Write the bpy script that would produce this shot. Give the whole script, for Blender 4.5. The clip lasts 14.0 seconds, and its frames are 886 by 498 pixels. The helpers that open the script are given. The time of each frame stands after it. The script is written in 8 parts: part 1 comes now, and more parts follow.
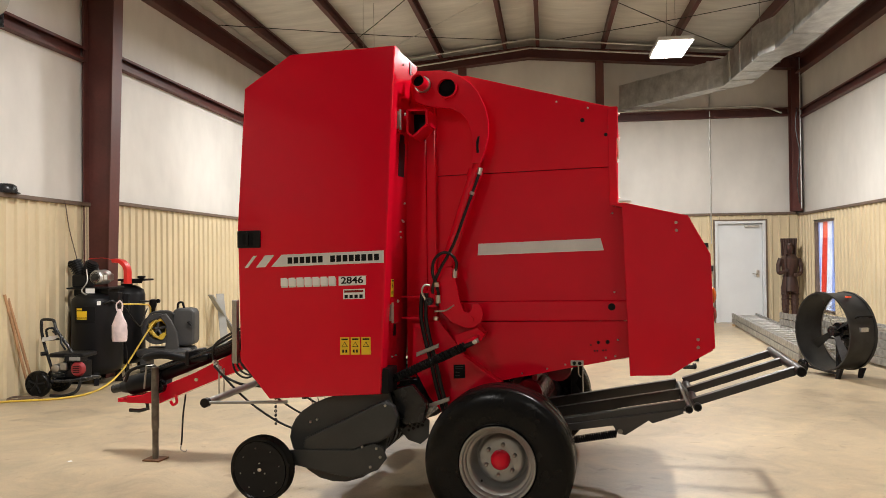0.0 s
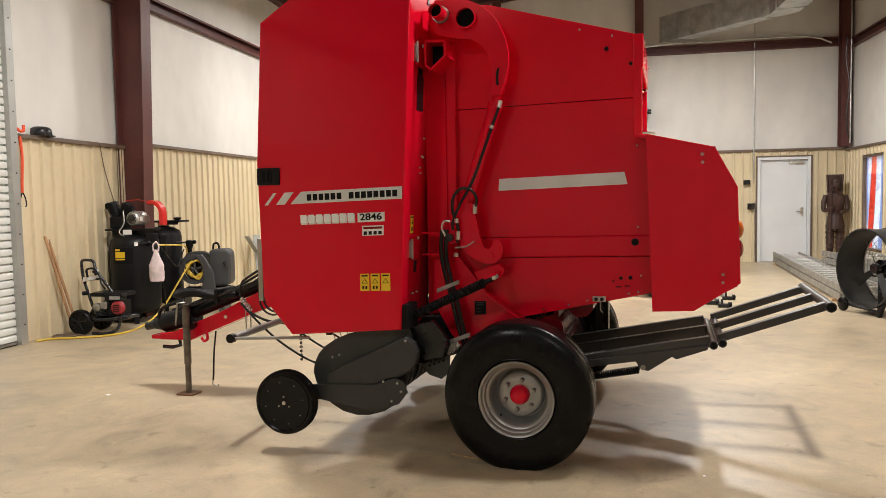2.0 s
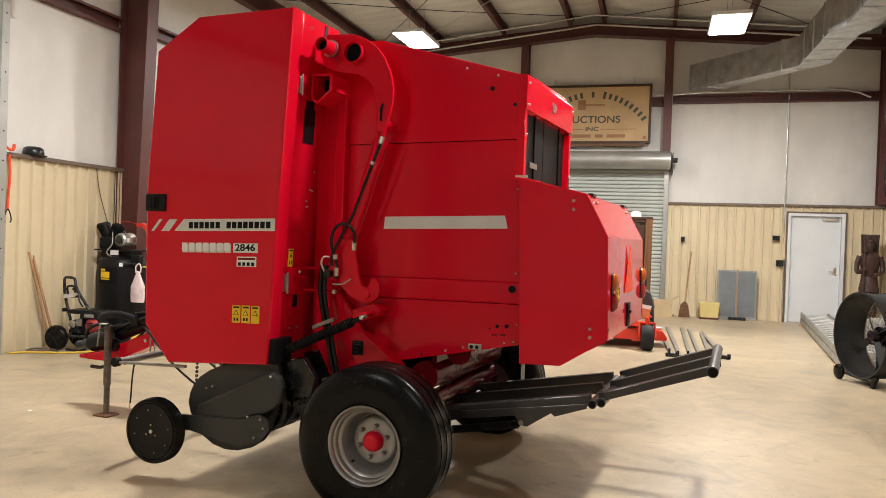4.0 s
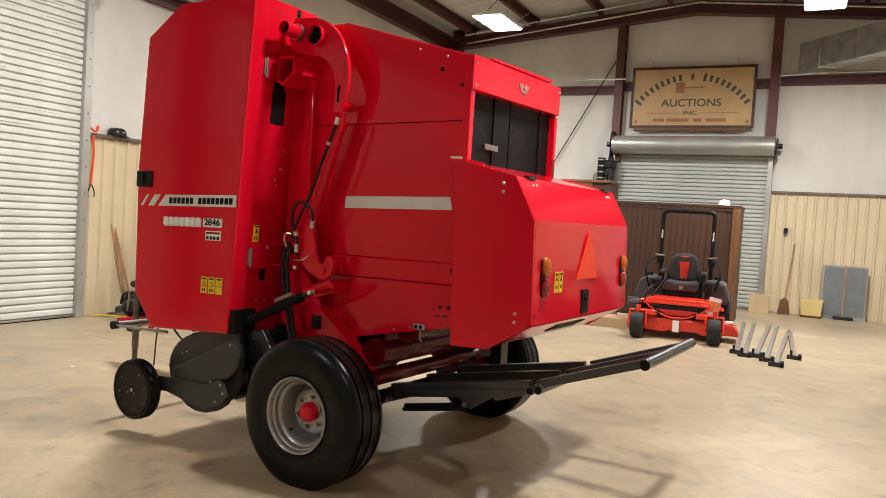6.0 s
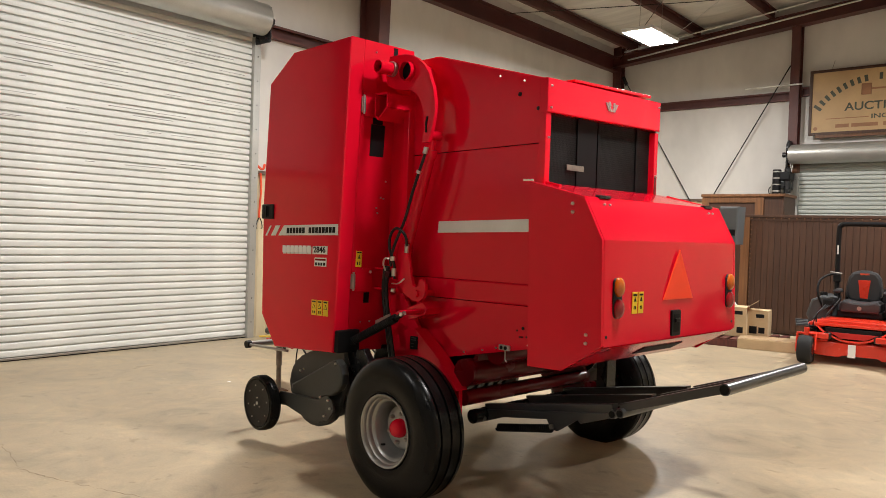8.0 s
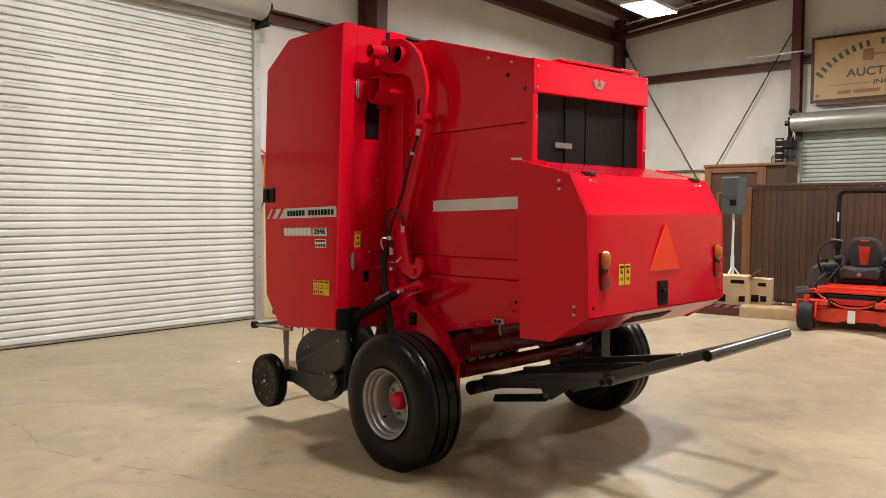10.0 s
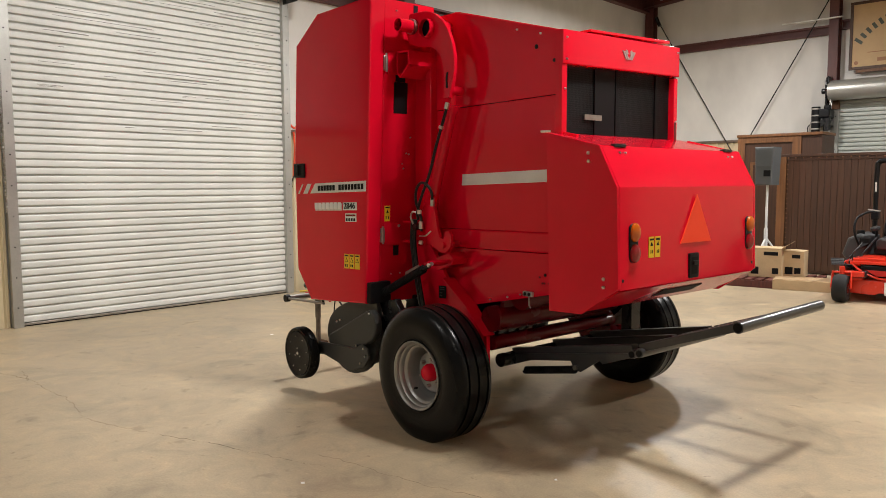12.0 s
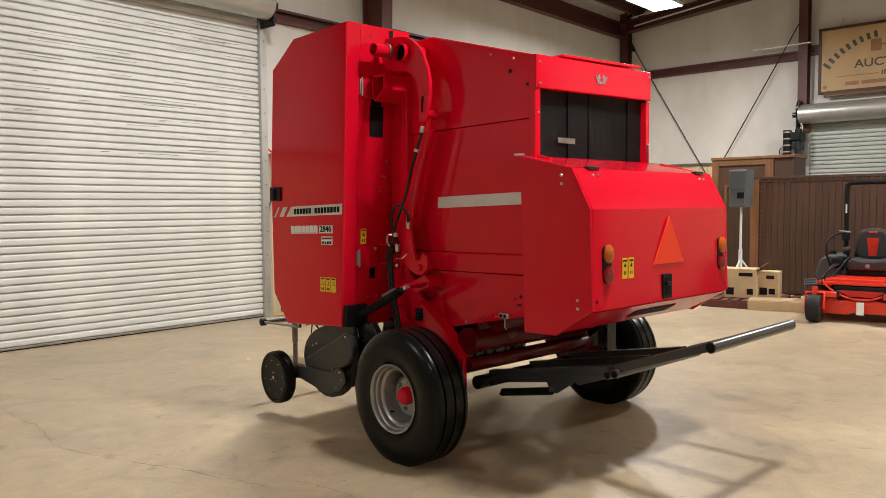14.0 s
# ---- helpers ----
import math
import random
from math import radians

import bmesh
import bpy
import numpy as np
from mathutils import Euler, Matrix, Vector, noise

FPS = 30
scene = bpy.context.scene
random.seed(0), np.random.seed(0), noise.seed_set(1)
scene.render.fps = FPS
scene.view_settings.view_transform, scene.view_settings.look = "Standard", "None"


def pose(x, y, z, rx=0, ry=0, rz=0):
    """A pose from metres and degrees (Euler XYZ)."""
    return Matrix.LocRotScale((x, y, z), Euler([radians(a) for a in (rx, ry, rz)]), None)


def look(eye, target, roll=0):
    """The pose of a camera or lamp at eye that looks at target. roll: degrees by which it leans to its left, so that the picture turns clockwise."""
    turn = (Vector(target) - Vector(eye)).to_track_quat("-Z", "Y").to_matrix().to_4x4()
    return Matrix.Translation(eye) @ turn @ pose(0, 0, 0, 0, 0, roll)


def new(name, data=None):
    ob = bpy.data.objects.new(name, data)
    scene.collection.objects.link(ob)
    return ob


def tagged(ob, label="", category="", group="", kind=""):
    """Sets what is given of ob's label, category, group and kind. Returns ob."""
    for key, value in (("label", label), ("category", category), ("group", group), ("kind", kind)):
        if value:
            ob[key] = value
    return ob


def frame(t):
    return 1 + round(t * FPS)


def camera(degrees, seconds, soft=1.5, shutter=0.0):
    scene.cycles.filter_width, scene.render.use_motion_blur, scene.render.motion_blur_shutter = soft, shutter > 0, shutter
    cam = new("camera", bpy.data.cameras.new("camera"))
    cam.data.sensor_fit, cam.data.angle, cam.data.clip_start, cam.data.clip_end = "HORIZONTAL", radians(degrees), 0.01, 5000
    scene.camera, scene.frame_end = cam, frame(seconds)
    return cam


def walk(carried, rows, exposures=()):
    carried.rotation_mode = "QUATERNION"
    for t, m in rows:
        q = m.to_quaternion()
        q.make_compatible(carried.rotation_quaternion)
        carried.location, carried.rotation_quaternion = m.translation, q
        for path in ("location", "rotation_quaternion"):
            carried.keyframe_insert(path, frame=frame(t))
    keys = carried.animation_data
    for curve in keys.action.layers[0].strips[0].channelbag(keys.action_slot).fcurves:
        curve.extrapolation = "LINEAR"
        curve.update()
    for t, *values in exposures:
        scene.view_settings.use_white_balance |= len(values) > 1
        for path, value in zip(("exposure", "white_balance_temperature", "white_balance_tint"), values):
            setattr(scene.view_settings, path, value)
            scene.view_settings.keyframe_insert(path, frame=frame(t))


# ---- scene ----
cam = camera(61.1, 14.0, soft=0.85)
PATH = [
    (0, (0.695, -0.151, 1.383), (0.42, 1.83, 1.408), -0.6),
    (0.5, (0.727, -0.141, 1.37), (0.43, 1.837, 1.373), 0.1),
    (1, (0.765, -0.144, 1.359), (0.44, 1.829, 1.316), 0.8),
    (1.5, (0.753, -0.166, 1.356), (0.44, 1.806, 1.258), 0.3),
    (2, (0.798, -0.091, 1.348), (0.416, 1.868, 1.22), -1.1),
    (2.5, (0.998, -0.029, 1.336), (0.462, 1.895, 1.231), 0.6),
    (3, (1.215, 0.045, 1.333), (0.689, 1.973, 1.259), 0.7),
    (3.5, (1.459, 0.165, 1.357), (0.934, 2.094, 1.321), 2.0),
    (3.7, (1.577, 0.202, 1.351), (1.042, 2.129, 1.321), 2.0),
    (5.8, (2.573, 0.552, 1.375), (1.765, 2.38, 1.321), 4.0),
    (6, (2.657, 0.579, 1.376), (1.777, 2.373, 1.293), 3.5),
    (6.5, (2.765, 0.693, 1.363), (1.716, 2.394, 1.28), 2.6),
    (7, (2.9, 0.802, 1.372), (1.708, 2.408, 1.33), 3.2),
    (7.2, (2.974, 0.839, 1.391), (1.723, 2.398, 1.348), 3.6),
    (9.3, (3.29, 0.712, 1.414), (1.978, 2.221, 1.357), 1.0),
    (9.5, (3.31, 0.723, 1.421), (2.001, 2.234, 1.354), 0.6),
    (10, (3.316, 0.748, 1.414), (2.002, 2.251, 1.308), 0.3),
    (10.5, (3.309, 0.748, 1.415), (1.981, 2.237, 1.27), 0.2),
    (11, (3.319, 0.744, 1.41), (1.968, 2.21, 1.255), -0.1),
    (11.5, (3.323, 0.742, 1.42), (1.958, 2.194, 1.249), -0.2),
    (12, (3.331, 0.73, 1.415), (1.963, 2.177, 1.239), -0.2),
    (12.5, (3.33, 0.726, 1.413), (1.964, 2.175, 1.234), -0.1),
    (13, (3.347, 0.726, 1.417), (1.987, 2.183, 1.25), -0.1),
    (13.5, (3.347, 0.729, 1.414), (2.002, 2.204, 1.278), -0.3),
    (14, (3.356, 0.737, 1.412), (2.024, 2.224, 1.297), -0.4),
]
walk(cam, [(t, look(eye, target, roll)) for t, eye, target, roll in PATH],
     [(0.0, 0.15), (2.0, 0.13), (3.5, 0.22), (6.5, 0.12), (9.5, 0.03), (11.0, -0.05), (12.5, -0.08), (14.0, -0.03)])

# ---- world and lamps ----
world = bpy.data.worlds.new("world")
scene.world = world
world.use_nodes = True
world.node_tree.nodes["Background"].inputs["Color"].default_value = (0.75, 0.85, 1.0, 1)
world.node_tree.nodes["Background"].inputs["Strength"].default_value = 0.6
scene.view_settings.exposure = 0.0

LEFT, RIGHT, BACK, FRONT = -4.85, 5.80, 15.92, -7.0
RIDGE_X, RIDGE_Z, EAVE_Z = 0.35, 6.05, 5.58
LAMPS = [(-2.2, 12.0, 4.60, 200), (2.58, 11.5, 4.5, 272), (-1.75, 4.9, 4.55, 176), (2.41, 4.42, 4.55, 165), (-1.9, -1.8, 4.55, 74), (2.5, -1.8, 4.55, 22)]
for lx, ly, lz, watts in LAMPS:
    lamp = bpy.data.lights.new("high_bay_lamp", "AREA")
    lamp.shape, lamp.size, lamp.size_y, lamp.energy = "RECTANGLE", 0.32, 0.50, watts
    lamp.color = (1.0, 0.965, 0.945)
    new("high_bay_lamp", lamp).matrix_world = pose(lx, ly, lz - 0.012)


# ---- materials ----
def mat(name, col, rough=0.5, metal=0.0, var=0.18, scale=3.0, bump=0.05, bscale=60.0, coat=0.0, stretch=(1, 1, 1),
        rough_var=0.15, random_tint=0.0, spec=0.5):
    """A painted or raw surface: two scales of variation in colour and gloss, and a fine relief."""
    m = bpy.data.materials.new(name)
    m.use_nodes = True
    n, l = m.node_tree.nodes, m.node_tree.links
    b = n["Principled BSDF"]
    b.inputs["Metallic"].default_value = metal
    b.inputs["Coat Weight"].default_value = coat
    b.inputs["Coat Roughness"].default_value = 0.12
    b.inputs["Specular IOR Level"].default_value = spec
    tc, mp = n.new("ShaderNodeTexCoord"), n.new("ShaderNodeMapping")
    mp.inputs["Scale"].default_value = stretch
    l.new(tc.outputs["Object"], mp.inputs["Vector"])
    big, small = n.new("ShaderNodeTexNoise"), n.new("ShaderNodeTexNoise")
    for node, sc in ((big, scale), (small, bscale)):
        node.inputs["Scale"].default_value = sc
        node.inputs["Detail"].default_value = 6
        l.new(mp.outputs["Vector"], node.inputs["Vector"])
    ramp = n.new("ShaderNodeMapRange")
    ramp.inputs["From Min"].default_value, ramp.inputs["From Max"].default_value = 0.3, 0.7
    ramp.inputs["To Min"].default_value, ramp.inputs["To Max"].default_value = 1 - var, 1 + var * 0.6
    l.new(big.outputs["Fac"], ramp.inputs["Value"])
    fine = n.new("ShaderNodeMapRange")
    fine.inputs["To Min"].default_value, fine.inputs["To Max"].default_value = 1 - var * 0.6, 1 + var * 0.6
    l.new(small.outputs["Fac"], fine.inputs["Value"])
    both = n.new("ShaderNodeMath")
    both.operation = "MULTIPLY"
    l.new(ramp.outputs["Result"], both.inputs[0])
    l.new(fine.outputs["Result"], both.inputs[1])
    last = both.outputs[0]
    if random_tint:
        info, rt, mul = n.new("ShaderNodeObjectInfo"), n.new("ShaderNodeMapRange"), n.new("ShaderNodeMath")
        rt.inputs["To Min"].default_value, rt.inputs["To Max"].default_value = 1 - random_tint, 1 + random_tint
        l.new(info.outputs["Random"], rt.inputs["Value"])
        mul.operation = "MULTIPLY"
        l.new(last, mul.inputs[0])
        l.new(rt.outputs["Result"], mul.inputs[1])
        last = mul.outputs[0]
    vec = n.new("ShaderNodeVectorMath")
    vec.operation = "SCALE"
    vec.inputs[0].default_value = col[:3]
    l.new(last, vec.inputs["Scale"])
    l.new(vec.outputs["Vector"], b.inputs["Base Color"])
    rr = n.new("ShaderNodeMapRange")
    rr.inputs["To Min"].default_value = max(0.03, rough * (1 - rough_var))
    rr.inputs["To Max"].default_value = min(1.0, rough * (1 + rough_var))
    l.new(big.outputs["Fac"], rr.inputs["Value"])
    l.new(rr.outputs["Result"], b.inputs["Roughness"])
    if bump:
        bp = n.new("ShaderNodeBump")
        bp.inputs["Strength"].default_value = bump
        bp.inputs["Distance"].default_value = 0.01
        l.new(small.outputs["Fac"], bp.inputs["Height"])
        l.new(bp.outputs["Normal"], b.inputs["Normal"])
    return m


def glow(name, col, strength):
    m = bpy.data.materials.new(name)
    m.use_nodes = True
    b = m.node_tree.nodes["Principled BSDF"]
    b.inputs["Base Color"].default_value = (*col, 1)
    b.inputs["Emission Color"].default_value = (*col, 1)
    b.inputs["Emission Strength"].default_value = strength
    return m


def lens_mat(name, col):
    m = bpy.data.materials.new(name)
    m.use_nodes = True
    b = m.node_tree.nodes["Principled BSDF"]
    b.inputs["Base Color"].default_value = (*col, 1)
    b.inputs["Roughness"].default_value = 0.12
    b.inputs["Coat Weight"].default_value = 0.5
    b.inputs["Subsurface Weight"].default_value = 0.15
    return m


def concrete_mat():
    """Old sealed slab: warm beige with cloudy grey patches, darker spots and worn gloss."""
    m = bpy.data.materials.new("concrete_floor")
    m.use_nodes = True
    n, l = m.node_tree.nodes, m.node_tree.links
    b = n["Principled BSDF"]
    b.inputs["Specular IOR Level"].default_value = 0.32
    tc = n.new("ShaderNodeTexCoord")

    def tex(scale, detail, rough=0.55, distort=0.0):
        t = n.new("ShaderNodeTexNoise")
        t.inputs["Scale"].default_value, t.inputs["Detail"].default_value = scale, detail
        t.inputs["Roughness"].default_value, t.inputs["Distortion"].default_value = rough, distort
        l.new(tc.outputs["Object"], t.inputs["Vector"])
        return t

    def ramp(src, stops):
        r = n.new("ShaderNodeValToRGB")
        while len(r.color_ramp.elements) < len(stops):
            r.color_ramp.elements.new(0.5)
        for e, (pos, c) in zip(r.color_ramp.elements, stops):
            e.position, e.color = pos, (*c, 1)
        l.new(src, r.inputs["Fac"])
        return r

    def mix(kind, fac, a, bb):
        x = n.new("ShaderNodeMix")
        x.data_type, x.blend_type = "RGBA", kind
        x.inputs["Factor"].default_value = fac
        l.new(a, x.inputs["A"])
        l.new(bb, x.inputs["B"])
        return x.outputs["Result"]

    cloud = tex(0.55, 5, 0.6, 0.6)
    patch = tex(2.6, 9, 0.66, 1.4)
    spots = tex(5.5, 7, 0.55, 0.4)
    smear = tex(1.3, 8, 0.7, 2.2)
    chips = tex(17, 3, 0.5, 0.2)
    grit = tex(90, 4)
    base = ramp(cloud.outputs["Fac"], [(0.30, (0.385, 0.312, 0.212)), (0.50, (0.450, 0.364, 0.243)), (0.72, (0.520, 0.420, 0.276))])
    grey = ramp(smear.outputs["Fac"], [(0.34, (0.80, 0.82, 0.84)), (0.47, (0.94, 0.945, 0.955)), (0.58, (1.0, 1.0, 1.0)), (0.72, (1.08, 1.06, 1.02))])
    blot = ramp(patch.outputs["Fac"], [(0.30, (0.72, 0.72, 0.72)), (0.43, (0.92, 0.92, 0.92)), (0.54, (1.0, 1.0, 0.99)), (0.70, (1.18, 1.15, 1.10))])
    dark = ramp(spots.outputs["Fac"], [(0.31, (0.50, 0.48, 0.46)), (0.37, (1, 1, 1)), (0.66, (1, 1, 1)), (0.71, (1.28, 1.27, 1.24))])
    nick = ramp(chips.outputs["Fac"], [(0.25, (0.6, 0.58, 0.56)), (0.30, (1, 1, 1)), (0.74, (1, 1, 1)), (0.77, (1.4, 1.38, 1.34))])
    fine = ramp(grit.outputs["Fac"], [(0.2, (0.88, 0.88, 0.88)), (0.8, (1.10, 1.10, 1.10))])
    c = mix("MULTIPLY", 1.0, base.outputs["Color"], blot.outputs["Color"])
    c = mix("MULTIPLY", 0.9, c, grey.outputs["Color"])
    c = mix("MULTIPLY", 0.45, c, dark.outputs["Color"])
    c = mix("MULTIPLY", 0.8, c, nick.outputs["Color"])
    c = mix("MULTIPLY", 1.0, c, fine.outputs["Color"])
    l.new(c, b.inputs["Base Color"])
    rr = n.new("ShaderNodeMapRange")
    rr.inputs["To Min"].default_value, rr.inputs["To Max"].default_value = 0.26, 0.52
    l.new(patch.outputs["Fac"], rr.inputs["Value"])
    l.new(rr.outputs["Result"], b.inputs["Roughness"])
    bp = n.new("ShaderNodeBump")
    bp.inputs["Strength"].default_value, bp.inputs["Distance"].default_value = 0.12, 0.01
    l.new(grit.outputs["Fac"], bp.inputs["Height"])
    l.new(bp.outputs["Normal"], b.inputs["Normal"])
    return m


def mesh_mat():
    """Black expanded-metal screen: small diamond openings over a dark inside."""
    m = bpy.data.materials.new("black_mesh_screen")
    m.use_nodes = True
    n, l = m.node_tree.nodes, m.node_tree.links
    b = n["Principled BSDF"]
    tc, ck, mp = n.new("ShaderNodeTexCoord"), n.new("ShaderNodeTexChecker"), n.new("ShaderNodeMapping")
    mp.inputs["Rotation"].default_value = (radians(45), 0, 0)
    ck.inputs["Scale"].default_value = 120
    ck.inputs["Color1"].default_value, ck.inputs["Color2"].default_value = (0.0015, 0.0015, 0.0015, 1), (0.012, 0.012, 0.012, 1)
    l.new(tc.outputs["Object"], mp.inputs["Vector"])
    l.new(mp.outputs["Vector"], ck.inputs["Vector"])
    l.new(ck.outputs["Color"], b.inputs["Base Color"])
    b.inputs["Roughness"].default_value = 0.5
    b.inputs["Specular IOR Level"].default_value = 0.12
    bp = n.new("ShaderNodeBump")
    bp.inputs["Strength"].default_value, bp.inputs["Distance"].default_value = 0.5, 0.004
    l.new(ck.outputs["Fac"], bp.inputs["Height"])
    l.new(bp.outputs["Normal"], b.inputs["Normal"])
    return m


def wood_mat(name, col, var=0.35):
    return mat(name, col, rough=0.5, var=var, scale=5, bscale=22, bump=0.15, stretch=(6, 6, 0.35), random_tint=0.12)


RED = mat("red_machine_paint", (0.71, 0.0042, 0.0240), rough=0.11, var=0.05, scale=1.2, bump=0.0, bscale=9, rough_var=0.25, spec=0.33)
# The red of RED, darkened to hold the shade on inner and far parts.
RED_SHADED = mat("red_paint_shaded", (0.115, 0.0012, 0.004), rough=0.27, var=0.14, scale=3, bump=0.02, bscale=20, spec=0.35)
RUBBER = mat("black_rubber", (0.0055, 0.0055, 0.0055), rough=0.26, var=0.25, scale=7, bump=0.02, bscale=140, spec=0.18)
BLACK = mat("black_plastic", (0.007, 0.007, 0.008), rough=0.42, var=0.2, bump=0.04, bscale=200, spec=0.22)
HOSE = mat("black_hose", (0.006, 0.006, 0.0065), rough=0.34, var=0.2, bump=0.02, spec=0.4)
GREY = mat("dark_grey_paint", (0.044, 0.046, 0.045), rough=0.40, var=0.16, scale=6, bump=0.04, bscale=60, spec=0.35)
CHAR = mat("charcoal_paint", (0.014, 0.0145, 0.0155), rough=0.27, var=0.22, scale=8, bump=0.015, bscale=80, spec=0.45)
RAMP = mat("charcoal_ramp_paint", (0.030, 0.0305, 0.032), rough=0.36, var=0.18, scale=5, bump=0.008, bscale=60, spec=0.6, coat=0.3)
SPRING = mat("oily_black_spring", (0.006, 0.006, 0.0065), rough=0.45, var=0.2, bump=0.02, spec=0.15)
STEEL = mat("bare_steel", (0.42, 0.40, 0.37), rough=0.42, metal=1.0, var=0.25, scale=9, bump=0.06, bscale=70)
ZINC = mat("zinc_plate", (0.72, 0.70, 0.66), rough=0.3, metal=1.0, var=0.12)
HINGE = mat("dull_zinc_hinge", (0.34, 0.33, 0.31), rough=0.42, metal=0.8, var=0.2)
WORN_STEEL = mat("worn_brown_steel", (0.17, 0.145, 0.12), rough=0.5, metal=0.6, var=0.45, scale=14, bump=0.08, bscale=70)
LADDER = mat("weathered_aluminium", (0.40, 0.395, 0.37), rough=0.5, metal=0.75, var=0.4, scale=14, bump=0.06)
ALU = mat("dull_aluminium", (0.60, 0.60, 0.58), rough=0.45, metal=0.9, var=0.25, scale=12, bump=0.05)
RUST = mat("rusty_steel", (0.20, 0.10, 0.05), rough=0.75, metal=0.2, var=0.4, scale=20, bump=0.2)
RIM = mat("silver_rim_paint", (0.38, 0.38, 0.37), rough=0.34, metal=0.65, var=0.10, scale=9, bump=0.03)
DECAL = mat("silver_decal", (0.74, 0.74, 0.73), rough=0.32, metal=0.25, var=0.10, scale=2, bump=0.0, stretch=(3, 1, 1))
# Print, and the flat black that stands for shade in tubes and holes.
INK = mat("black_print_and_shade", (0.006, 0.006, 0.0065), rough=0.6, var=0.05, bump=0, spec=0.15)
WHITE = mat("white_print", (0.86, 0.86, 0.84), rough=0.5, var=0.05, bump=0)
YELLOW = mat("yellow_warning_decal", (0.85, 0.56, 0.02), rough=0.45, var=0.06, bump=0)
ORANGE = mat("reflective_orange", (0.98, 0.050, 0.008), rough=0.4, var=0.04, bump=0.03, bscale=300)
AMBER, TAIL_RED = lens_mat("amber_lens", (0.52, 0.105, 0.003)), lens_mat("red_lens", (0.24, 0.002, 0.006))
MESH = mesh_mat()
FLOOR = concrete_mat()
CRACK = mat("floor_crack_dirt", (0.20, 0.155, 0.105), rough=0.9, var=0.4, scale=20, bump=0)
BROWN = mat("red_brown_steel_paint", (0.105, 0.032, 0.026), rough=0.52, var=0.28, scale=2.2, bump=0.05, bscale=30)
TRIM = mat("brown_trim", (0.15, 0.105, 0.075), rough=0.55, var=0.2, scale=4)
TAN = mat("tan_ribbed_steel", (0.66, 0.56, 0.37), rough=0.46, var=0.08, scale=1.3, bump=0.03, bscale=18)
VINYL = mat("white_vinyl_insulation", (0.69, 0.675, 0.635), rough=0.5, var=0.13, scale=0.9, bump=0.25, bscale=5, stretch=(1, 1, 0.6))
VINYL_ROOF = mat("white_vinyl_roof", (0.72, 0.71, 0.66), rough=0.5, var=0.16, scale=1.6, bump=0.9, bscale=6, stretch=(0.5, 2.5, 1))
SLAT = mat("white_door_slat", (0.71, 0.725, 0.69), rough=0.42, var=0.10, scale=2, bump=0.03, random_tint=0.035)
SLAT_GREY = mat("pale_green_grey_slat", (0.47, 0.50, 0.46), rough=0.42, var=0.10, scale=2, bump=0.03, random_tint=0.03)
SCUFF = mat("grey_rub_mark", (0.20, 0.195, 0.18), rough=0.6, var=0.5, scale=14, bump=0.0)
GALV = mat("galvanised_steel", (0.66, 0.67, 0.65), rough=0.30, metal=0.92, var=0.25, scale=6, bump=0.06, bscale=25)
HOOD = mat("grey_hood_steel", (0.44, 0.44, 0.41), rough=0.36, metal=0.55, var=0.14, scale=3)
DOOR = mat("white_door_paint", (0.70, 0.73, 0.74), rough=0.42, var=0.05, scale=2)
WOOD_DARK = wood_mat("dark_brown_wood", (0.058, 0.023, 0.010))
WOOD_MID = wood_mat("brown_wood", (0.155, 0.064, 0.021))
WOOD_HANDLE = wood_mat("pale_handle_wood", (0.42, 0.24, 0.12))
WOOD_PALE = wood_mat("raw_pine", (0.52, 0.36, 0.20))
PALLET = wood_mat("dark_red_pallet_wood", (0.12, 0.03, 0.022))
CARD = mat("cardboard", (0.53, 0.40, 0.235), rough=0.85, var=0.12, scale=6, bump=0.05)
CARVED = wood_mat("carved_dark_wood", (0.050, 0.021, 0.014), 0.5)
MOWER_RED = mat("orange_red_enamel", (0.75, 0.035, 0.012), rough=0.28, var=0.05, coat=0.4, bump=0.01)
SEAT = mat("black_vinyl_seat", (0.03, 0.031, 0.034), rough=0.45, var=0.15, bump=0.15, bscale=40)
FANBLACK = mat("black_drum_paint", (0.03, 0.031, 0.032), rough=0.4, metal=0.3, var=0.45, scale=5, bump=0.1, bscale=18)
HOSE_YELLOW = mat("yellow_hose", (0.72, 0.50, 0.06), rough=0.45, var=0.12)
BAG = mat("white_pink_bag", (0.80, 0.66, 0.66), rough=0.45, var=0.18, scale=9, bump=0.4, bscale=18)
ENGINE_RED = mat("dull_red_cover", (0.30, 0.02, 0.025), rough=0.5, var=0.2)
LEDGE_GREY = mat("grey_cart_plastic", (0.06, 0.062, 0.064), rough=0.5, var=0.2, bump=0.08, bscale=90)
GUARD_RED = mat("red_guard_paint", (0.62, 0.02, 0.015), rough=0.4, var=0.15)
STRAP = mat("red_orange_strap", (0.80, 0.09, 0.03), rough=0.7, var=0.12)
SIGNFACE = mat("tan_sign_board", (0.50, 0.335, 0.16), rough=0.5, var=0.16, scale=2.2, bump=0.04)
SIGNINK = mat("dark_green_sign_paint", (0.060, 0.070, 0.045), rough=0.5, var=0.25)
SIGNGOLD = mat("dull_brown_sign_paint", (0.30, 0.14, 0.06), rough=0.5, var=0.2)
FILTER = mat("grey_filter_mesh", (0.17, 0.19, 0.20), rough=0.7, var=0.15, scale=6, bump=0.3, bscale=160)
SPEAKER = mat("grey_speaker_plastic", (0.085, 0.095, 0.10), rough=0.55, var=0.1, bump=0.1, bscale=150)
LAMPGLASS = glow("lit_lamp_diffuser", (1.0, 0.95, 0.86), 14.0)
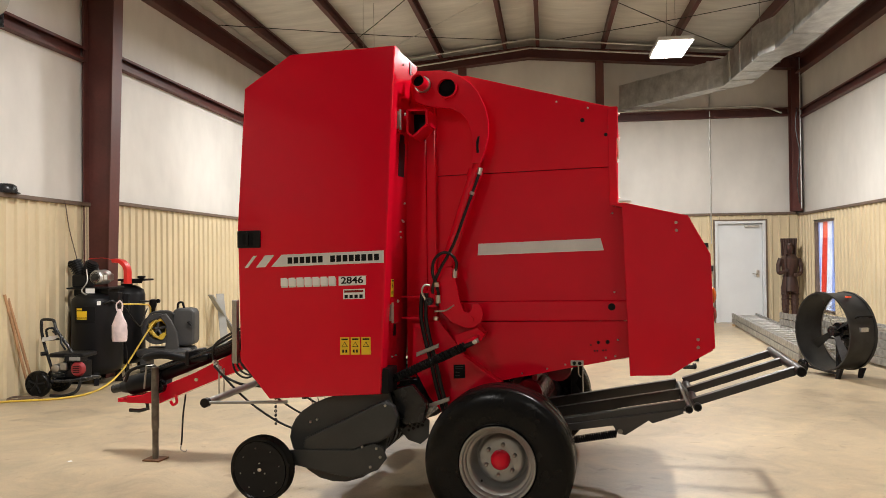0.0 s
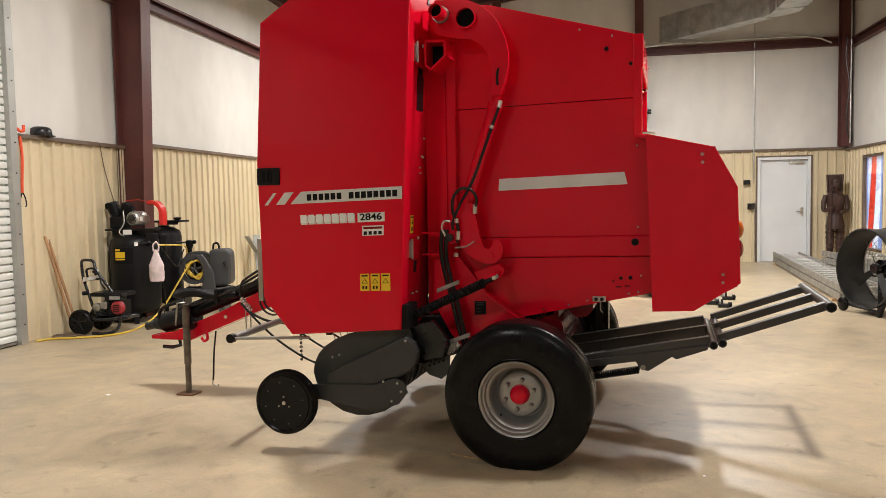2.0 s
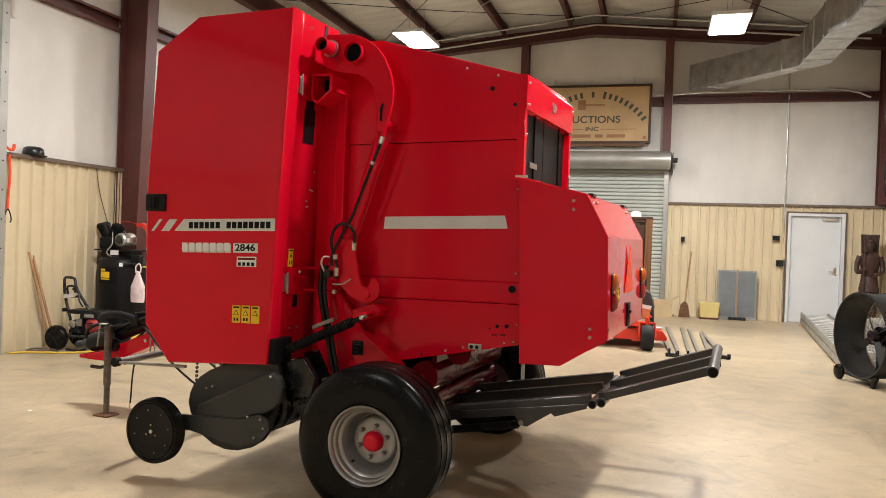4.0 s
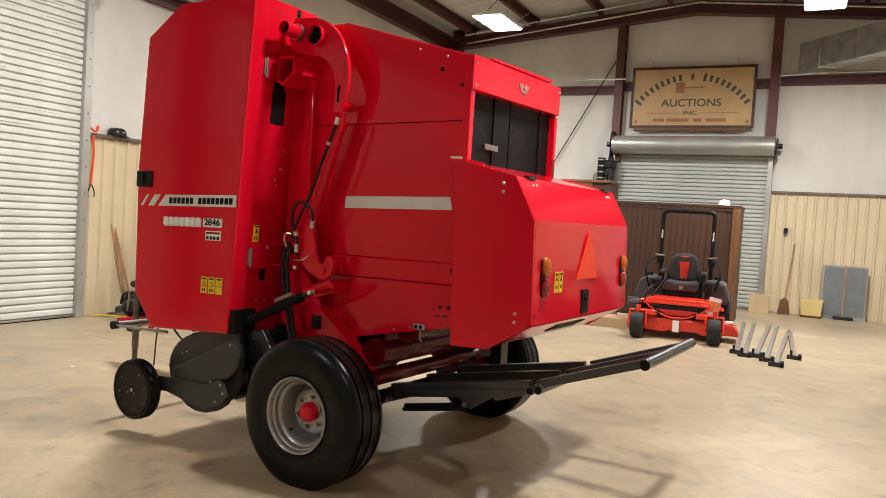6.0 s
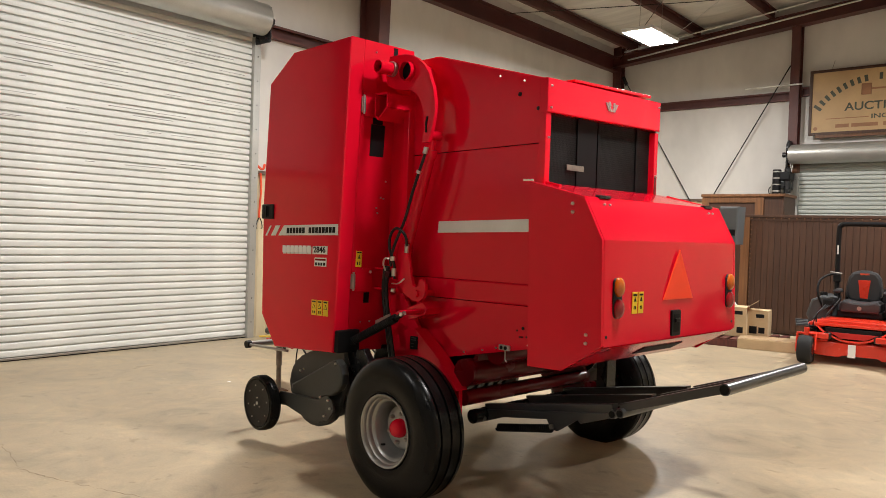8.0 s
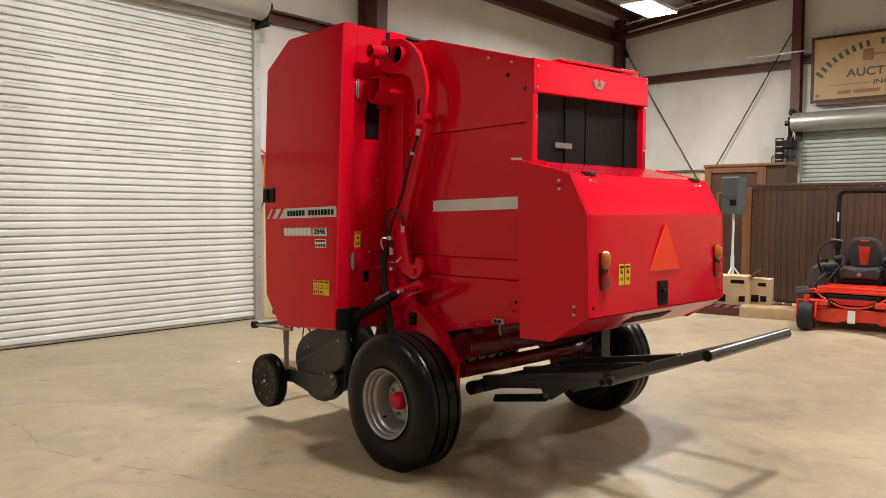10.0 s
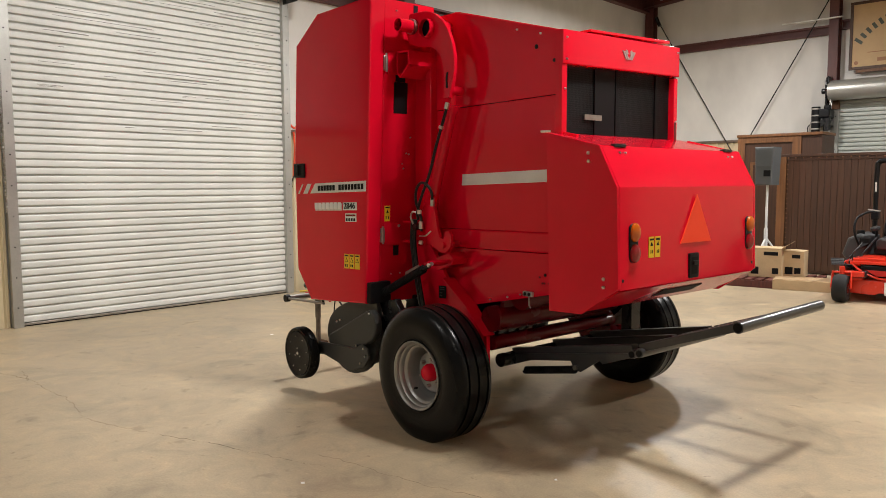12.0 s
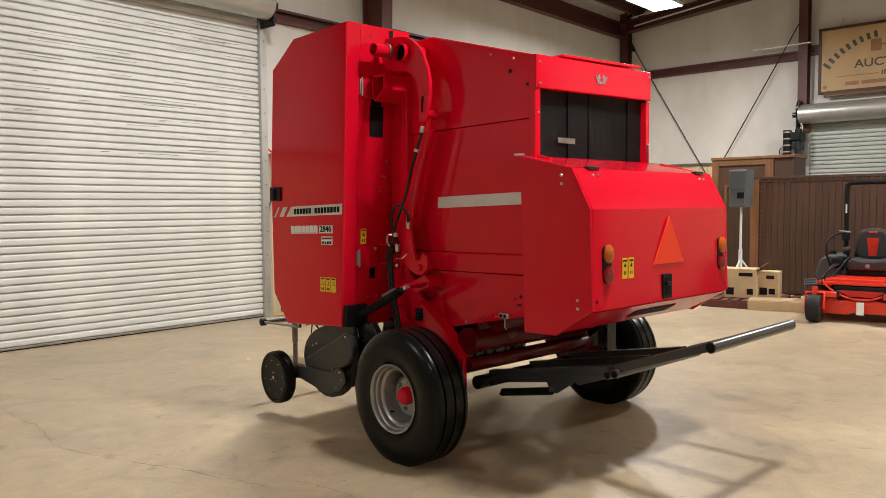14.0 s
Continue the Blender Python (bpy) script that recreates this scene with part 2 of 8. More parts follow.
# Cloth glows by itself, in place of daylight shining through it.
FLAG_RED, FLAG_WHITE, FLAG_BLUE = glow("backlit_red_cloth", (0.75, 0.06, 0.03), 0.55), glow("backlit_white_cloth", (0.72, 0.80, 0.95), 0.6), glow("backlit_blue_cloth", (0.25, 0.36, 0.75), 0.55)
PANEL_GREY = mat("worn_grey_board_paint", (0.30, 0.30, 0.28), rough=0.6, var=0.2, scale=4, bump=0.05)
BLADE = mat("dull_blade_steel", (0.10, 0.10, 0.10), rough=0.5, metal=0.4, var=0.25, scale=9, bump=0.03)
TANK_GREY = mat("dark_grey_tank_plastic", (0.055, 0.06, 0.062), rough=0.5, var=0.15, bump=0.06, bscale=80)
TYRE_DULL = mat("dull_black_tyre", (0.018, 0.018, 0.018), rough=0.7, var=0.25, bump=0.1, bscale=60, spec=0.3)
TAG = mat("orange_dealer_tag", (0.72, 0.26, 0.10), rough=0.6, var=0.1, bump=0)
OLIVE = mat("pale_yellow_plastic", (0.62, 0.50, 0.20), rough=0.5, var=0.1)


# ---- mesh helpers ----
def thing(name, label, category, at=(0, 0, 0), turn=0.0, group="", kind=""):
    ob = new(name)
    ob.empty_display_size = 0.1
    ob.matrix_world = pose(*at, 0, 0, turn)
    return tagged(ob, label, category, group, kind)


FLAT = set()


def finish(bm, name, material, angle=48):
    if id(bm) in FLAT:
        FLAT.discard(id(bm))
        angle = 20
    bmesh.ops.recalc_face_normals(bm, faces=bm.faces)
    me = bpy.data.meshes.new(name)
    bm.to_mesh(me)
    bm.free()
    me.materials.append(material)
    me.polygons.foreach_set("use_smooth", [True] * len(me.polygons))
    me.set_sharp_from_angle(angle=radians(angle))
    return me


def part(name, bm, material, parent, label=""):
    ob = new(name, finish(bm, name, material))
    ob.parent = parent
    if label:
        tagged(ob, label)
    return ob


def solid(name, bm, material, label, category="", kind="", group=""):
    return tagged(new(name, finish(bm, name, material)), label, category, group, kind)


def shared(name, me, parent, m=None):
    ob = new(name, me)
    ob.parent = parent
    if m is not None:
        ob.matrix_basis = m
    return ob


def box(x0, x1, y0, y1, z0, z1, bevel=0.0, bm=None):
    bm = bm or bmesh.new()
    v = [bm.verts.new((x, y, z)) for z in (z0, z1) for y in (y0, y1) for x in (x0, x1)]
    fs = [bm.faces.new([v[i] for i in q]) for q in ((0, 2, 3, 1), (4, 5, 7, 6), (0, 1, 5, 4), (2, 6, 7, 3), (0, 4, 6, 2), (1, 3, 7, 5))]
    if bevel:
        es = list({e for f in fs for e in f.edges})
        bmesh.ops.bevel(bm, geom=es, offset=bevel, segments=2, affect="EDGES", profile=0.5)
    FLAT.add(id(bm))
    return bm


def prism(pts, axis, a, b, bevel=0.0, bm=None):
    """A flat outline, pushed along an axis from a to b. Outline: (x, z) for y, (x, y) for z, (y, z) for x."""
    bm = bm or bmesh.new()

    def put(p, h):
        return {"y": (p[0], h, p[1]), "z": (p[0], p[1], h), "x": (h, p[0], p[1])}[axis]

    lo, hi = [bm.verts.new(put(p, a)) for p in pts], [bm.verts.new(put(p, b)) for p in pts]
    n = len(pts)
    fs = [bm.faces.new(lo), bm.faces.new(hi)] + [bm.faces.new((lo[i], lo[(i + 1) % n], hi[(i + 1) % n], hi[i])) for i in range(n)]
    if bevel:
        bmesh.ops.recalc_face_normals(bm, faces=fs)
        es = list({e for f in fs[:2] for e in f.edges})
        bmesh.ops.bevel(bm, geom=es, offset=bevel, segments=2, affect="EDGES", profile=0.5)
    FLAT.add(id(bm))
    return bm


def tube(pts, r, seg=10, bm=None, cap=True):
    """A round bar or hose along a line of points; r may change along it."""
    bm = bm or bmesh.new()
    pts = [Vector(p) for p in pts]
    rs = r if isinstance(r, (list, tuple)) else [r] * len(pts)
    rings, side = [], None
    for i, p in enumerate(pts):
        d = (pts[min(i + 1, len(pts) - 1)] - pts[max(i - 1, 0)]).normalized()
        if side is None:
            side = d.cross(Vector((0, 0, 1)) if abs(d.z) < 0.9 else Vector((1, 0, 0))).normalized()
        side = (side - d * side.dot(d)).normalized()
        up = d.cross(side)
        rings.append([bm.verts.new(p + rs[i] * (side * math.cos(2 * math.pi * k / seg) + up * math.sin(2 * math.pi * k / seg))) for k in range(seg)])
    for a, b in zip(rings, rings[1:]):
        for k in range(seg):
            bm.faces.new((a[k], a[(k + 1) % seg], b[(k + 1) % seg], b[k]))
    if cap:
        bm.faces.new(rings[0])
        bm.faces.new(rings[-1])
    return bm


def curve(pts, n=8):
    """Catmull-Rom points through pts."""
    p = [Vector(q) for q in pts]
    p = [2 * p[0] - p[1]] + p + [2 * p[-1] - p[-2]]
    out = []
    for i in range(1, len(p) - 2):
        for k in range(n):
            t = k / n
            out.append(0.5 * (2 * p[i] + (p[i + 1] - p[i - 1]) * t + (2 * p[i - 1] - 5 * p[i] + 4 * p[i + 1] - p[i + 2]) * t * t
                              + (3 * p[i] - p[i - 1] - 3 * p[i + 1] + p[i + 2]) * t ** 3))
    return out + [p[-2]]


def lathe(profile, axis="y", at=(0, 0, 0), seg=48, bm=None, closed=False, caps=True):
    """A turned shape: (radius, height along the axis) points."""
    bm = bm or bmesh.new()
    at = Vector(at)

    def put(r, h, k):
        c, s = r * math.cos(2 * math.pi * k / seg), r * math.sin(2 * math.pi * k / seg)
        return at + Vector({"y": (c, h, s), "z": (c, s, h), "x": (h, c, s)}[axis])

    rings = [[bm.verts.new(put(r, h, k)) for k in range(seg)] if r > 1e-6 else [bm.verts.new(put(0, h, 0))] for r, h in profile]
    pairs = list(zip(rings, rings[1:])) + ([(rings[-1], rings[0])] if closed else [])
    for a, b in pairs:
        for k in range(seg):
            q = [a[k % len(a)], a[(k + 1) % len(a)], b[(k + 1) % len(b)], b[k % len(b)]]
            q = list(dict.fromkeys(q))
            if len(q) > 2:
                bm.faces.new(q)
    if caps and not closed:
        for ring in (rings[0], rings[-1]):
            if len(ring) > 2:
                bm.faces.new(ring)
    return bm


def spring(p0, p1, big, thin, turns, seg=6, per=14):
    p0, p1 = Vector(p0), Vector(p1)
    d = (p1 - p0).normalized()
    a = d.cross(Vector((0, 0, 1))).normalized()
    b = d.cross(a)
    n = turns * per
    return tube([p0.lerp(p1, k / n) + big * (a * math.cos(2 * math.pi * k / per) + b * math.sin(2 * math.pi * k / per)) for k in range(n + 1)], thin, seg)


def rounded(x0, x1, z0, z1, r, n=4):
    out = []
    for cx, cz, a0 in ((x1 - r, z1 - r, 0), (x0 + r, z1 - r, 90), (x0 + r, z0 + r, 180), (x1 - r, z0 + r, 270)):
        out += [(cx + r * math.cos(radians(a0 + 90 * k / n)), cz + r * math.sin(radians(a0 + 90 * k / n))) for k in range(n + 1)]
    return out


def words(text, size, m, material, parent, name="lettering", depth=0.001, width=None, label=""):
    """Lettering in the built-in font, standing in the xz plane of m and facing -y."""
    c = bpy.data.curves.new("letters", "FONT")
    c.body, c.size, c.extrude, c.align_x, c.align_y = text, size, depth, "CENTER", "CENTER"
    c.offset = 0.018 * size
    ob = bpy.data.objects.new("letters", c)
    scene.collection.objects.link(ob)
    bpy.context.view_layer.update()
    me = bpy.data.meshes.new_from_object(ob.evaluated_get(bpy.context.evaluated_depsgraph_get()))
    bpy.data.objects.remove(ob)
    me.transform(Matrix.Rotation(radians(90), 4, "X"))
    if width:
        xs = [v.co.x for v in me.vertices]
        me.transform(Matrix.Diagonal((width / (max(xs) - min(xs)), 1, 1, 1)))
    me.materials.clear()
    me.materials.append(material)
    o = new(name, me)
    o.parent = parent
    o.matrix_basis = m
    if label:
        tagged(o, label)
    return o


def jit(k):
    return random.uniform(-k, k)


BOLT_MESH = {}


def studs(parent, spots, r=0.011, axis="y", s=-1, material=None, name="bolt", hole=False):
    """Bolt heads, or black discs that paint the dark of round holes, each an object of its own on one shared mesh."""
    r = r if hole else r * 0.8
    key = (r, axis, s, hole)
    if key not in BOLT_MESH:
        prof = [(r, 0), (r, s * 0.003), (0, s * 0.003)] if hole else [(r, 0), (r, s * 0.006), (r * 0.6, s * 0.010), (0, s * 0.010)]
        BOLT_MESH[key] = finish(lathe(prof, axis, (0, 0, 0), 12 if hole else 8), name, material or (INK if hole else ZINC))
    for x, y, z in spots:
        shared(name, BOLT_MESH[key], parent, Matrix.Translation((x, y, z)))


# ---- the hall ----
def roof_z(x):
    t = (x - LEFT) / (RIDGE_X - LEFT) if x < RIDGE_X else (RIGHT - x) / (RIGHT - RIDGE_X)
    return EAVE_Z + (RIDGE_Z - EAVE_Z) * t


def grid_sheet(us, vs, place):
    bm = bmesh.new()
    g = [[bm.verts.new(place(u, v)) for v in vs] for u in us]
    for a, b in zip(g, g[1:]):
        for k in range(len(vs) - 1):
            bm.faces.new((a[k], a[k + 1], b[k + 1], b[k]))
    return bm


def steps(a, b, d):
    n = max(1, round((b - a) / d))
    return [a + (b - a) * k / n for k in range(n + 1)]


floor = solid("floor", box(LEFT - 0.3, RIGHT + 0.3, FRONT - 0.3, BACK + 0.3, -0.2, 0.0), FLOOR,
              "worn sealed beige concrete slab with stains and cracks", "floor", "structure")


def crack(pts, width, seed):
    rnd = random.Random(seed)
    line = []
    for a, b in zip(pts, pts[1:]):
        n = max(2, int(math.dist(a, b) / 0.035))
        for k in range(n):
            t = k / n
            line.append((a[0] + (b[0] - a[0]) * t + rnd.uniform(-0.012, 0.012), a[1] + (b[1] - a[1]) * t + rnd.uniform(-0.012, 0.012)))
    bm = bmesh.new()
    rows = []
    for i, (x, y) in enumerate(line):
        q = line[min(i + 1, len(line) - 1)]
        p = line[max(i - 1, 0)]
        d = Vector((q[0] - p[0], q[1] - p[1])).normalized()
        w = width * max(0.04, 0.62 * noise.noise((x * 4.0, y * 4.0, seed)) + rnd.uniform(0.15, 0.55))
        rows.append((bm.verts.new((x - d.y * w, y + d.x * w, 0.0012)), bm.verts.new((x + d.y * w, y - d.x * w, 0.0012))))
    for a, b in zip(rows, rows[1:]):
        bm.faces.new((a[0], a[1], b[1], b[0]))
    ob = solid("floor_crack", bm, CRACK, "thin dirty crack wandering across the concrete", "crack", "structure")
    return ob


crack([(-3.3, 2.42), (-2.81, 2.48), (-2.57, 2.55), (-2.14, 2.54), (-1.82, 2.555), (-1.32, 2.462), (-1.04, 2.518), (-0.615, 2.66), (-0.26, 2.788), (-0.058, 2.825), (0.185, 2.907), (0.42, 2.98)], 0.0045, 3)
crack([(-0.058, 2.825), (0.12, 2.99), (0.298, 3.078), (0.60, 3.10), (0.95, 3.16), (1.5, 3.28)], 0.003, 5)
crack([(-2.95, 2.62), (-2.6, 2.56), (-2.3, 2.45)], 0.003, 8)
for sx, sy, sw in ((0.48, 2.773, 0.014), (1.335, 3.617, 0.010), (-2.606, 4.67, 0.022), (-1.355, 4.71, 0.020)):
    bm = bmesh.new()
    vs = [bm.verts.new((sx + sw * math.cos(a) * f_, sy + sw * math.sin(a) * f_, 0.0015 + 0.004 * (k % 2))) for k, (a, f_) in enumerate(((0.2, 1.0), (1.4, 0.6), (2.6, 0.95), (3.9, 0.7), (5.2, 0.8)))]
    bm.faces.new(vs)
    lo = [bm.verts.new((v.co.x, v.co.y, 0.0005)) for v in vs]
    bm.faces.new(lo)
    for k in range(5):
        bm.faces.new((vs[k], vs[(k + 1) % 5], lo[(k + 1) % 5], lo[k]))
    solid("paper_scrap", bm, WHITE, "tiny white paper scrap lying on the concrete", "litter", group="scraps on the floor")


splinter = thing("wood_splinter", "pale wood splinter lying on the concrete by the wheel", "litter", (0.157, 3.729, 0.0), -23)
part("chip", prism([(-0.090, -0.006), (-0.03, -0.009), (0.07, -0.007), (0.094, 0.0), (0.05, 0.006), (-0.06, 0.008)], "z", 0.0, 0.008, 0.002), WOOD_PALE, splinter)


def ribbed(us, place, z0, z1):
    """Ribbed cladding: a folded line in plan, raised from z0 to z1. place(u, d): d is how far it stands out."""
    bm = bmesh.new()
    rows = []
    for u in us:
        for du, d in ((0.0, 0.0), (0.066, 0.0), (0.080, 0.026), (0.108, 0.026), (0.122, 0.0)):
            x, y = place(u + du, d)
            rows.append((bm.verts.new((x, y, z0)), bm.verts.new((x, y, z1))))
    for a, b in zip(rows, rows[1:]):
        bm.faces.new((a[0], b[0], b[1], a[1]))
    return bm


RIB = 0.166


def ribs(a, b):
    n = int((b - a) / RIB)
    return [a + RIB * k for k in range(n)] + [b - 0.122]


DOOR_A = (3.20, 6.35, 3.72)
DOOR_B = (-1.0, 1.84, 2.88)
WALK = (4.16, 5.04, 2.03)
WIN = (14.05, 15.0, 0.35, 1.99)


def wall_block(name, bm, label):
    return solid(name, bm, VINYL, label, "wall", "structure")


# left wall, with the opening of the large door
wall_l = bmesh.new()
for a, b, z0, z1 in ((FRONT - 0.2, DOOR_A[0], 0, EAVE_Z + 0.3), (DOOR_A[1], BACK + 0.2, 0, EAVE_Z + 0.3), (DOOR_A[0], DOOR_A[1], DOOR_A[2], EAVE_Z + 0.3)):
    box(LEFT - 0.2, LEFT - 0.03, a, b, z0, z1, bm=wall_l)
wall_block("wall_left", wall_l, "metal-clad hall wall behind its insulation")
WAIN_L, WAIN_L2, WAIN_B, WAIN_R = 2.10, 2.16, 2.25, 2.22


def facing(name, a, b, z0, z1, place, seed):
    bm = grid_sheet(steps(a, b, 0.12), steps(z0, z1, 0.25), lambda u, z: place(u, 0.015 * noise.noise((u * 0.8, z * 0.45, seed)) + 0.006 * noise.noise((u * 3.5, z * 0.6, seed + 9)), z))
    return solid(name, bm, VINYL, "slack white vinyl insulation facing with faint stains", "insulation", "structure")


facing("insulation_left_front", FRONT, DOOR_A[0] - 0.08, WAIN_L, EAVE_Z + 0.1, lambda u, d, z: (LEFT + d, u, z), 1)
facing("insulation_left_mid", DOOR_A[1] + 0.08, 8.26, WAIN_L, EAVE_Z + 0.1, lambda u, d, z: (LEFT + d, u, z), 12)
facing("insulation_left_back", 8.26, BACK, WAIN_L2, EAVE_Z + 0.1, lambda u, d, z: (LEFT + d, u, z), 2)
facing("insulation_left_over_door", DOOR_A[0] - 0.08, DOOR_A[1] + 0.08, DOOR_A[2] + 0.02, EAVE_Z + 0.1, lambda u, d, z: (LEFT + d, u, z), 3)
for a, b, top in ((FRONT, DOOR_A[0] - 0.08, WAIN_L), (DOOR_A[1] + 0.08, 8.26, WAIN_L), (8.26, BACK, WAIN_L2)):
    solid("wainscot_left", ribbed(ribs(a, b), lambda u, d: (LEFT + 0.035 + d, u), 0.0, top - 0.04), TAN,
          "tan ribbed steel wainscot sheets", "wainscot", "structure")
    solid("trim_left", box(LEFT - 0.02, LEFT + 0.085, a, b, top - 0.045, top, 0.006), TRIM, "brown sheet-metal ledge over the wainscot", "trim", "structure")

# back wall, with the roller door and the walk door
wall_b = bmesh.new()
B0, B1 = BACK + 0.03, BACK + 0.2
TOP = RIDGE_Z + 0.35
for a, b, z0, z1 in ((LEFT - 0.2, DOOR_B[0], 0, TOP), (DOOR_B[0], DOOR_B[1], DOOR_B[2], TOP), (DOOR_B[1], WALK[0], 0, TOP), (WALK[0], WALK[1], WALK[2], TOP), (WALK[1], RIGHT + 0.2, 0, TOP)):
    box(a, b, B0, B1, z0, z1, bm=wall_b)
wall_block("wall_back", wall_b, "metal-clad gable wall behind its insulation")


def gable(u, d, z):
    return (u, BACK - d, min(z, roof_z(max(LEFT, min(RIGHT, u))) + 0.05))


facing("insulation_back_corner", LEFT, DOOR_B[0] - 0.06, WAIN_B, RIDGE_Z + 0.1, gable, 4)
facing("insulation_back_over_door", DOOR_B[0] - 0.06, DOOR_B[1] + 0.06, DOOR_B[2] + 0.02, RIDGE_Z + 0.1, gable, 5)
facing("insulation_back_right", DOOR_B[1] + 0.06, RIGHT, WAIN_B, RIDGE_Z + 0.1, gable, 6)
for a, b in ((LEFT, DOOR_B[0] - 0.06), (DOOR_B[1] + 0.06, WALK[0] - 0.075), (WALK[1] + 0.075, RIGHT)):
    solid("wainscot_back", ribbed(ribs(a, b), lambda u, d: (u, BACK - 0.035 - d), 0.0, WAIN_B - 0.05), TAN, "tan ribbed steel wainscot sheets", "wainscot", "structure")
solid("wainscot_back", ribbed(ribs(WALK[0] - 0.075, WALK[1] + 0.075), lambda u, d: (u, BACK - 0.035 - d), WALK[2] + 0.075, WAIN_B - 0.05), TAN,
      "tan ribbed steel wainscot over the door", "wainscot", "structure")
for a, b in ((LEFT + 0.09, DOOR_B[0] - 0.06), (DOOR_B[1] + 0.06, RIGHT - 0.09)):
    solid("trim_back", box(a, b, BACK - 0.085, BACK + 0.02, WAIN_B - 0.05, WAIN_B, 0.006), TRIM, "brown sheet-metal ledge over the wainscot", "trim", "structure")

# right wall, with the tall narrow window
wall_r = bmesh.new()
for a, b, z0, z1 in ((FRONT - 0.2, WIN[0], 0, EAVE_Z + 0.3), (WIN[1], BACK + 0.2, 0, EAVE_Z + 0.3), (WIN[0], WIN[1], 0, WIN[2]), (WIN[0], WIN[1], WIN[3], EAVE_Z + 0.3)):
    box(RIGHT + 0.03, RIGHT + 0.2, a, b, z0, z1, bm=wall_r)
wall_block("wall_right", wall_r, "metal-clad hall wall behind its insulation")
facing("insulation_right", FRONT, BACK, WAIN_R, EAVE_Z + 0.1, lambda u, d, z: (RIGHT - d, u, z), 8)
for a, b, z0, z1 in ((FRONT, WIN[0] - 0.05, 0, WAIN_R - 0.04), (WIN[1] + 0.05, BACK, 0, WAIN_R - 0.04), (WIN[0] - 0.05, WIN[1] + 0.05, 0, WIN[2] - 0.05), (WIN[0] - 0.05, WIN[1] + 0.05, WIN[3] + 0.05, WAIN_R - 0.04)):
    solid("wainscot_right", ribbed(ribs(a, b), lambda u, d: (RIGHT - 0.035 - d, u), z0, z1), TAN, "tan ribbed steel wainscot sheets", "wainscot", "structure")
solid("trim_right", box(RIGHT - 0.085, RIGHT + 0.02, FRONT, BACK, WAIN_R - 0.045, WAIN_R, 0.006), TRIM, "brown sheet-metal ledge over the wainscot", "trim", "structure")
window = thing("window_1", "tall narrow window with a striped cloth hung behind its pane", "window", (RIGHT, 14.52, WIN[2]), kind="structure")
fr = bmesh.new()
hw, hh = (WIN[1] - WIN[0]) / 2, WIN[3] - WIN[2]
for y0, y1, z0, z1 in ((-hw - 0.03, -hw, -0.03, hh + 0.03), (hw, hw + 0.03, -0.03, hh + 0.03), (-hw, hw, -0.03, 0), (-hw, hw, hh, hh + 0.03)):
    box(-0.045, 0.03, y0, y1, z0, z1, bm=fr)
part("window_frame", fr, TRIM, window, "dark brown metal window frame")
GLASS = bpy.data.materials.new("clear_glass")
GLASS.use_nodes = True
gb = GLASS.node_tree.nodes["Principled BSDF"]
gb.inputs["Transmission Weight"].default_value, gb.inputs["Roughness"].default_value = 1.0, 0.02
pane = part("pane", box(0.0, 0.006, -hw, hw, 0, hh), GLASS, window)
pane.visible_shadow = False
cloth = thing("hanging_cloth", "red, white and blue striped cloth hanging, made to glow for the daylight behind", "flag", (RIGHT + 0.035, WIN[0], WIN[2]))
for k, (f0, f1, m) in enumerate(((0.0, 0.10, FLAG_RED), (0.10, 0.30, FLAG_BLUE), (0.30, 0.56, FLAG_WHITE), (0.56, 0.80, FLAG_RED), (0.80, 0.93, FLAG_WHITE), (0.93, 1.0, FLAG_BLUE))):
    bm = bmesh.new()
    rows = []
    for i in range(13):
        z = hh * i / 12
        lean = 0.10 * (1 - i / 12)
        row = []
        for j in range(5):
            u = (f0 + (f1 - f0) * j / 4) * (WIN[1] - WIN[0])
            row.append(bm.verts.new((0.012 * math.sin(u * 22 + z * 2), min(max(u + (lean if 0.03 < u < 0.9 else 0), 0.004), 0.946), z + 0.004)))
        rows.append(row)
    for a, b in zip(rows, rows[1:]):
        for j in range(4):
            if (a[j].co - a[j + 1].co).length > 1e-4:
                bm.faces.new((a[j], a[j + 1], b[j + 1], b[j]))
    part("stripe", bm, m, cloth)

# front wall behind the walk
solid("wall_front", box(LEFT - 0.2, RIGHT + 0.2, FRONT - 0.2, FRONT, 0, TOP), VINYL, "plain white-lined gable wall", "wall", "structure")

# roof lining, purlins, frames
PURLINS = (-4.33, -2.94, -1.51, -0.14, 0.54, 1.89, 3.21, 4.55)


def roof_point(x, y):
    near = min(abs(x - p) for p in PURLINS)
    sag = 0.035 * min(1, near / 0.4) + 0.034 * noise.noise((x * 1.5, y * 5.0, 3)) * min(1, near / 0.2)
    return x, y, roof_z(x) - sag


for a, b, nm in ((LEFT - 0.15, RIDGE_X, "ceiling_left"), (RIDGE_X, RIGHT + 0.15, "ceiling_right")):
    solid(nm, grid_sheet(steps(a, b, 0.13), steps(FRONT, BACK + 0.02, 0.09), lambda x, y: roof_point(max(LEFT, min(RIGHT, x)) if abs(x - RIDGE_X) > 1e-6 else x, y)), VINYL_ROOF,
          "slack white vinyl roof insulation, wrinkled across the purlins", "ceiling", "structure")
solid("roof_deck", box(LEFT - 0.3, RIGHT + 0.3, FRONT - 0.3, BACK + 0.3, TOP + 0.02, TOP + 0.1), VINYL_ROOF, "roof deck", "roof", "structure")


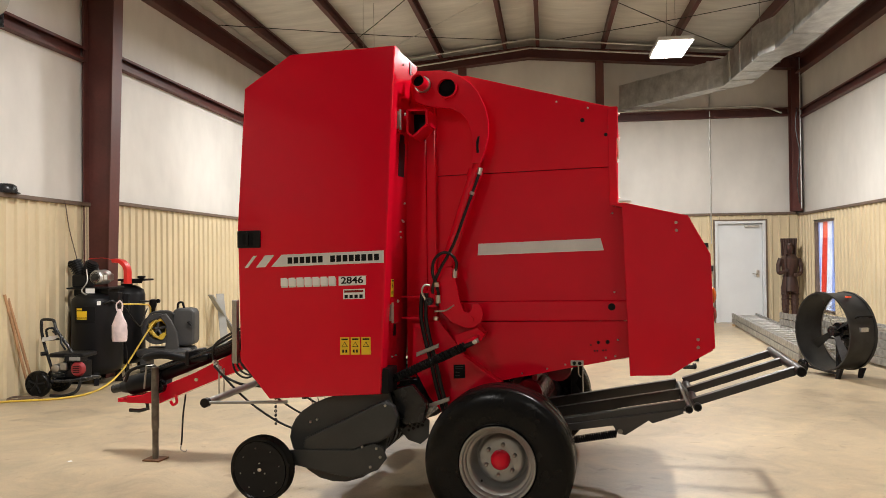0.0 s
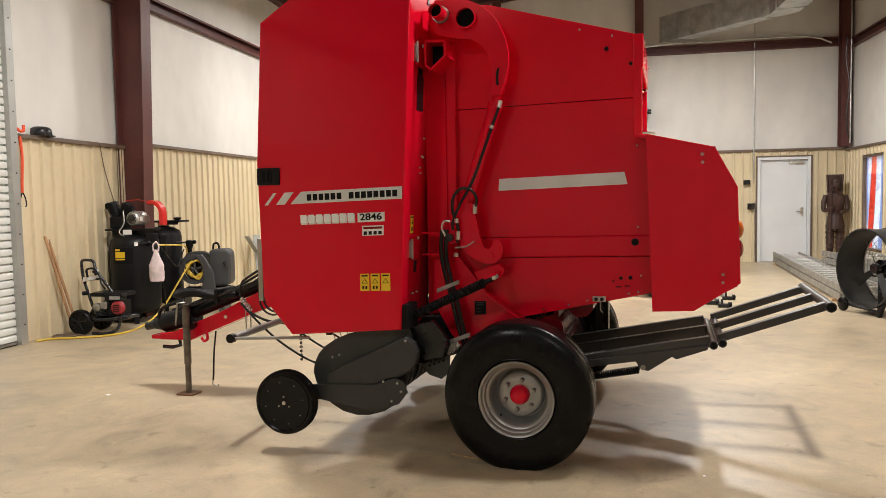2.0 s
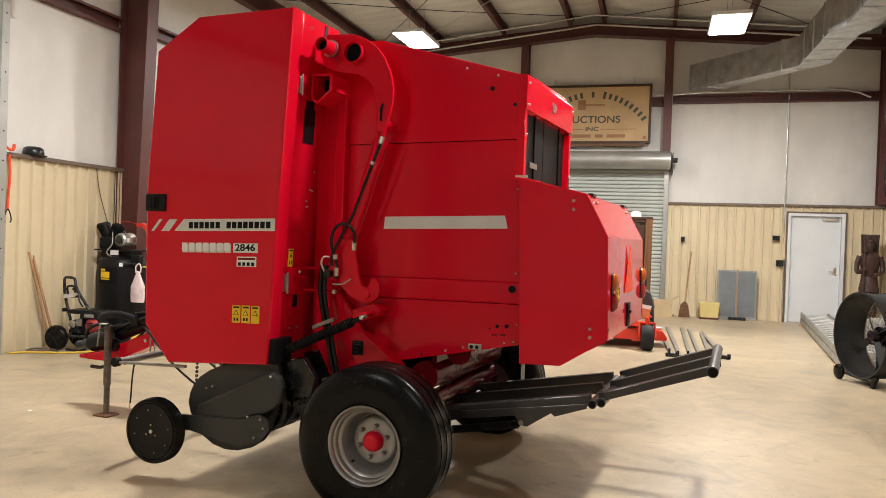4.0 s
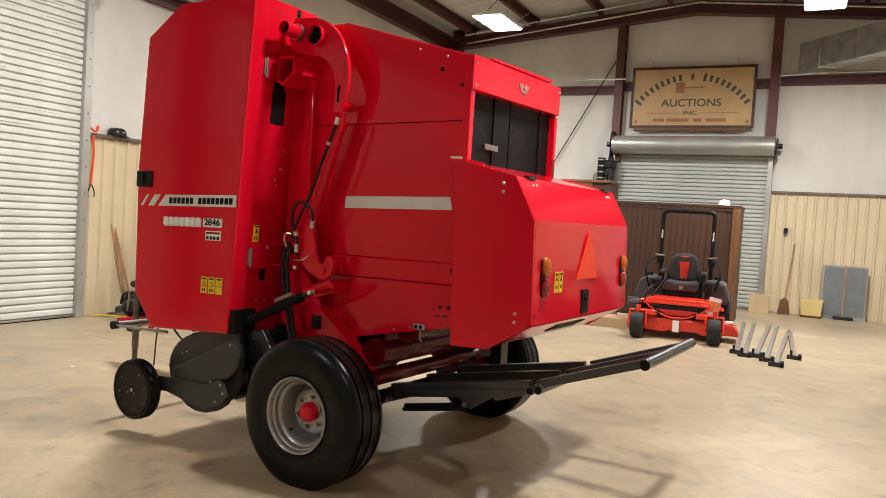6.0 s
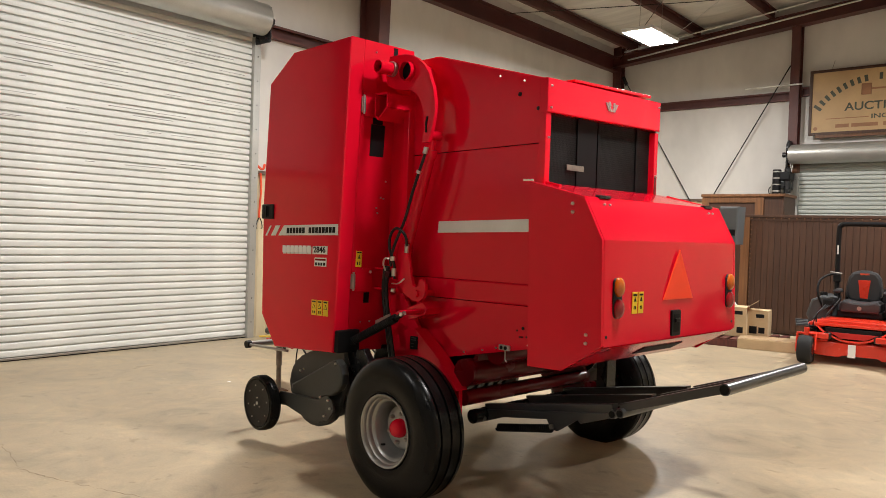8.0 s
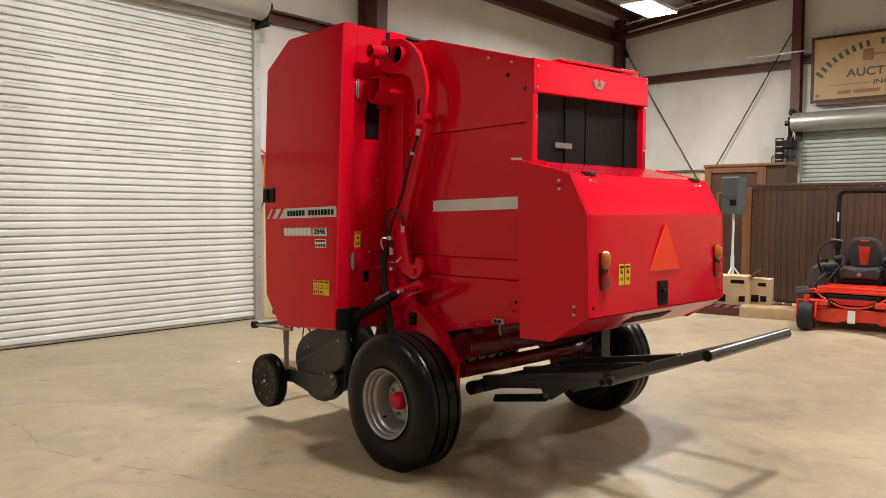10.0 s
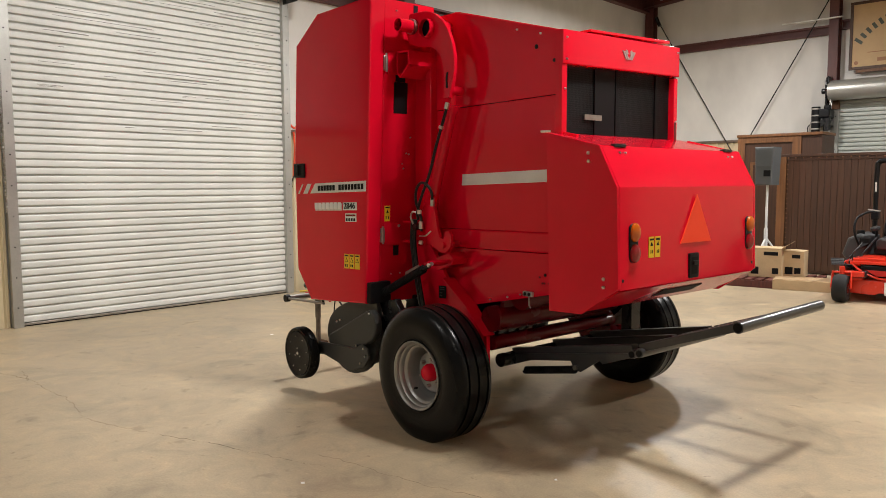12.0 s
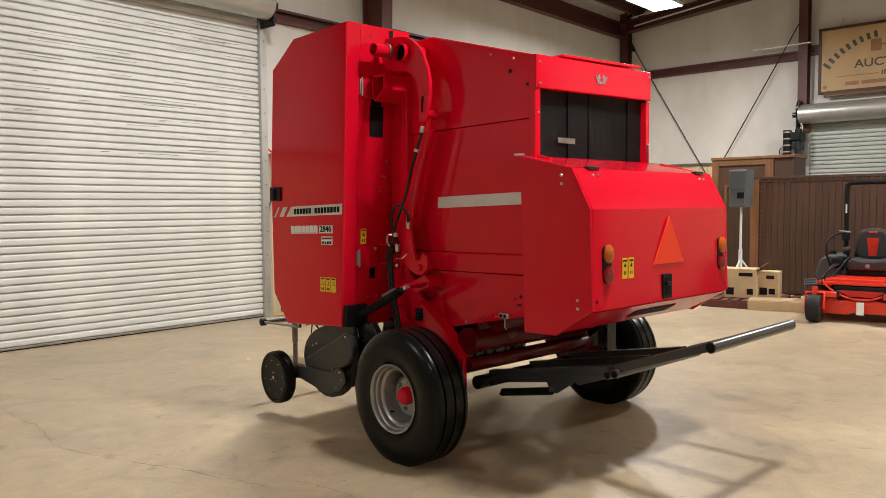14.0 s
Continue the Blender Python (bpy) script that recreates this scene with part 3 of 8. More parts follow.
def channel(w, h, t=0.012, lip=0.03):
    """A C-shaped profile, open to one side."""
    return [(0, 0), (w, 0), (w, lip), (w - t, lip), (w - t, t), (t, t), (t, h - t), (w - t, h - t), (w - t, h - lip), (w, h - lip), (w, h), (0, h)]


for px in PURLINS:
    prof = [(px - 0.03 + u, roof_z(px) - 0.235 + v) for u, v in channel(0.075, 0.2)]
    solid("purlin", prism(prof, "y", FRONT, BACK - 0.02), BROWN, "red-brown painted steel roof purlin", "purlin", "structure", "roof purlins")
for ex, s in ((LEFT, 1), (RIGHT, -1)):
    prof = [(ex + s * u, EAVE_Z - 0.57 + v) for u, v in channel(0.14, 0.32)]
    solid("eave_strut", prism(prof, "y", FRONT, BACK), BROWN, "red-brown painted eave strut", "beam", "structure")


def ibeam_column(name, x, y, z1, w, d0, d1, along, base=0.0):
    """An H-section post, deeper at the top where d1 > d0. along: the way its depth points, 'x', '-x', 'y' or '-y'."""
    t, f = 0.014, 0.018
    bm = bmesh.new()
    s = -1 if along.startswith("-") else 1
    if along[-1] == "x":
        prism([(x, base), (x + s * f, base), (x + s * f, z1), (x, z1)], "y", y - w / 2, y + w / 2, bm=bm)
        prism([(x + s * (d0 - f), base), (x + s * d0, base), (x + s * d1, z1), (x + s * (d1 - f), z1)], "y", y - w / 2, y + w / 2, bm=bm)
        prism([(x + s * f, base), (x + s * (d0 - f), base), (x + s * (d1 - f), z1), (x + s * f, z1)], "y", y - t / 2, y + t / 2, bm=bm)
    else:
        for a, b in ((0, f), (d0 - f, d0)):
            box(x - w / 2, x + w / 2, *sorted((y + s * a, y + s * b)), base, z1, bm=bm)
        box(x - t / 2, x + t / 2, *sorted((y + s * f, y + s * (d0 - f))), base, z1, bm=bm)
    return solid(name, bm, BROWN, "red-brown painted steel frame column", "column", "structure")


for cy in (8.26, 1.05, -6.0):
    ibeam_column("column_left", LEFT + 0.04, cy, EAVE_Z + 0.02, 0.20, 0.29, 0.44, "x")
    ibeam_column("column_right", RIGHT - 0.04, cy, EAVE_Z + 0.02, 0.20, 0.36, 0.50, "-x")
    if cy > 8:
        continue
    # rigid-frame rafters over the bays behind the camera
    for a, b in ((LEFT + 0.12, RIDGE_X), (RIDGE_X, RIGHT - 0.12)):
        bm = bmesh.new()
        za, zb = roof_z(a) - 0.24, roof_z(b) - 0.24
        for o0, o1, wd in ((0, 0.018, 0.2), (0.40, 0.418, 0.2), (0.018, 0.40, 0.014)):
            prism([(a, za - o1), (b, zb - o1), (b, zb - o0), (a, za - o0)], "y", cy - wd / 2, cy + wd / 2, bm=bm)
        solid("rafter", bm, BROWN, "red-brown steel frame rafter", "beam", "structure")
ibeam_column("column_corner_left", LEFT + 0.12, BACK - 0.02, EAVE_Z, 0.18, 0.20, 0.20, "-y")
ibeam_column("column_corner_right", RIGHT - 0.13, BACK - 0.02, EAVE_Z, 0.18, 0.22, 0.22, "-y", 2.26)
for cx in (-1.06, 1.82):
    ibeam_column("column_gable", cx, BACK - 0.02, roof_z(cx) - 0.4, 0.16, 0.20, 0.20, "-y", 3.12)
# gable rafter on the back wall
for a, b in ((LEFT, RIDGE_X), (RIDGE_X, RIGHT)):
    bm = bmesh.new()
    za, zb = roof_z(a) - 0.24, roof_z(b) - 0.24
    for o0, o1, y0, y1 in ((0.0, 0.016, 0.30, 0.08), (0.22, 0.236, 0.30, 0.08), (0.016, 0.22, 0.196, 0.184)):
        prism([(a, za - o1), (b, zb - o1), (b, zb - o0), (a, za - o0)], "y", BACK - y0, BACK - y1, bm=bm)
    solid("rafter_gable", bm, BROWN, "red-brown steel rafter along the gable", "beam", "structure")
# girts
GIRT_L = 3.80


def girt_x(a, b, z, y=None):
    prof = [((BACK - 0.01) - u, z + v) for u, v in channel(0.09, 0.17)]
    return solid("girt_back", prism(prof, "x", a, b), BROWN, "red-brown steel wall girt", "girt", "structure")


def girt_y(x, s, a, b, z):
    prof = [(x + s * u, z + v) for u, v in channel(0.10, 0.165)]
    return solid("girt_side", prism(prof, "y", a, b), BROWN, "red-brown steel wall girt", "girt", "structure")


girt_x(LEFT + 0.22, -1.15, 4.10)
girt_x(-0.97, 1.73, 4.16)
girt_x(1.91, RIGHT - 0.225, 4.20)
girt_y(LEFT + 0.005, 1, 8.36, BACK - 0.02, 3.885)
girt_y(LEFT + 0.005, 1, DOOR_A[1] + 0.25, 8.16, 3.79)
girt_y(LEFT + 0.005, 1, FRONT, DOOR_A[0] - 0.25, GIRT_L)
girt_y(RIGHT - 0.005, -1, FRONT, BACK - 0.24, 4.12)
# wind-brace rods in the gable's corner bay
for p, q in (((-1.17, 15.80, 4.75), (-3.55, 15.82, 0.55)), ((-4.55, 15.78, 4.80), (-2.15, 15.80, 0.75))):
    solid("brace_rod", tube([p, q], 0.011, 6), CHAR, "thin steel wind-brace rod", "brace", "structure")
solid("brace_bracket", tube([(-4.60, 15.76, 4.90), (-4.52, 15.78, 4.72)], 0.04, 8), CHAR, "dark hillside washer at the brace end", "bracket", "structure")
for p, q in (((-4.6, 11.5, 5.25), (0.2, 15.6, 5.93)), ((0.9, 12.0, 5.9), (4.9, 15.5, 5.3)), ((-4.5, 15.4, 5.2), (0.0, 10.0, 5.88)), ((5.2, 11.0, 5.2), (0.9, 15.4, 5.85))):
    solid("roof_brace_rod", tube([p, (Vector(p) + Vector(q)) / 2 - Vector((0, 0, 0.04)), q], 0.007, 6), CHAR, "thin roof brace rod", "brace", "structure")

# conduits
for pts, r in (([(-1.95, 15.66, 4.36), (-0.9, 15.66, 4.36)], 0.016), ([(1.60, 15.76, 4.345), (2.6, 15.76, 4.395), (4.9, 15.76, 4.405), (5.20, 15.74, 4.34), (5.40, 15.72, 4.24)], 0.018),
               ([(4.03, 15.84, 5.1), (4.03, 15.84, 1.62)], 0.012), ([(4.05, 15.82, 1.2), (4.05, 15.82, 0.02)], 0.010),
               ([(5.70, 15.55, 5.3), (5.70, 15.55, 2.3)], 0.014), ([(-4.4, 15.55, 5.20), (0.4, 15.45, 5.72), (5.3, 15.45, 5.25)], 0.018),
               ([(-4.2, 15.0, 5.23), (0.4, 15.0, 5.78), (5.2, 15.0, 5.28)], 0.014), ([(-3.2, 15.0, 5.38), (0.2, 12.0, 5.80)], 0.006)):
    solid("conduit", tube(pts, r, 8), GALV, "galvanised electrical conduit", "conduit", "structure")
solid("cable_bundle", tube(curve([(5.62, 15.5, 4.3), (5.60, 15.52, 3.9), (5.66, 15.5, 3.4), (5.62, 15.52, 2.8), (5.66, 15.52, 2.4)], 6), 0.012, 6), CHAR, "hanging dark cables", "cable", "structure")
solid("cable_white", tube(curve([(LEFT + 0.12, 8.36, 2.12), (LEFT + 0.2, 8.45, 1.95), (LEFT + 0.22, 8.5, 1.5), (LEFT + 0.22, 8.5, 1.2)], 6), 0.010, 6), VINYL, "pale electrical cable by the column", "cable", "structure")
solid("cable_dark", tube(curve([(LEFT + 0.09, 7.75, 2.08), (LEFT + 0.09, 7.85, 1.7), (LEFT + 0.09, 8.1, 1.2), (LEFT + 0.2, 8.3, 1.0)], 6), 0.006, 6), TRIM, "thin cable on the wainscot", "cable", "structure")
for bx, bz, w, h in ((3.90, 1.60, 0.12, 0.09), (3.98, 1.12, 0.13, 0.12), (2.20, 1.52, 0.07, 0.10)):
    solid("switch_box", box(bx - w / 2, bx + w / 2, BACK - 0.13, BACK - 0.06, bz - h / 2, bz + h / 2, 0.005), CHAR, "small dark electrical box on the wainscot", "switch", "structure")


# roller doors
def slat_mesh(length, pitch, material):
    face = ((-0.025, 0.0), (-0.020, 0.0), (-0.020, 0.125), (0.006, 0.140), (0.011, 0.18), (0.013, 0.30), (0.0145, 0.52), (0.013, 0.78), (0.008, 0.91), (-0.018, 0.975), (-0.020, 1.0), (-0.025, 1.0))
    pts = [(d, v * pitch) for d, v in face]
    return finish(prism(pts, "x", -length / 2, length / 2), "slat", material, 50)


def roller_door(name, label, width, height, pitch, coil, material, at, turn, hood_material, over=0.14):
    """Local: the door stands in the xz plane, its face towards +y; at is the middle of its foot."""
    d = thing(name, label, "roller door", at, turn, kind="structure")
    me = slat_mesh(width, pitch, material)
    # the slat's outline lies in (y, z) of the prism along x
    n = int(height / pitch)
    for k in range(n):
        shared("slat", me, d, Matrix.Translation((0, 0, 0.03 + k * pitch)))
    part("bottom_bar", box(-width / 2, width / 2, -0.015, 0.03, 0.012, 0.034, 0.004), STEEL, d, "scuffed steel bottom bar")
    part("bottom_seal", box(-width / 2, width / 2, -0.010, 0.020, 0.0, 0.012, 0.003), INK, d, "black rubber floor seal")
    for s in (-1, 1):
        rail = part("guide_rail", box(*sorted((s * (width / 2 - 0.02), s * (width / 2 + 0.075))), -0.02, 0.07, 0.0, height + 0.02, 0.004), HOOD, d)
        studs(rail, [(s * (width / 2 + 0.03), 0.069, 0.2 + 0.3 * k) for k in range(int(height / 0.3))], 0.009, "y", 1, CHAR)
    zc = height + coil * 0.98
    part("coil_hood", lathe([(coil * 0.6, -width / 2 - over - 0.02), (coil, -width / 2 - over), (coil, width / 2 + over), (coil * 0.6, width / 2 + over + 0.02)], "x", (0, 0.10 + coil * 0.9, zc), 32), hood_material, d, "rolled sheet-metal hood")
    for s in (-1, 1):
        br = part("end_bracket", box(*sorted((s * (width / 2 + over + 0.03), s * (width / 2 + over + 0.05))), 0.0, 0.36, zc - coil - 0.08, zc + coil * 0.8, 0.004), CHAR, d)
        part("bearing", tube([(s * (width / 2 + over + 0.04), 0.10 + coil * 0.9, zc), (s * (width / 2 + over + 0.13), 0.10 + coil * 0.9, zc)], 0.05, 12), CHAR, br)
    return d


big_door = roller_door("roller_door_1", "large closed white roller door with scuffed slats", 3.16, DOOR_A[2], 0.0775, 0.19, SLAT, (LEFT + 0.06, (DOOR_A[0] + DOOR_A[1]) / 2, 0), -90, HOOD, -0.04)
roller_door("roller_door_2", "closed pale grey-green roller door under the sign", 2.80, DOOR_B[2], 0.0775, 0.18, SLAT_GREY, ((DOOR_B[0] + DOOR_B[1]) / 2, BACK - 0.0, 0), 180, HOOD, 0.09)
chain_bm = bmesh.new()
for k in range(62):
    lathe([(0.014, -0.004), (0.014, 0.004), (0.008, 0.004), (0.008, -0.004)], "y" if k % 2 else "x", (LEFT + 0.16, DOOR_A[0] - 0.10 + 0.004 * math.sin(k * 0.7), 1.15 + 0.041 * k), 8, chain_bm, closed=True)
solid("hoist_chain", chain_bm, HINGE, "steel hoist chain hanging beside the large door", "chain", "structure")
# rub marks across the upper slats of the large door
rnd = random.Random(11)
for k in range(46):
    row = rnd.choice((30, 32, 33, 35, 36, 37, 38, 39, 40, 41, 42, 43, 44, 45)) if k < 38 else rnd.randrange(25, 31)
    ln = rnd.uniform(0.06, 0.55)
    x0 = rnd.uniform(-1.5, 1.5 - ln)
    z0 = 0.03 + row * 0.0775 + 0.0775 * rnd.uniform(0.42, 0.66)
    part("rub_mark", box(x0, x0 + ln, 0.0142, 0.0158, z0, z0 + rnd.uniform(0.002, 0.006)), SCUFF, big_door)
# opener by the second door
op = thing("door_opener", "dark electric door operator with chain drive on the wall", "motor", (-1.15, BACK - 0.1, 2.43), kind="structure")
part("motor_body", box(-0.18, 0.12, -0.30, 0.0, -0.02, 0.13, 0.02), CHAR, op)
part("gear_case", box(-0.14, 0.14, -0.34, -0.02, 0.13, 0.30, 0.03), BLACK, op)
part("motor_can", tube([(-0.10, -0.30, -0.14), (-0.10, -0.30, 0.34)], 0.075, 16), BLACK, op)
part("motor_can", tube([(0.08, -0.26, -0.10), (0.08, -0.26, 0.36)], 0.060, 16), CHAR, op)
for k in range(4):
    part("clamp_band", lathe([(0.079, -0.012), (0.079, 0.012)], "z", (-0.10, -0.30, -0.06 + 0.12 * k), 16), STEEL, op)
part("control_box", box(-0.22, -0.12, -0.22, -0.10, -0.10, 0.08, 0.01), STEEL, op)
part("chain_wheel", lathe([(0.17, -0.015), (0.17, 0.015)], "x", (0.06, -0.16, 0.72), 24), CHAR, op)
part("shaft_plate", box(0.07, 0.10, -0.30, 0.04, 0.50, 0.88, 0.01), CHAR, op)
for o in (-0.12, 0.0):
    part("chain", tube([(0.13, -0.10 + o, 0.72), (0.10, -0.18 + o * 0.6, 0.12)], 0.010, 6), STEEL, op)
part("back_plate", box(-0.02, 0.20, -0.03, 0.06, 0.30, 0.66, 0.005), WOOD_MID, op, "brown mounting board")
part("cable_loop", tube(curve([(-0.14, -0.1, 0.1), (-0.28, -0.14, 0.0), (-0.24, -0.14, -0.16), (-0.1, -0.1, -0.12)], 5), 0.010, 6), BLACK, op)
part("pull_chain", tube(curve([(-0.16, -0.2, 0.2), (-0.23, -0.2, 0.0), (-0.22, -0.2, -0.2), (-0.14, -0.2, -0.22)], 5), 0.007, 6), STEEL, op)

# walk door
wd = thing("door_1", "closed white steel walk door with a lever handle", "door", ((WALK[0] + WALK[1]) / 2, BACK, 0), kind="structure")
hw = (WALK[1] - WALK[0]) / 2
part("leaf", box(-hw + 0.004, hw - 0.004, 0.0, 0.044, 0.008, WALK[2] - 0.004, 0.004), DOOR, wd)
fr = bmesh.new()
for x0, x1, z0, z1 in ((-hw - 0.055, -hw, 0, WALK[2] + 0.055), (hw, hw + 0.055, 0, WALK[2] + 0.055), (-hw, hw, WALK[2], WALK[2] + 0.055)):
    box(x0, x1, -0.07, 0.08, z0, z1, 0.004, bm=fr)
part("door_frame", fr, DOOR, wd, "white steel door frame")
fr = bmesh.new()
for x0, x1, z0, z1 in ((-hw - 0.085, -hw - 0.057, 0, WALK[2] + 0.085), (hw + 0.057, hw + 0.085, 0, WALK[2] + 0.085), (-hw - 0.057, hw + 0.057, WALK[2] + 0.057, WALK[2] + 0.085)):
    box(x0, x1, -0.075, -0.005, z0, z1, bm=fr)
part("edge_trim", fr, TRIM, wd, "brown sheet-metal edge trim")
hd = part("door_handle", box(hw - 0.12, hw - 0.06, -0.012, 0.0, 0.93, 1.08, 0.004), ZINC, wd, "satin lever handle")
part("lever", tube([(hw - 0.09, -0.01, 1.0), (hw - 0.09, -0.055, 1.0), (hw - 0.21, -0.055, 1.0)], 0.010, 8), ZINC, hd)
part("closer", box(hw - 0.34, hw - 0.06, -0.05, 0.0, WALK[2] - 0.08, WALK[2] - 0.03, 0.008), GALV, wd, "slim door closer")


# lamps
def high_bay(x, y, z):
    h = thing("high_bay_light", "lit flat white high-bay light hung on wires", "ceiling light", (x, y, z), group="high-bay lights", kind="structure")
    part("housing", box(-0.26, 0.26, -0.50, 0.50, 0.004, 0.06, 0.012), DOOR, h)
    part("diffuser", box(-0.24, 0.24, -0.48, 0.48, -0.006, 0.003), LAMPGLASS, h)
    for sy in (-0.4, 0.4):
        part("wire", tube([(0, sy, 0.06), (0, sy * 0.9, roof_z(x) - z - 0.05)], 0.004, 5), STEEL, h)
    return h


for lx, ly, lz, watts in LAMPS:
    high_bay(lx, ly, lz)


# galvanised duct
def duct():
    d = thing("air_duct", "galvanised rectangular air duct hung under the roof", "duct", (4.0, 12.0, 4.40), kind="structure")
    near = [(2.20, 15.62), (3.84, 13.74), (3.90, 11.78), (4.05, 11.42), (4.05, 3.0)]
    far = [(2.50, 15.84), (4.29, 13.62), (4.32, 11.90), (4.46, 11.52), (4.46, 3.0)]
    near, far = [[(x - 4.0, y - 12.0) for x, y in p] for p in (near, far)]
    part("trunk", prism(near + far[::-1], "z", 0.0, 0.50), GALV, d)
    for i, n in ((0, 3), (1, 3), (3, 6)):
        for k in range(n):
            t = (k + 0.6) / n
            a = Vector(near[i]).lerp(Vector(near[i + 1]), t)
            c = Vector(far[i]).lerp(Vector(far[i + 1]), t)
            u = (Vector(near[i + 1]) - Vector(near[i])).normalized() * 0.012
            w_ = (c - a).normalized() * 0.014
            ring = [a - u - w_, a + u - w_, c + u + w_, c - u + w_]
            part("flange", prism([tuple(q) for q in ring], "z", -0.014, 0.514), GALV, d)
    for x, y in ((0.16, 0.6), (0.25, -2.0), (0.30, -6.0)):
        part("hanger", tube([(x, y, 0.5), (x, y, 1.2)], 0.005, 5), STEEL, d)
    part("joint_strap", box(-0.145, -0.135, 1.35, 1.47, 0.03, 0.30), ALU, d)
    part("joint_strap", box(0.035, 0.045, -1.5, -1.25, 0.10, 0.40), ALU, d)
    return d


duct()


# sign over the second door
def sign():
    s = thing("wall_sign", "tan painted auction sign board in a dark wooden frame", "sign", (0.355, BACK - 0.150, 3.42))
    w_, h_ = 2.27, 1.15
    part("board", box(-w_ / 2, w_ / 2, -0.02, 0.02, 0, h_), SIGNFACE, s)
    fm = bmesh.new()
    for x0, x1, z0, z1 in ((-w_ / 2 - 0.02, -w_ / 2 + 0.03, -0.02, h_ + 0.02), (w_ / 2 - 0.03, w_ / 2 + 0.02, -0.02, h_ + 0.02), (-w_ / 2 + 0.03, w_ / 2 - 0.03, -0.02, 0.03), (-w_ / 2 + 0.03, w_ / 2 - 0.03, h_ - 0.03, h_ + 0.02)):
        box(x0, x1, -0.035, 0.02, z0, z1, 0.004, bm=fm)
    part("frame", fm, WOOD_DARK, s, "dark wooden frame")
    part("support", box(-w_ / 2 + 0.1, w_ / 2 - 0.1, -0.03, 0.02, -0.07, -0.021), WOOD_MID, s)
    y = -0.0225
    words("AUCTIONS", 0.20, pose(0, y, 0.46), SIGNINK, s, width=1.12)
    words("INC", 0.11, pose(0, y, 0.27), SIGNINK, s, width=0.26)
    # the arched line of names and the address, as plain bars
    n = 21
    for k in range(n):
        if k in (9, 11):
            continue
        a = radians(142 - 104 * k / (n - 1))
        big = 0.150 if k in (0, 12) else 0.115
        m = pose(1.28 * math.cos(a), y, -0.30 + 1.27 * math.sin(a), 0, 90 - math.degrees(a), 0)
        b = part("name_bar", box(-0.027, 0.027, -0.001, 0.002, -big / 2, big / 2), SIGNINK, s)
        b.matrix_basis = m
    for x0, x1 in ((-0.86, -0.17), (0.17, 0.86)):
        part("rule", box(x0, x1, y - 0.001, y + 0.002, 0.262, 0.276), SIGNGOLD, s)
    for x0, x1 in ((-0.70, -0.48), (-0.44, -0.02), (0.06, 0.22), (0.30, 0.66)):
        part("address_bar", box(x0, x1, y - 0.001, y + 0.002, 0.10, 0.165), SIGNGOLD, s)
    part("gavel_head", box(-0.30, -0.14, y - 0.004, y + 0.002, 0.66, 0.86, 0.01), SIGNGOLD, s, "painted brown gavel")
    part("gavel_handle", box(-0.14, 0.24, y - 0.003, y + 0.002, 0.745, 0.775), SIGNGOLD, s)
    for x in (-1, 1):
        part("corner_mark", lathe([(0.035, 0), (0.035, 0.002)], "y", (x * (w_ / 2 - 0.10), y - 0.001, 0.10), 10), SIGNGOLD, s)
    for x in (-0.8, 0.8):
        part("hanger", tube([(x, 0.0, h_ + 0.02), (x * 0.98, 0.13, h_ + 0.20)], 0.006, 5), STEEL, s)
    for x in (-0.9, 0.9):
        part("batten", box(x - 0.04, x + 0.04, 0.02, 0.045, 0.05, h_ - 0.05, 0.003), WOOD_DARK, s)


sign()


# ---- the round baler ----
# Local axes: x to the rear, y across (the walked side is negative), z up; the origin lies on the floor between the wheels.
baler = thing("round_baler", "glossy red round hay baler with grey pickup on concrete", "baler", (0.556, 4.781, 0), -5.6)
MID = -0.18
WALL_Y, FAR_Y = -0.70, 0.36
SKIN = -1.10


# front shroud: near-side door skin with its folded edges, its core, and the plain far side
skin_outline = [(-1.42, 2.34), (-1.145, 2.51), (-0.545, 2.517), (-0.60, 1.42), (-0.64, 0.665), (-1.285, 0.62), (-1.455, 0.82), (-1.47, 1.57)]
side_door = part("side_door", prism(skin_outline, "y", SKIN, SKIN + 0.11, 0.012), RED, baler, "large flat glossy red side door")
part("front_core", prism([(-1.32, 2.28), (-1.1, 2.45), (-0.66, 2.45), (-0.70, 0.80), (-1.22, 0.70), (-1.36, 0.9)], "y", SKIN + 0.15, FAR_Y + 0.30, 0.0), RED_SHADED, baler)
part("far_side_door", prism(skin_outline, "y", 0.62, 0.76, 0.012), RED, baler)
# rear-facing panel behind the door, with slots
def panel_x(z):
    """The rear face of the hinge panel leans with the door's edge."""
    return -0.612 + 0.0501 * (z - 1.42)


hp = part("hinge_panel", prism([(panel_x(0.66), 0.66), (panel_x(2.52), 2.52), (panel_x(2.52) - 0.02, 2.52), (panel_x(0.66) - 0.02, 0.66)], "y", SKIN + 0.115, -0.60, 0.003), RED, baler)


def panel_plate(name, y0, y1, z0, z1, material, parent, t=0.004, label=""):
    return part(name, prism([(panel_x(z0) - 0.002, z0), (panel_x(z0) + t, z0), (panel_x(z1) + t, z1), (panel_x(z1) - 0.002, z1)], "y", y0, y1), material, parent, label)


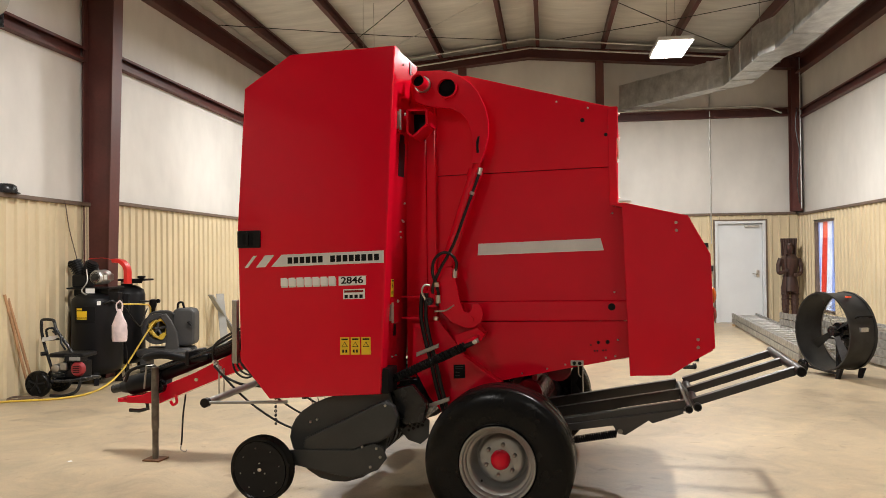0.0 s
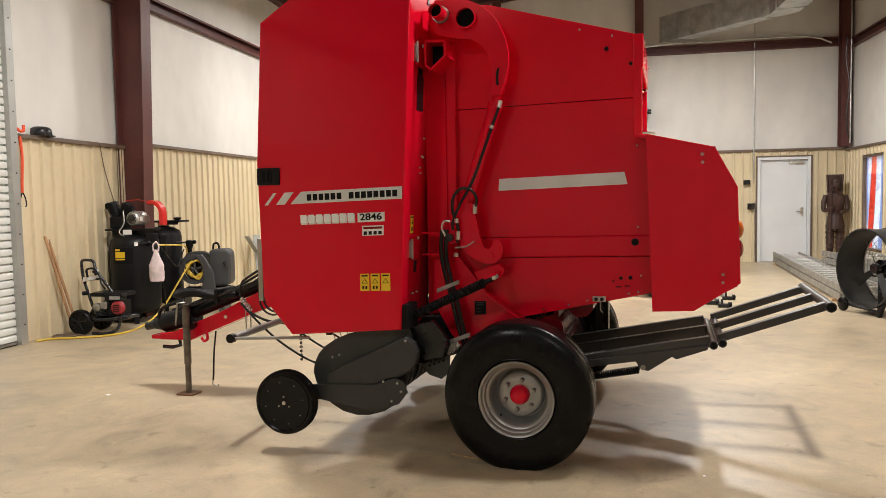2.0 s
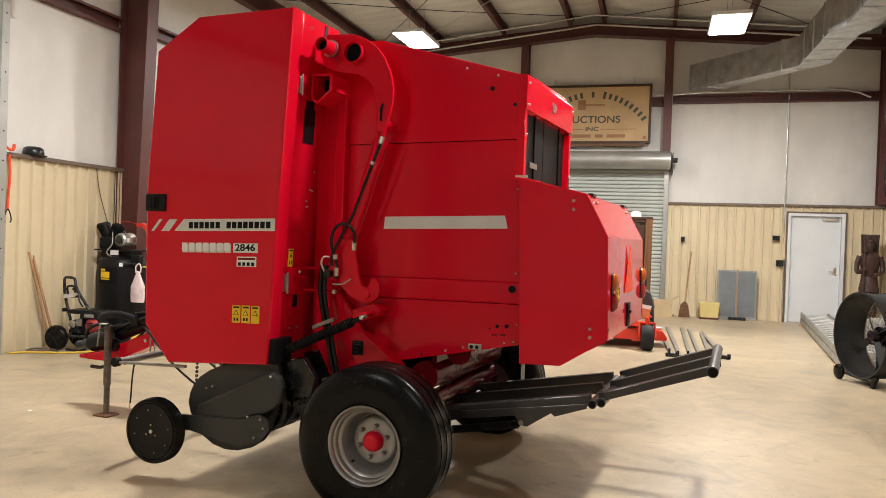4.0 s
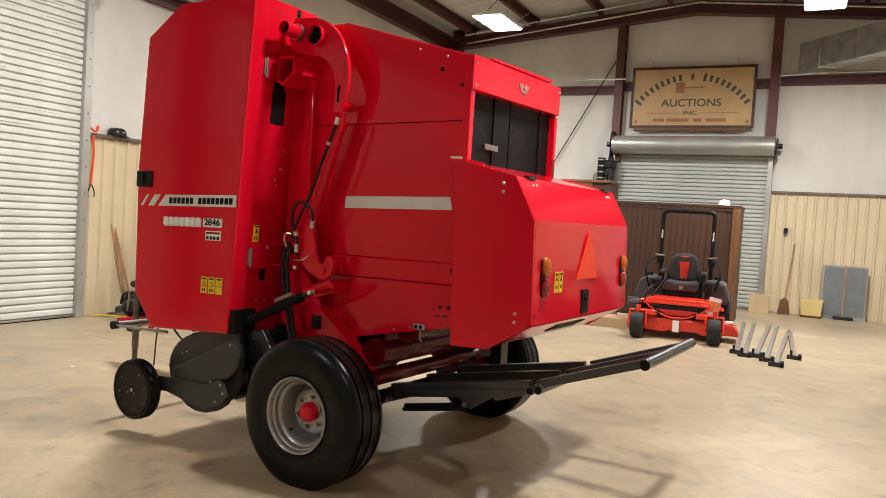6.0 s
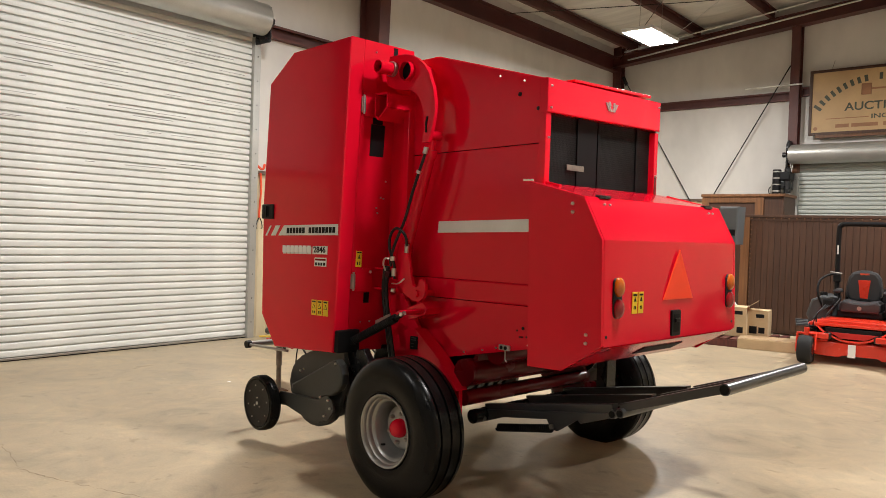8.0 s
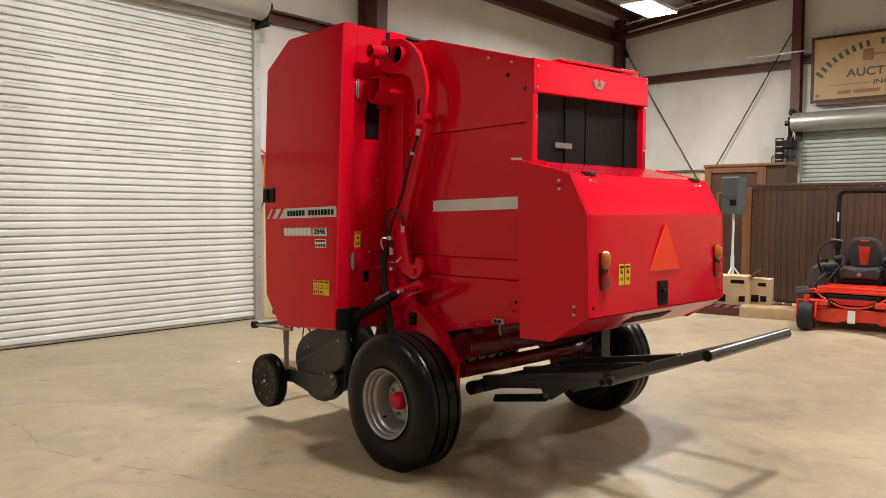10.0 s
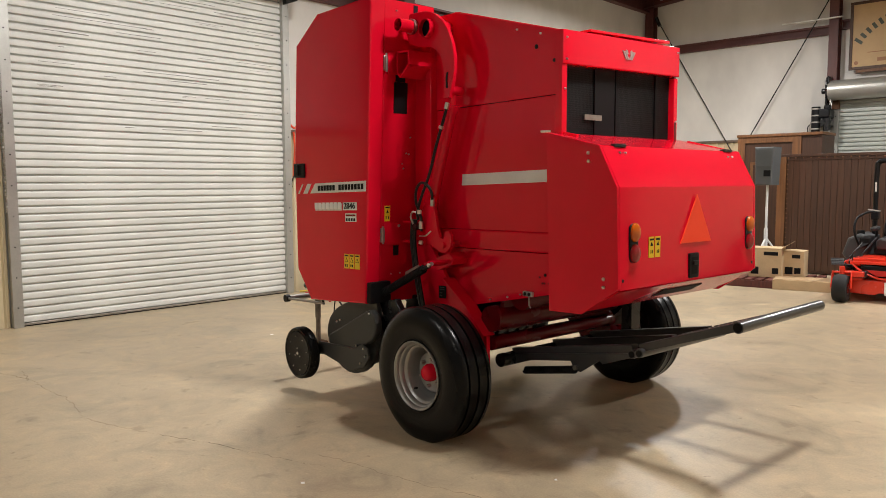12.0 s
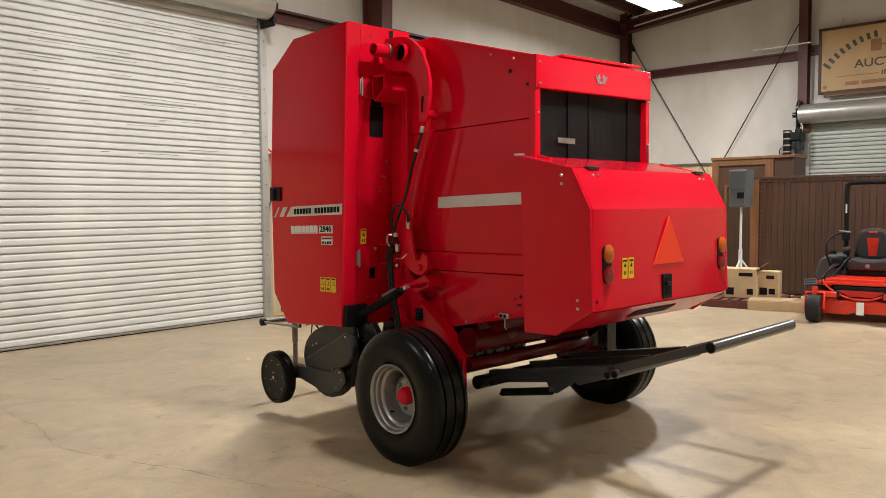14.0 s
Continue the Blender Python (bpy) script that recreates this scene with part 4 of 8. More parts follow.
panel_plate("slot", -0.905, -0.800, 1.845, 2.035, BLACK, hp, 0.003, "black slot")
panel_plate("slot", -0.895, -0.820, 2.036, 2.20, BLACK, hp, 0.0035)
panel_plate("slot", -0.885, -0.845, 0.955, 1.02, BLACK, hp)
panel_plate("slot", -0.765, -0.735, 2.44, 2.51, BLACK, hp)
studs(hp, [(panel_x(z), y, z) for z, y in ((2.46, -0.90), (2.45, -0.72), (1.70, -0.77), (1.60, -0.80), (1.595, -0.78), (1.535, -0.83), (1.505, -0.82), (0.84, -0.90), (0.84, -0.83), (0.70, -0.92))], 0.007, "x", 1)
yd = panel_plate("warning_decal", -0.960, -0.917, 1.175, 1.272, YELLOW, hp, 0.003, "yellow warning decal")
for y0, y1, z0, z1 in ((-0.955, -0.922, 1.259, 1.266), (-0.948, -0.929, 1.226, 1.231), (-0.944, -0.933, 1.232, 1.239), (-0.941, -0.936, 1.240, 1.248), (-0.951, -0.945, 1.188, 1.208), (-0.934, -0.928, 1.188, 1.208)):
    panel_plate("decal_mark", y0, y1, z0, z1, INK, yd, 0.0045)
part("bottom_flap", box(-0.70, -0.598, SKIN + 0.012, -0.93, 0.668, 0.80, 0.006), INK, baler, "black rubber flap")
for z in (2.14, 1.09):
    h = part("hinge", box(panel_x(z) - 0.02, panel_x(z) + 0.022, SKIN + 0.103, SKIN + 0.132, z - 0.045, z + 0.045, 0.004), HINGE, side_door, "zinc-plated door hinge")
    part("pin", tube([(panel_x(z) + 0.024, SKIN + 0.115, z - 0.055), (panel_x(z) + 0.024, SKIN + 0.115, z + 0.055)], 0.007, 8), STEEL, h)
    part("leaf", box(panel_x(z), panel_x(z) + 0.010, SKIN + 0.136, -0.83, z - 0.065, z + 0.075, 0.003), RED, h, "red hinge bracket")
    studs(h, [(panel_x(z) + 0.010, -0.85, z + 0.055)], 0.012, "x", 1)
# latch handle on the door
lt = part("latch", box(-1.465, -1.325, SKIN - 0.012, SKIN + 0.002, 1.452, 1.548, 0.006), BLACK, side_door, "black recessed latch")
part("latch_cup", box(-1.43, -1.37, SKIN - 0.014, SKIN - 0.011, 1.467, 1.533, 0.002), INK, lt)
part("latch_grip", box(-1.408, -1.392, SKIN - 0.022, SKIN - 0.012, 1.462, 1.538, 0.003), BLACK, lt)


def slope(x):
    """The decals follow the machine's slight nose-down lie."""
    return 0.028 * (x + 1.0)


def decal(pts, material, parent, name, lift=0.003, label="", y=SKIN, t=0.002):
    return part(name, prism([(x, z + slope(x)) for x, z in pts], "y", y - lift, y - lift + t), material, parent, label)


d = decal([(-1.265, 1.353), (-1.20, 1.418), (-0.615, 1.418), (-0.615, 1.353)], DECAL, side_door, "silver_stripe", label="silver stripe with the maker's name as a bar")
for k in range(15):
    if k != 6:
        x = -1.165 + 0.0355 * k
        decal([(x, 1.367), (x, 1.402), (x + 0.027, 1.402), (x + 0.027, 1.367)], INK, d, "name_bar", 0.0045)
decal([(-1.355, 1.353), (-1.30, 1.418), (-1.245, 1.418), (-1.30, 1.353)], DECAL, side_door, "stripe_slash")
decal([(-1.425, 1.353), (-1.37, 1.418), (-1.35, 1.418), (-1.405, 1.353)], DECAL, side_door, "stripe_slash")
for k in range(7):
    x = -1.207 + 0.0466 * k
    sb = decal([(x + 0.003, 1.237), (x + 0.003, 1.283), (x + 0.043, 1.283), (x + 0.043, 1.237)], DECAL, side_door, "series_bar", 0.003, "silver-edged letter as a plain bar" if k == 0 else "")
    decal([(x, 1.246), (x, 1.290), (x + 0.036, 1.290), (x + 0.036, 1.246)], WHITE, sb, "letter_bar", 0.0045)
m2 = decal([(-0.87, 1.238), (-0.87, 1.288), (-0.715, 1.288), (-0.715, 1.238)], DECAL, side_door, "model_plate", label="silver plate with the number 2846")
decal([(-0.866, 1.242), (-0.866, 1.284), (-0.719, 1.284), (-0.719, 1.242)], WHITE, m2, "model_ground", 0.0042)
words("2846", 0.05, pose(-0.7925, SKIN - 0.006, 1.264 + slope(-0.79), 0, -1.6, 0), INK, m2, width=0.125)
lb = decal([(-0.845, 1.165), (-0.845, 1.218), (-0.722, 1.218), (-0.722, 1.165)], WHITE, side_door, "info_label", label="small white information label")
decal([(-0.838, 1.200), (-0.838, 1.212), (-0.730, 1.212), (-0.730, 1.200)], TAIL_RED, lb, "print_bar", 0.0045)
for k in range(4):
    decal([(-0.836 + 0.028 * k, 1.170), (-0.836 + 0.028 * k, 1.188), (-0.818 + 0.028 * k, 1.188), (-0.818 + 0.028 * k, 1.170)], INK, lb, "print_bar", 0.0045)
for k in range(3):
    x = -0.864 + 0.060 * k
    wdec = decal([(x, 0.868), (x, 0.961), (x + 0.052, 0.961), (x + 0.052, 0.868)], YELLOW, side_door, "warning_decal", label="yellow warning decal")
    decal([(x + 0.008, 0.909), (x + 0.026, 0.937), (x + 0.044, 0.909)], INK, wdec, "warning_triangle", 0.0042)
    decal([(x + 0.013, 0.912), (x + 0.026, 0.932), (x + 0.039, 0.912)], YELLOW, wdec, "triangle_ground", 0.0052)
    decal([(x + 0.008, 0.946), (x + 0.008, 0.954), (x + 0.044, 0.954), (x + 0.044, 0.946)], INK, wdec, "print_bar", 0.0042)
    if k < 2:
        for o in (0.012, 0.030):
            decal([(x + o, 0.879), (x + o, 0.895), (x + o + 0.010, 0.895), (x + o + 0.010, 0.879)], INK, wdec, "print_bar", 0.0042)

# bale chamber: side wall in pressed sheets, folded ribs between them
upper = [(-0.60, 2.38), (-0.24, 2.425), (0.585, 2.195), (0.585, 1.875), (-0.60, 1.855)]
part("upper_side_sheet", prism(upper, "y", WALL_Y - 0.006, WALL_Y + 0.02, 0.003), RED, baler)
part("middle_side_sheet", prism([(-0.60, 1.852), (0.585, 1.872), (0.585, 1.68), (0.68, 1.66), (0.68, 1.147), (-0.60, 1.132)], "y", WALL_Y, WALL_Y + 0.02, 0.003), RED, baler)
part("folded_rib", prism([(-0.35, 1.133), (0.68, 1.148), (0.68, 1.036), (-0.35, 1.021)], "y", WALL_Y - 0.012, WALL_Y + 0.02, 0.009), RED, baler)
part("lower_side_sheet", prism([(-0.60, 1.130), (-0.352, 1.130), (-0.352, 1.018), (0.68, 1.033), (0.68, 0.845), (-0.06, 0.69), (-0.20, 0.74), (-0.60, 0.72)], "y", WALL_Y, WALL_Y + 0.02, 0.003), RED, baler)
part("front_post", box(-0.47, -0.415, WALL_Y - 0.05, WALL_Y + 0.01, 0.74, 2.36, 0.008), RED, baler)
part("front_post", box(-0.60, -0.475, WALL_Y - 0.03, WALL_Y + 0.01, 0.70, 2.40, 0.008), RED, baler)
part("top_sheet", prism([(-0.62, 2.43), (-0.24, 2.43), (0.58, 2.20), (0.58, 2.185), (-0.25, 2.41), (-0.62, 2.41)], "y", WALL_Y + 0.02, FAR_Y, 0.0), RED, baler)
part("far_side_sheet", prism([(-0.60, 2.38), (-0.24, 2.42), (0.58, 2.19), (0.62, 0.825), (-0.06, 0.69), (-0.60, 0.72)], "y", FAR_Y - 0.02, FAR_Y, 0.0), RED_SHADED, baler)
part("inner_drum", prism([(-0.55, 2.3), (-0.2, 2.3), (0.45, 2.12), (0.47, 0.95), (-0.1, 0.8), (-0.55, 0.8)], "y", WALL_Y + 0.03, FAR_Y - 0.03, 0.0), CHAR, baler, "dark belts inside the chamber")
studs(baler, [(x, WALL_Y - (0.007 if z > 1.9 else 0.001), z) for x, z in ((0.27, 2.245), (0.44, 2.20), (0.565, 1.62), (0.57, 1.19), (0.06, 0.735), (0.20, 0.765), (0.30, 0.79), (0.52, 0.832), (0.57, 0.842), (0.585, 0.93))], 0.0075)
for x, z, r in ( (0.41, 2.135, 0.012), (0.535, 2.05, 0.010), (0.44, 0.90, 0.005), (0.48, 0.915, 0.009), (0.53, 0.918, 0.011), (0.46, 0.868, 0.005), (0.475, 0.869, 0.005), (0.505, 0.872, 0.005), (0.52, 0.873, 0.005)):
    studs(baler, [(x, WALL_Y - (0.0065 if z > 1.9 else 0.0005), z)], r, hole=True, name="hole")
studs(baler, [(0.555, WALL_Y - 0.0125, 1.110)], 0.020, hole=True, name="hole")
part("side_stripe", prism([(-0.185, 1.398), (-0.18, 1.464), (0.500, 1.484), (0.517, 1.418)], "y", WALL_Y - 0.003, WALL_Y - 0.0005), DECAL, baler, "plain silver stripe")
lw = part("tailgate_latch", box(0.33, 0.40, WALL_Y - 0.02, WALL_Y - 0.001, 0.787, 0.815, 0.003), ALU, baler, "zinc tailgate latch")
studs(lw, [(x, WALL_Y - 0.0205, 0.801) for x in (0.35, 0.38)], 0.010, hole=True, name="hole")
part("latch_hook", tube([(0.372, WALL_Y - 0.012, 0.787), (0.372, WALL_Y - 0.012, 0.74), (0.385, WALL_Y - 0.012, 0.725)], 0.004, 6), STEEL, lw)
part("data_plate", prism([(-0.315, 0.785), (-0.250, 0.788), (-0.250, 0.712), (-0.315, 0.708)], "y", -0.777, -0.774), INK, baler, "black data plate with unreadable print")
for z in (0.722, 0.740, 0.762, 0.774):
    part("print_bar", box(-0.305, -0.262 if z > 0.75 else -0.282, -0.7785, -0.777, z, z + 0.005), GREY, baler)

# rear head with screen
part("head_beam", prism([(WALL_Y - 0.014, 2.025), (WALL_Y - 0.014, 2.20), (FAR_Y + 0.014, 2.225), (FAR_Y + 0.014, 2.05)], "x", 0.545, 0.60, 0.006), RED, baler)
part("head_lip", prism([(WALL_Y + 0.25, 2.222), (FAR_Y - 0.05, 2.245), (FAR_Y - 0.05, 2.262), (WALL_Y + 0.25, 2.235)], "x", 0.42, 0.57, 0.003), RED, baler)
for y0, y1 in ((WALL_Y - 0.012, WALL_Y + 0.03), (FAR_Y - 0.025, FAR_Y + 0.012)):
    part("head_post", box(0.548, 0.592, y0, y1, 1.66, 2.04, 0.004), RED, baler)
part("screen", box(0.545, 0.553, WALL_Y + 0.03, FAR_Y - 0.025, 1.66, 2.045), MESH, baler, "black expanded-metal screen")
for y0, y1 in ((-0.40, -0.22), (-0.21, -0.19), (0.18, 0.20)):
    part("screen_bar", box(0.553, 0.562, y0, y1, 1.66, 2.045, 0.002), INK, baler)
part("screen_plate", box(0.555, 0.5625, -0.485, -0.335, 1.752, 1.782, 0.001), STEEL, baler, "small steel plate on the screen")
studs(baler, [(0.600 if z > 2.03 else 0.592, y, z) for y, z in ((WALL_Y + 0.012, 2.16), (WALL_Y + 0.012, 2.05), (FAR_Y - 0.01, 2.19), (FAR_Y - 0.01, 1.78), (WALL_Y + 0.01, 1.9))], 0.008, "x", 1)
em = bmesh.new()
for s in (-1, 1):
    for y0, z0, y1, z1 in ((0.0, 2.10, 0.030, 2.145), (0.018, 2.10, 0.048, 2.145), (0.008, 2.13, 0.018, 2.152)):
        prism([(MID + 0.03 + s * y0, z0), (MID + 0.03 + s * (y0 + 0.012), z0), (MID + 0.03 + s * (y1 + 0.012), z1), (MID + 0.03 + s * y1, z1)], "x", 0.601, 0.606, bm=em)
part("emblem", em, ZINC, baler, "small chrome emblem as plain strokes")

# rear hood
HOOD_N, HOOD_F = -0.86, 0.47
hood_side = [(0.615, 1.668), (0.945, 1.59), (1.052, 1.39), (1.068, 0.912), (0.848, 0.768), (0.645, 0.760)]
for y0, y1 in ((HOOD_N, HOOD_N + 0.018), (HOOD_F - 0.018, HOOD_F)):
    sp = part("hood_side_panel", prism(hood_side, "y", y0, y1, 0.003), RED, baler)
studs(baler, [(x, HOOD_N, z) for x, z in ((0.885, 1.555), (0.887, 1.515), (0.985, 0.955), (0.985, 0.915))])
inn, inf = HOOD_N + 0.02, HOOD_F - 0.02
part("hood_top", prism([(0.565, 1.672), (0.94, 1.59), (0.938, 1.576), (0.565, 1.655)], "y", inn - 0.006, inf + 0.006, 0.002), RED, baler)
lid = part("hood_lid", prism([(0.945, 1.588), (1.052, 1.39), (1.066, 0.905), (1.048, 0.905), (1.034, 1.386), (0.932, 1.578)], "y", inn, inf, 0.003), RED, baler, "hinged rear hood lid")
part("hood_floor", prism([(1.060, 0.898), (0.85, 0.778), (0.65, 0.768), (0.65, 0.782), (0.845, 0.792), (1.048, 0.903)], "y", inn, inf, 0.0), RED, baler)
part("floor_slot", prism([(0.99, 0.8575), (0.92, 0.8175), (0.92, 0.813), (0.99, 0.853)], "y", -0.36, 0.02), INK, baler)
for y in (-0.70, 0.33):
    h = part("lid_hinge", box(0.925, 0.955, y - 0.045, y + 0.045, 1.583, 1.60, 0.004), CHAR, lid, "dark lid hinge")
    studs(h, [(0.962, y + o, 1.556) for o in (-0.022, 0.022)], 0.008, "x", 1)
part("hood_peg", tube([(0.60, HOOD_N - 0.02, 1.67), (0.66, HOOD_N - 0.02, 1.668)], 0.006, 6), ZINC, baler)


def face_x(z):
    """The lid's rear face at height z."""
    return 1.052 + (1.39 - z) * 0.0289


def tail_lamp(y):
    base = part("tail_lamp", prism(rounded(y - 0.036, y + 0.036, 1.03, 1.218, 0.03), "x", 1.050, 1.066, 0.004), BLACK, lid, "black tail lamp holder")
    for z, m, nm, lab in ((1.175, AMBER, "indicator_lens", "amber lens"), (1.075, TAIL_RED, "stop_lens", "red lens")):
        bm = bmesh.new()
        bmesh.ops.create_uvsphere(bm, u_segments=20, v_segments=12, radius=1.0)
        bmesh.ops.transform(bm, matrix=Matrix.Translation((1.068, y + 0.003, z)) @ Matrix.Diagonal((0.024, 0.036, 0.046, 1)), verts=bm.verts)
        part(nm, bm, m, base, lab)


tail_lamp(-0.735)
tail_lamp(0.385)
part("reflective_triangle", prism([(-0.332, 1.100), (-0.032, 1.100), (-0.182, 1.352)], "x", 1.0625, 1.0665, 0.0), ORANGE, lid, "bright orange slow-vehicle triangle")
for y in (-0.588, -0.534):
    wdec = part("warning_decal", box(1.0615, 1.0645, y - 0.022, y + 0.022, 1.045, 1.148), YELLOW, lid, "yellow warning decal")
    part("warning_triangle", prism([(y - 0.011, 1.103), (y + 0.011, 1.103), (y, 1.124)], "x", 1.0645, 1.066), INK, wdec)
    part("print_bar", box(1.0645, 1.066, y - 0.016, y + 0.016, 1.130, 1.139), INK, wdec)
    part("print_bar", box(1.0645, 1.066, y - 0.008, y - 0.003, 1.066, 1.082), INK, wdec)
    part("print_bar", box(1.0645, 1.066, y + 0.004, y + 0.009, 1.066, 1.082), INK, wdec)
lk = part("lid_latch", prism(rounded(-0.25, -0.16, 0.915, 1.045, 0.008, 2), "x", 1.058, 1.074, 0.003), BLACK, lid, "black paddle latch")
part("latch_cup", box(1.0735, 1.0755, -0.232, -0.178, 0.935, 1.025), INK, lk)
part("latch_grip", box(1.074, 1.086, -0.228, -0.182, 0.985, 1.005, 0.003), BLACK, lk)
studs(lid, [(1.064, -0.82, 0.95), (1.064, 0.43, 0.95)], 0.008, "x", 1, hole=True, name="hole")

# tailgate lift arm, pivot tubes and cylinder
arm = [(-0.494, 2.435), (-0.357, 2.43), (-0.30, 2.418), (-0.245, 2.392), (-0.19, 2.35), (-0.145, 2.296), (-0.105, 2.21), (-0.088, 2.13), (-0.088, 2.06), (-0.105, 1.985), (-0.135, 1.905),
       (-0.185, 1.905), (-0.178, 1.985), (-0.182, 2.06), (-0.205, 2.14), (-0.245, 2.185), (-0.30, 2.214), (-0.376, 2.222), (-0.44, 2.235), (-0.50, 2.26), (-0.53, 2.33)]
la = part("lift_arm", prism(arm, "y", -0.85, -0.825, 0.004), RED, baler, "curved red lift arm plate")
part("arm_slot", prism([(-0.158, 2.02), (-0.148, 2.05), (-0.138, 2.05), (-0.146, 2.0), (-0.142, 1.96), (-0.156, 1.96)], "y", -0.8545, -0.8505), INK, la)


def hollow(p0, p1, r, wall_t, name, material, parent, label=""):
    """A pipe along y, open at its near end."""
    bm = lathe([(r - wall_t, p0[1] + 0.12), (r - wall_t, p0[1]), (r, p0[1]), (r, p1[1])], "y", (p0[0], 0, p0[2]), 24, caps=False)
    return part(name, bm, material, parent, label)


pt = hollow((-0.315, -0.885, 2.322), (-0.315, -0.66, 2.322), 0.056, 0.006, "pivot_tube", RED, baler, "open-ended red pivot tube")
# Black discs paint the shade inside both open tubes.
part("tube_inner_shade", lathe([(0.05, -0.856), (0, -0.856)], "y", (-0.315, 0, 2.322), 24), INK, pt)
pt = hollow((-0.455, -0.97, 2.352), (-0.455, -0.66, 2.352), 0.038, 0.006, "pivot_tube", RED, baler)
part("tube_inner_shade", lathe([(0.032, -0.93), (0, -0.93)], "y", (-0.455, 0, 2.352), 24), INK, pt)
part("tube_collar", lathe([(0.046, -0.875), (0.046, -0.855)], "y", (-0.455, 0, 2.352), 24), STEEL, pt)
hk = [(-0.53, 2.205), (-0.42, 2.200), (-0.42, 2.12), (-0.50, 2.055), (-0.53, 2.08)]
bt = bmesh.new()
for (x0, z0), (x1, z1) in zip(hk, hk[1:] + hk[:1]):
    dx, dz = x1 - x0, z1 - z0
    ln = math.hypot(dx, dz)
    nx, nz = -dz / ln * 0.006, dx / ln * 0.006
    prism([(x0 + nx, z0 + nz), (x1 + nx, z1 + nz), (x1 - nx, z1 - nz), (x0 - nx, z0 - nz)], "y", -0.92, -0.70, bm=bt)
bx = part("box_arm", bt, RED, baler, "open five-sided red box beam")
# A black sheet paints the shade inside the open beam.
part("beam_inner_shade", prism([(-0.524, 2.20), (-0.426, 2.195), (-0.426, 2.122), (-0.50, 2.062), (-0.524, 2.085)], "y", -0.80, -0.78), INK, bx)

cyl = part("lift_cylinder", tube([(-0.175, -0.79, 1.86), (-0.36, -0.79, 1.30)], 0.036, 20), RED, baler, "red hydraulic cylinder")
part("rod", tube([(-0.16, -0.79, 1.95), (-0.178, -0.79, 1.855)], 0.022, 14), RED, cyl)
part("gland", tube([(-0.172, -0.79, 1.872), (-0.186, -0.79, 1.828)], 0.042, 20), RED, cyl)
part("clevis", tube([(-0.155, -0.845, 1.95), (-0.155, -0.74, 1.95)], 0.028, 14), RED, cyl)
part("base_eye", tube([(-0.36, -0.79, 1.31), (-0.385, -0.79, 1.235)], 0.045, 14), RED, cyl)
part("hook_plate", prism([(-0.370, 1.335), (-0.305, 1.335), (-0.282, 1.24), (-0.262, 1.14), (-0.240, 1.088), (-0.212, 1.082), (-0.196, 1.100), (-0.190, 1.128), (-0.160, 1.132), (-0.140, 1.110), (-0.133, 1.070), (-0.148, 1.028), (-0.185, 1.000), (-0.235, 0.998), (-0.31, 1.030), (-0.37, 1.085), (-0.395, 1.20)], "y", -0.835, -0.812, 0.003), RED, baler, "red hooked pivot plate")
part("hook_pin", lathe([(0.020, -0.85), (0.020, -0.70)], "y", (-0.205, 0, 1.045), 16), RED, baler)
part("hose_long", tube(curve([(-0.136, -0.86, 1.858), (-0.217, -0.875, 1.637), (-0.283, -0.875, 1.467), (-0.36, -0.875, 1.33), (-0.405, -0.87, 1.235), (-0.41, -0.86, 1.19)], 8), 0.0085, 8), HOSE, baler, "black hydraulic hose")
hs = part("hose_loop", tube(curve([(-0.285, -0.85, 1.30), (-0.272, -0.87, 1.36), (-0.30, -0.885, 1.405), (-0.35, -0.89, 1.412), (-0.395, -0.885, 1.37), (-0.405, -0.88, 1.30), (-0.385, -0.87, 1.235), (-0.378, -0.86, 1.18), (-0.39, -0.85, 1.12)], 8), 0.0085, 8), HOSE, baler, "looped black hydraulic hose")
for p, q in (((-0.134, -0.86, 1.875), (-0.142, -0.865, 1.838)), ((-0.178, -0.87, 1.745), (-0.184, -0.872, 1.728)), ((-0.284, -0.85, 1.325), (-0.287, -0.85, 1.275)), ((-0.385, -0.87, 1.25), (-0.384, -0.87, 1.225)), ((-0.380, -0.862, 1.18), (-0.380, -0.862, 1.135)), ((-0.395, -0.85, 1.06), (-0.398, -0.85, 1.04))):
    part("hose_fitting", tube([p, q], 0.0145, 8), ZINC, hs)
for off in (0.0, 0.026):
    part("hose_down", tube(curve([(-0.475 + off, -0.85, 1.19), (-0.48 + off, -0.855, 1.06), (-0.455 + off, -0.86, 0.93), (-0.42 + off, -0.865, 0.80), (-0.395 + off, -0.86, 0.68), (-0.36 + off, -0.85, 0.54)], 8), 0.012, 8), HOSE, baler, "black hydraulic hose")
vb = part("valve_block", box(-0.47, -0.395, -0.84, -0.77, 1.11, 1.20, 0.006), RED, baler)
part("valve_cap", tube([(-0.43, -0.84, 1.145), (-0.43, -0.875, 1.145)], 0.022, 12), CHAR, vb)
part("metal_pipe", tube(curve([(-0.45, -0.86, 1.15), (-0.47, -0.87, 1.20), (-0.455, -0.87, 1.235), (-0.425, -0.86, 1.235)], 6), 0.006, 6), ZINC, vb)
part("metal_pipe", tube(curve([(-0.40, -0.86, 1.09), (-0.34, -0.86, 1.095), (-0.29, -0.86, 1.125)], 6), 0.005, 6), ZINC, vb)
part("valve_bracket", box(-0.60, -0.46, -0.83, -0.78, 1.165, 1.175), RED, baler)
part("valve_bracket", box(-0.60, -0.46, -0.83, -0.78, 1.045, 1.055), RED, baler)
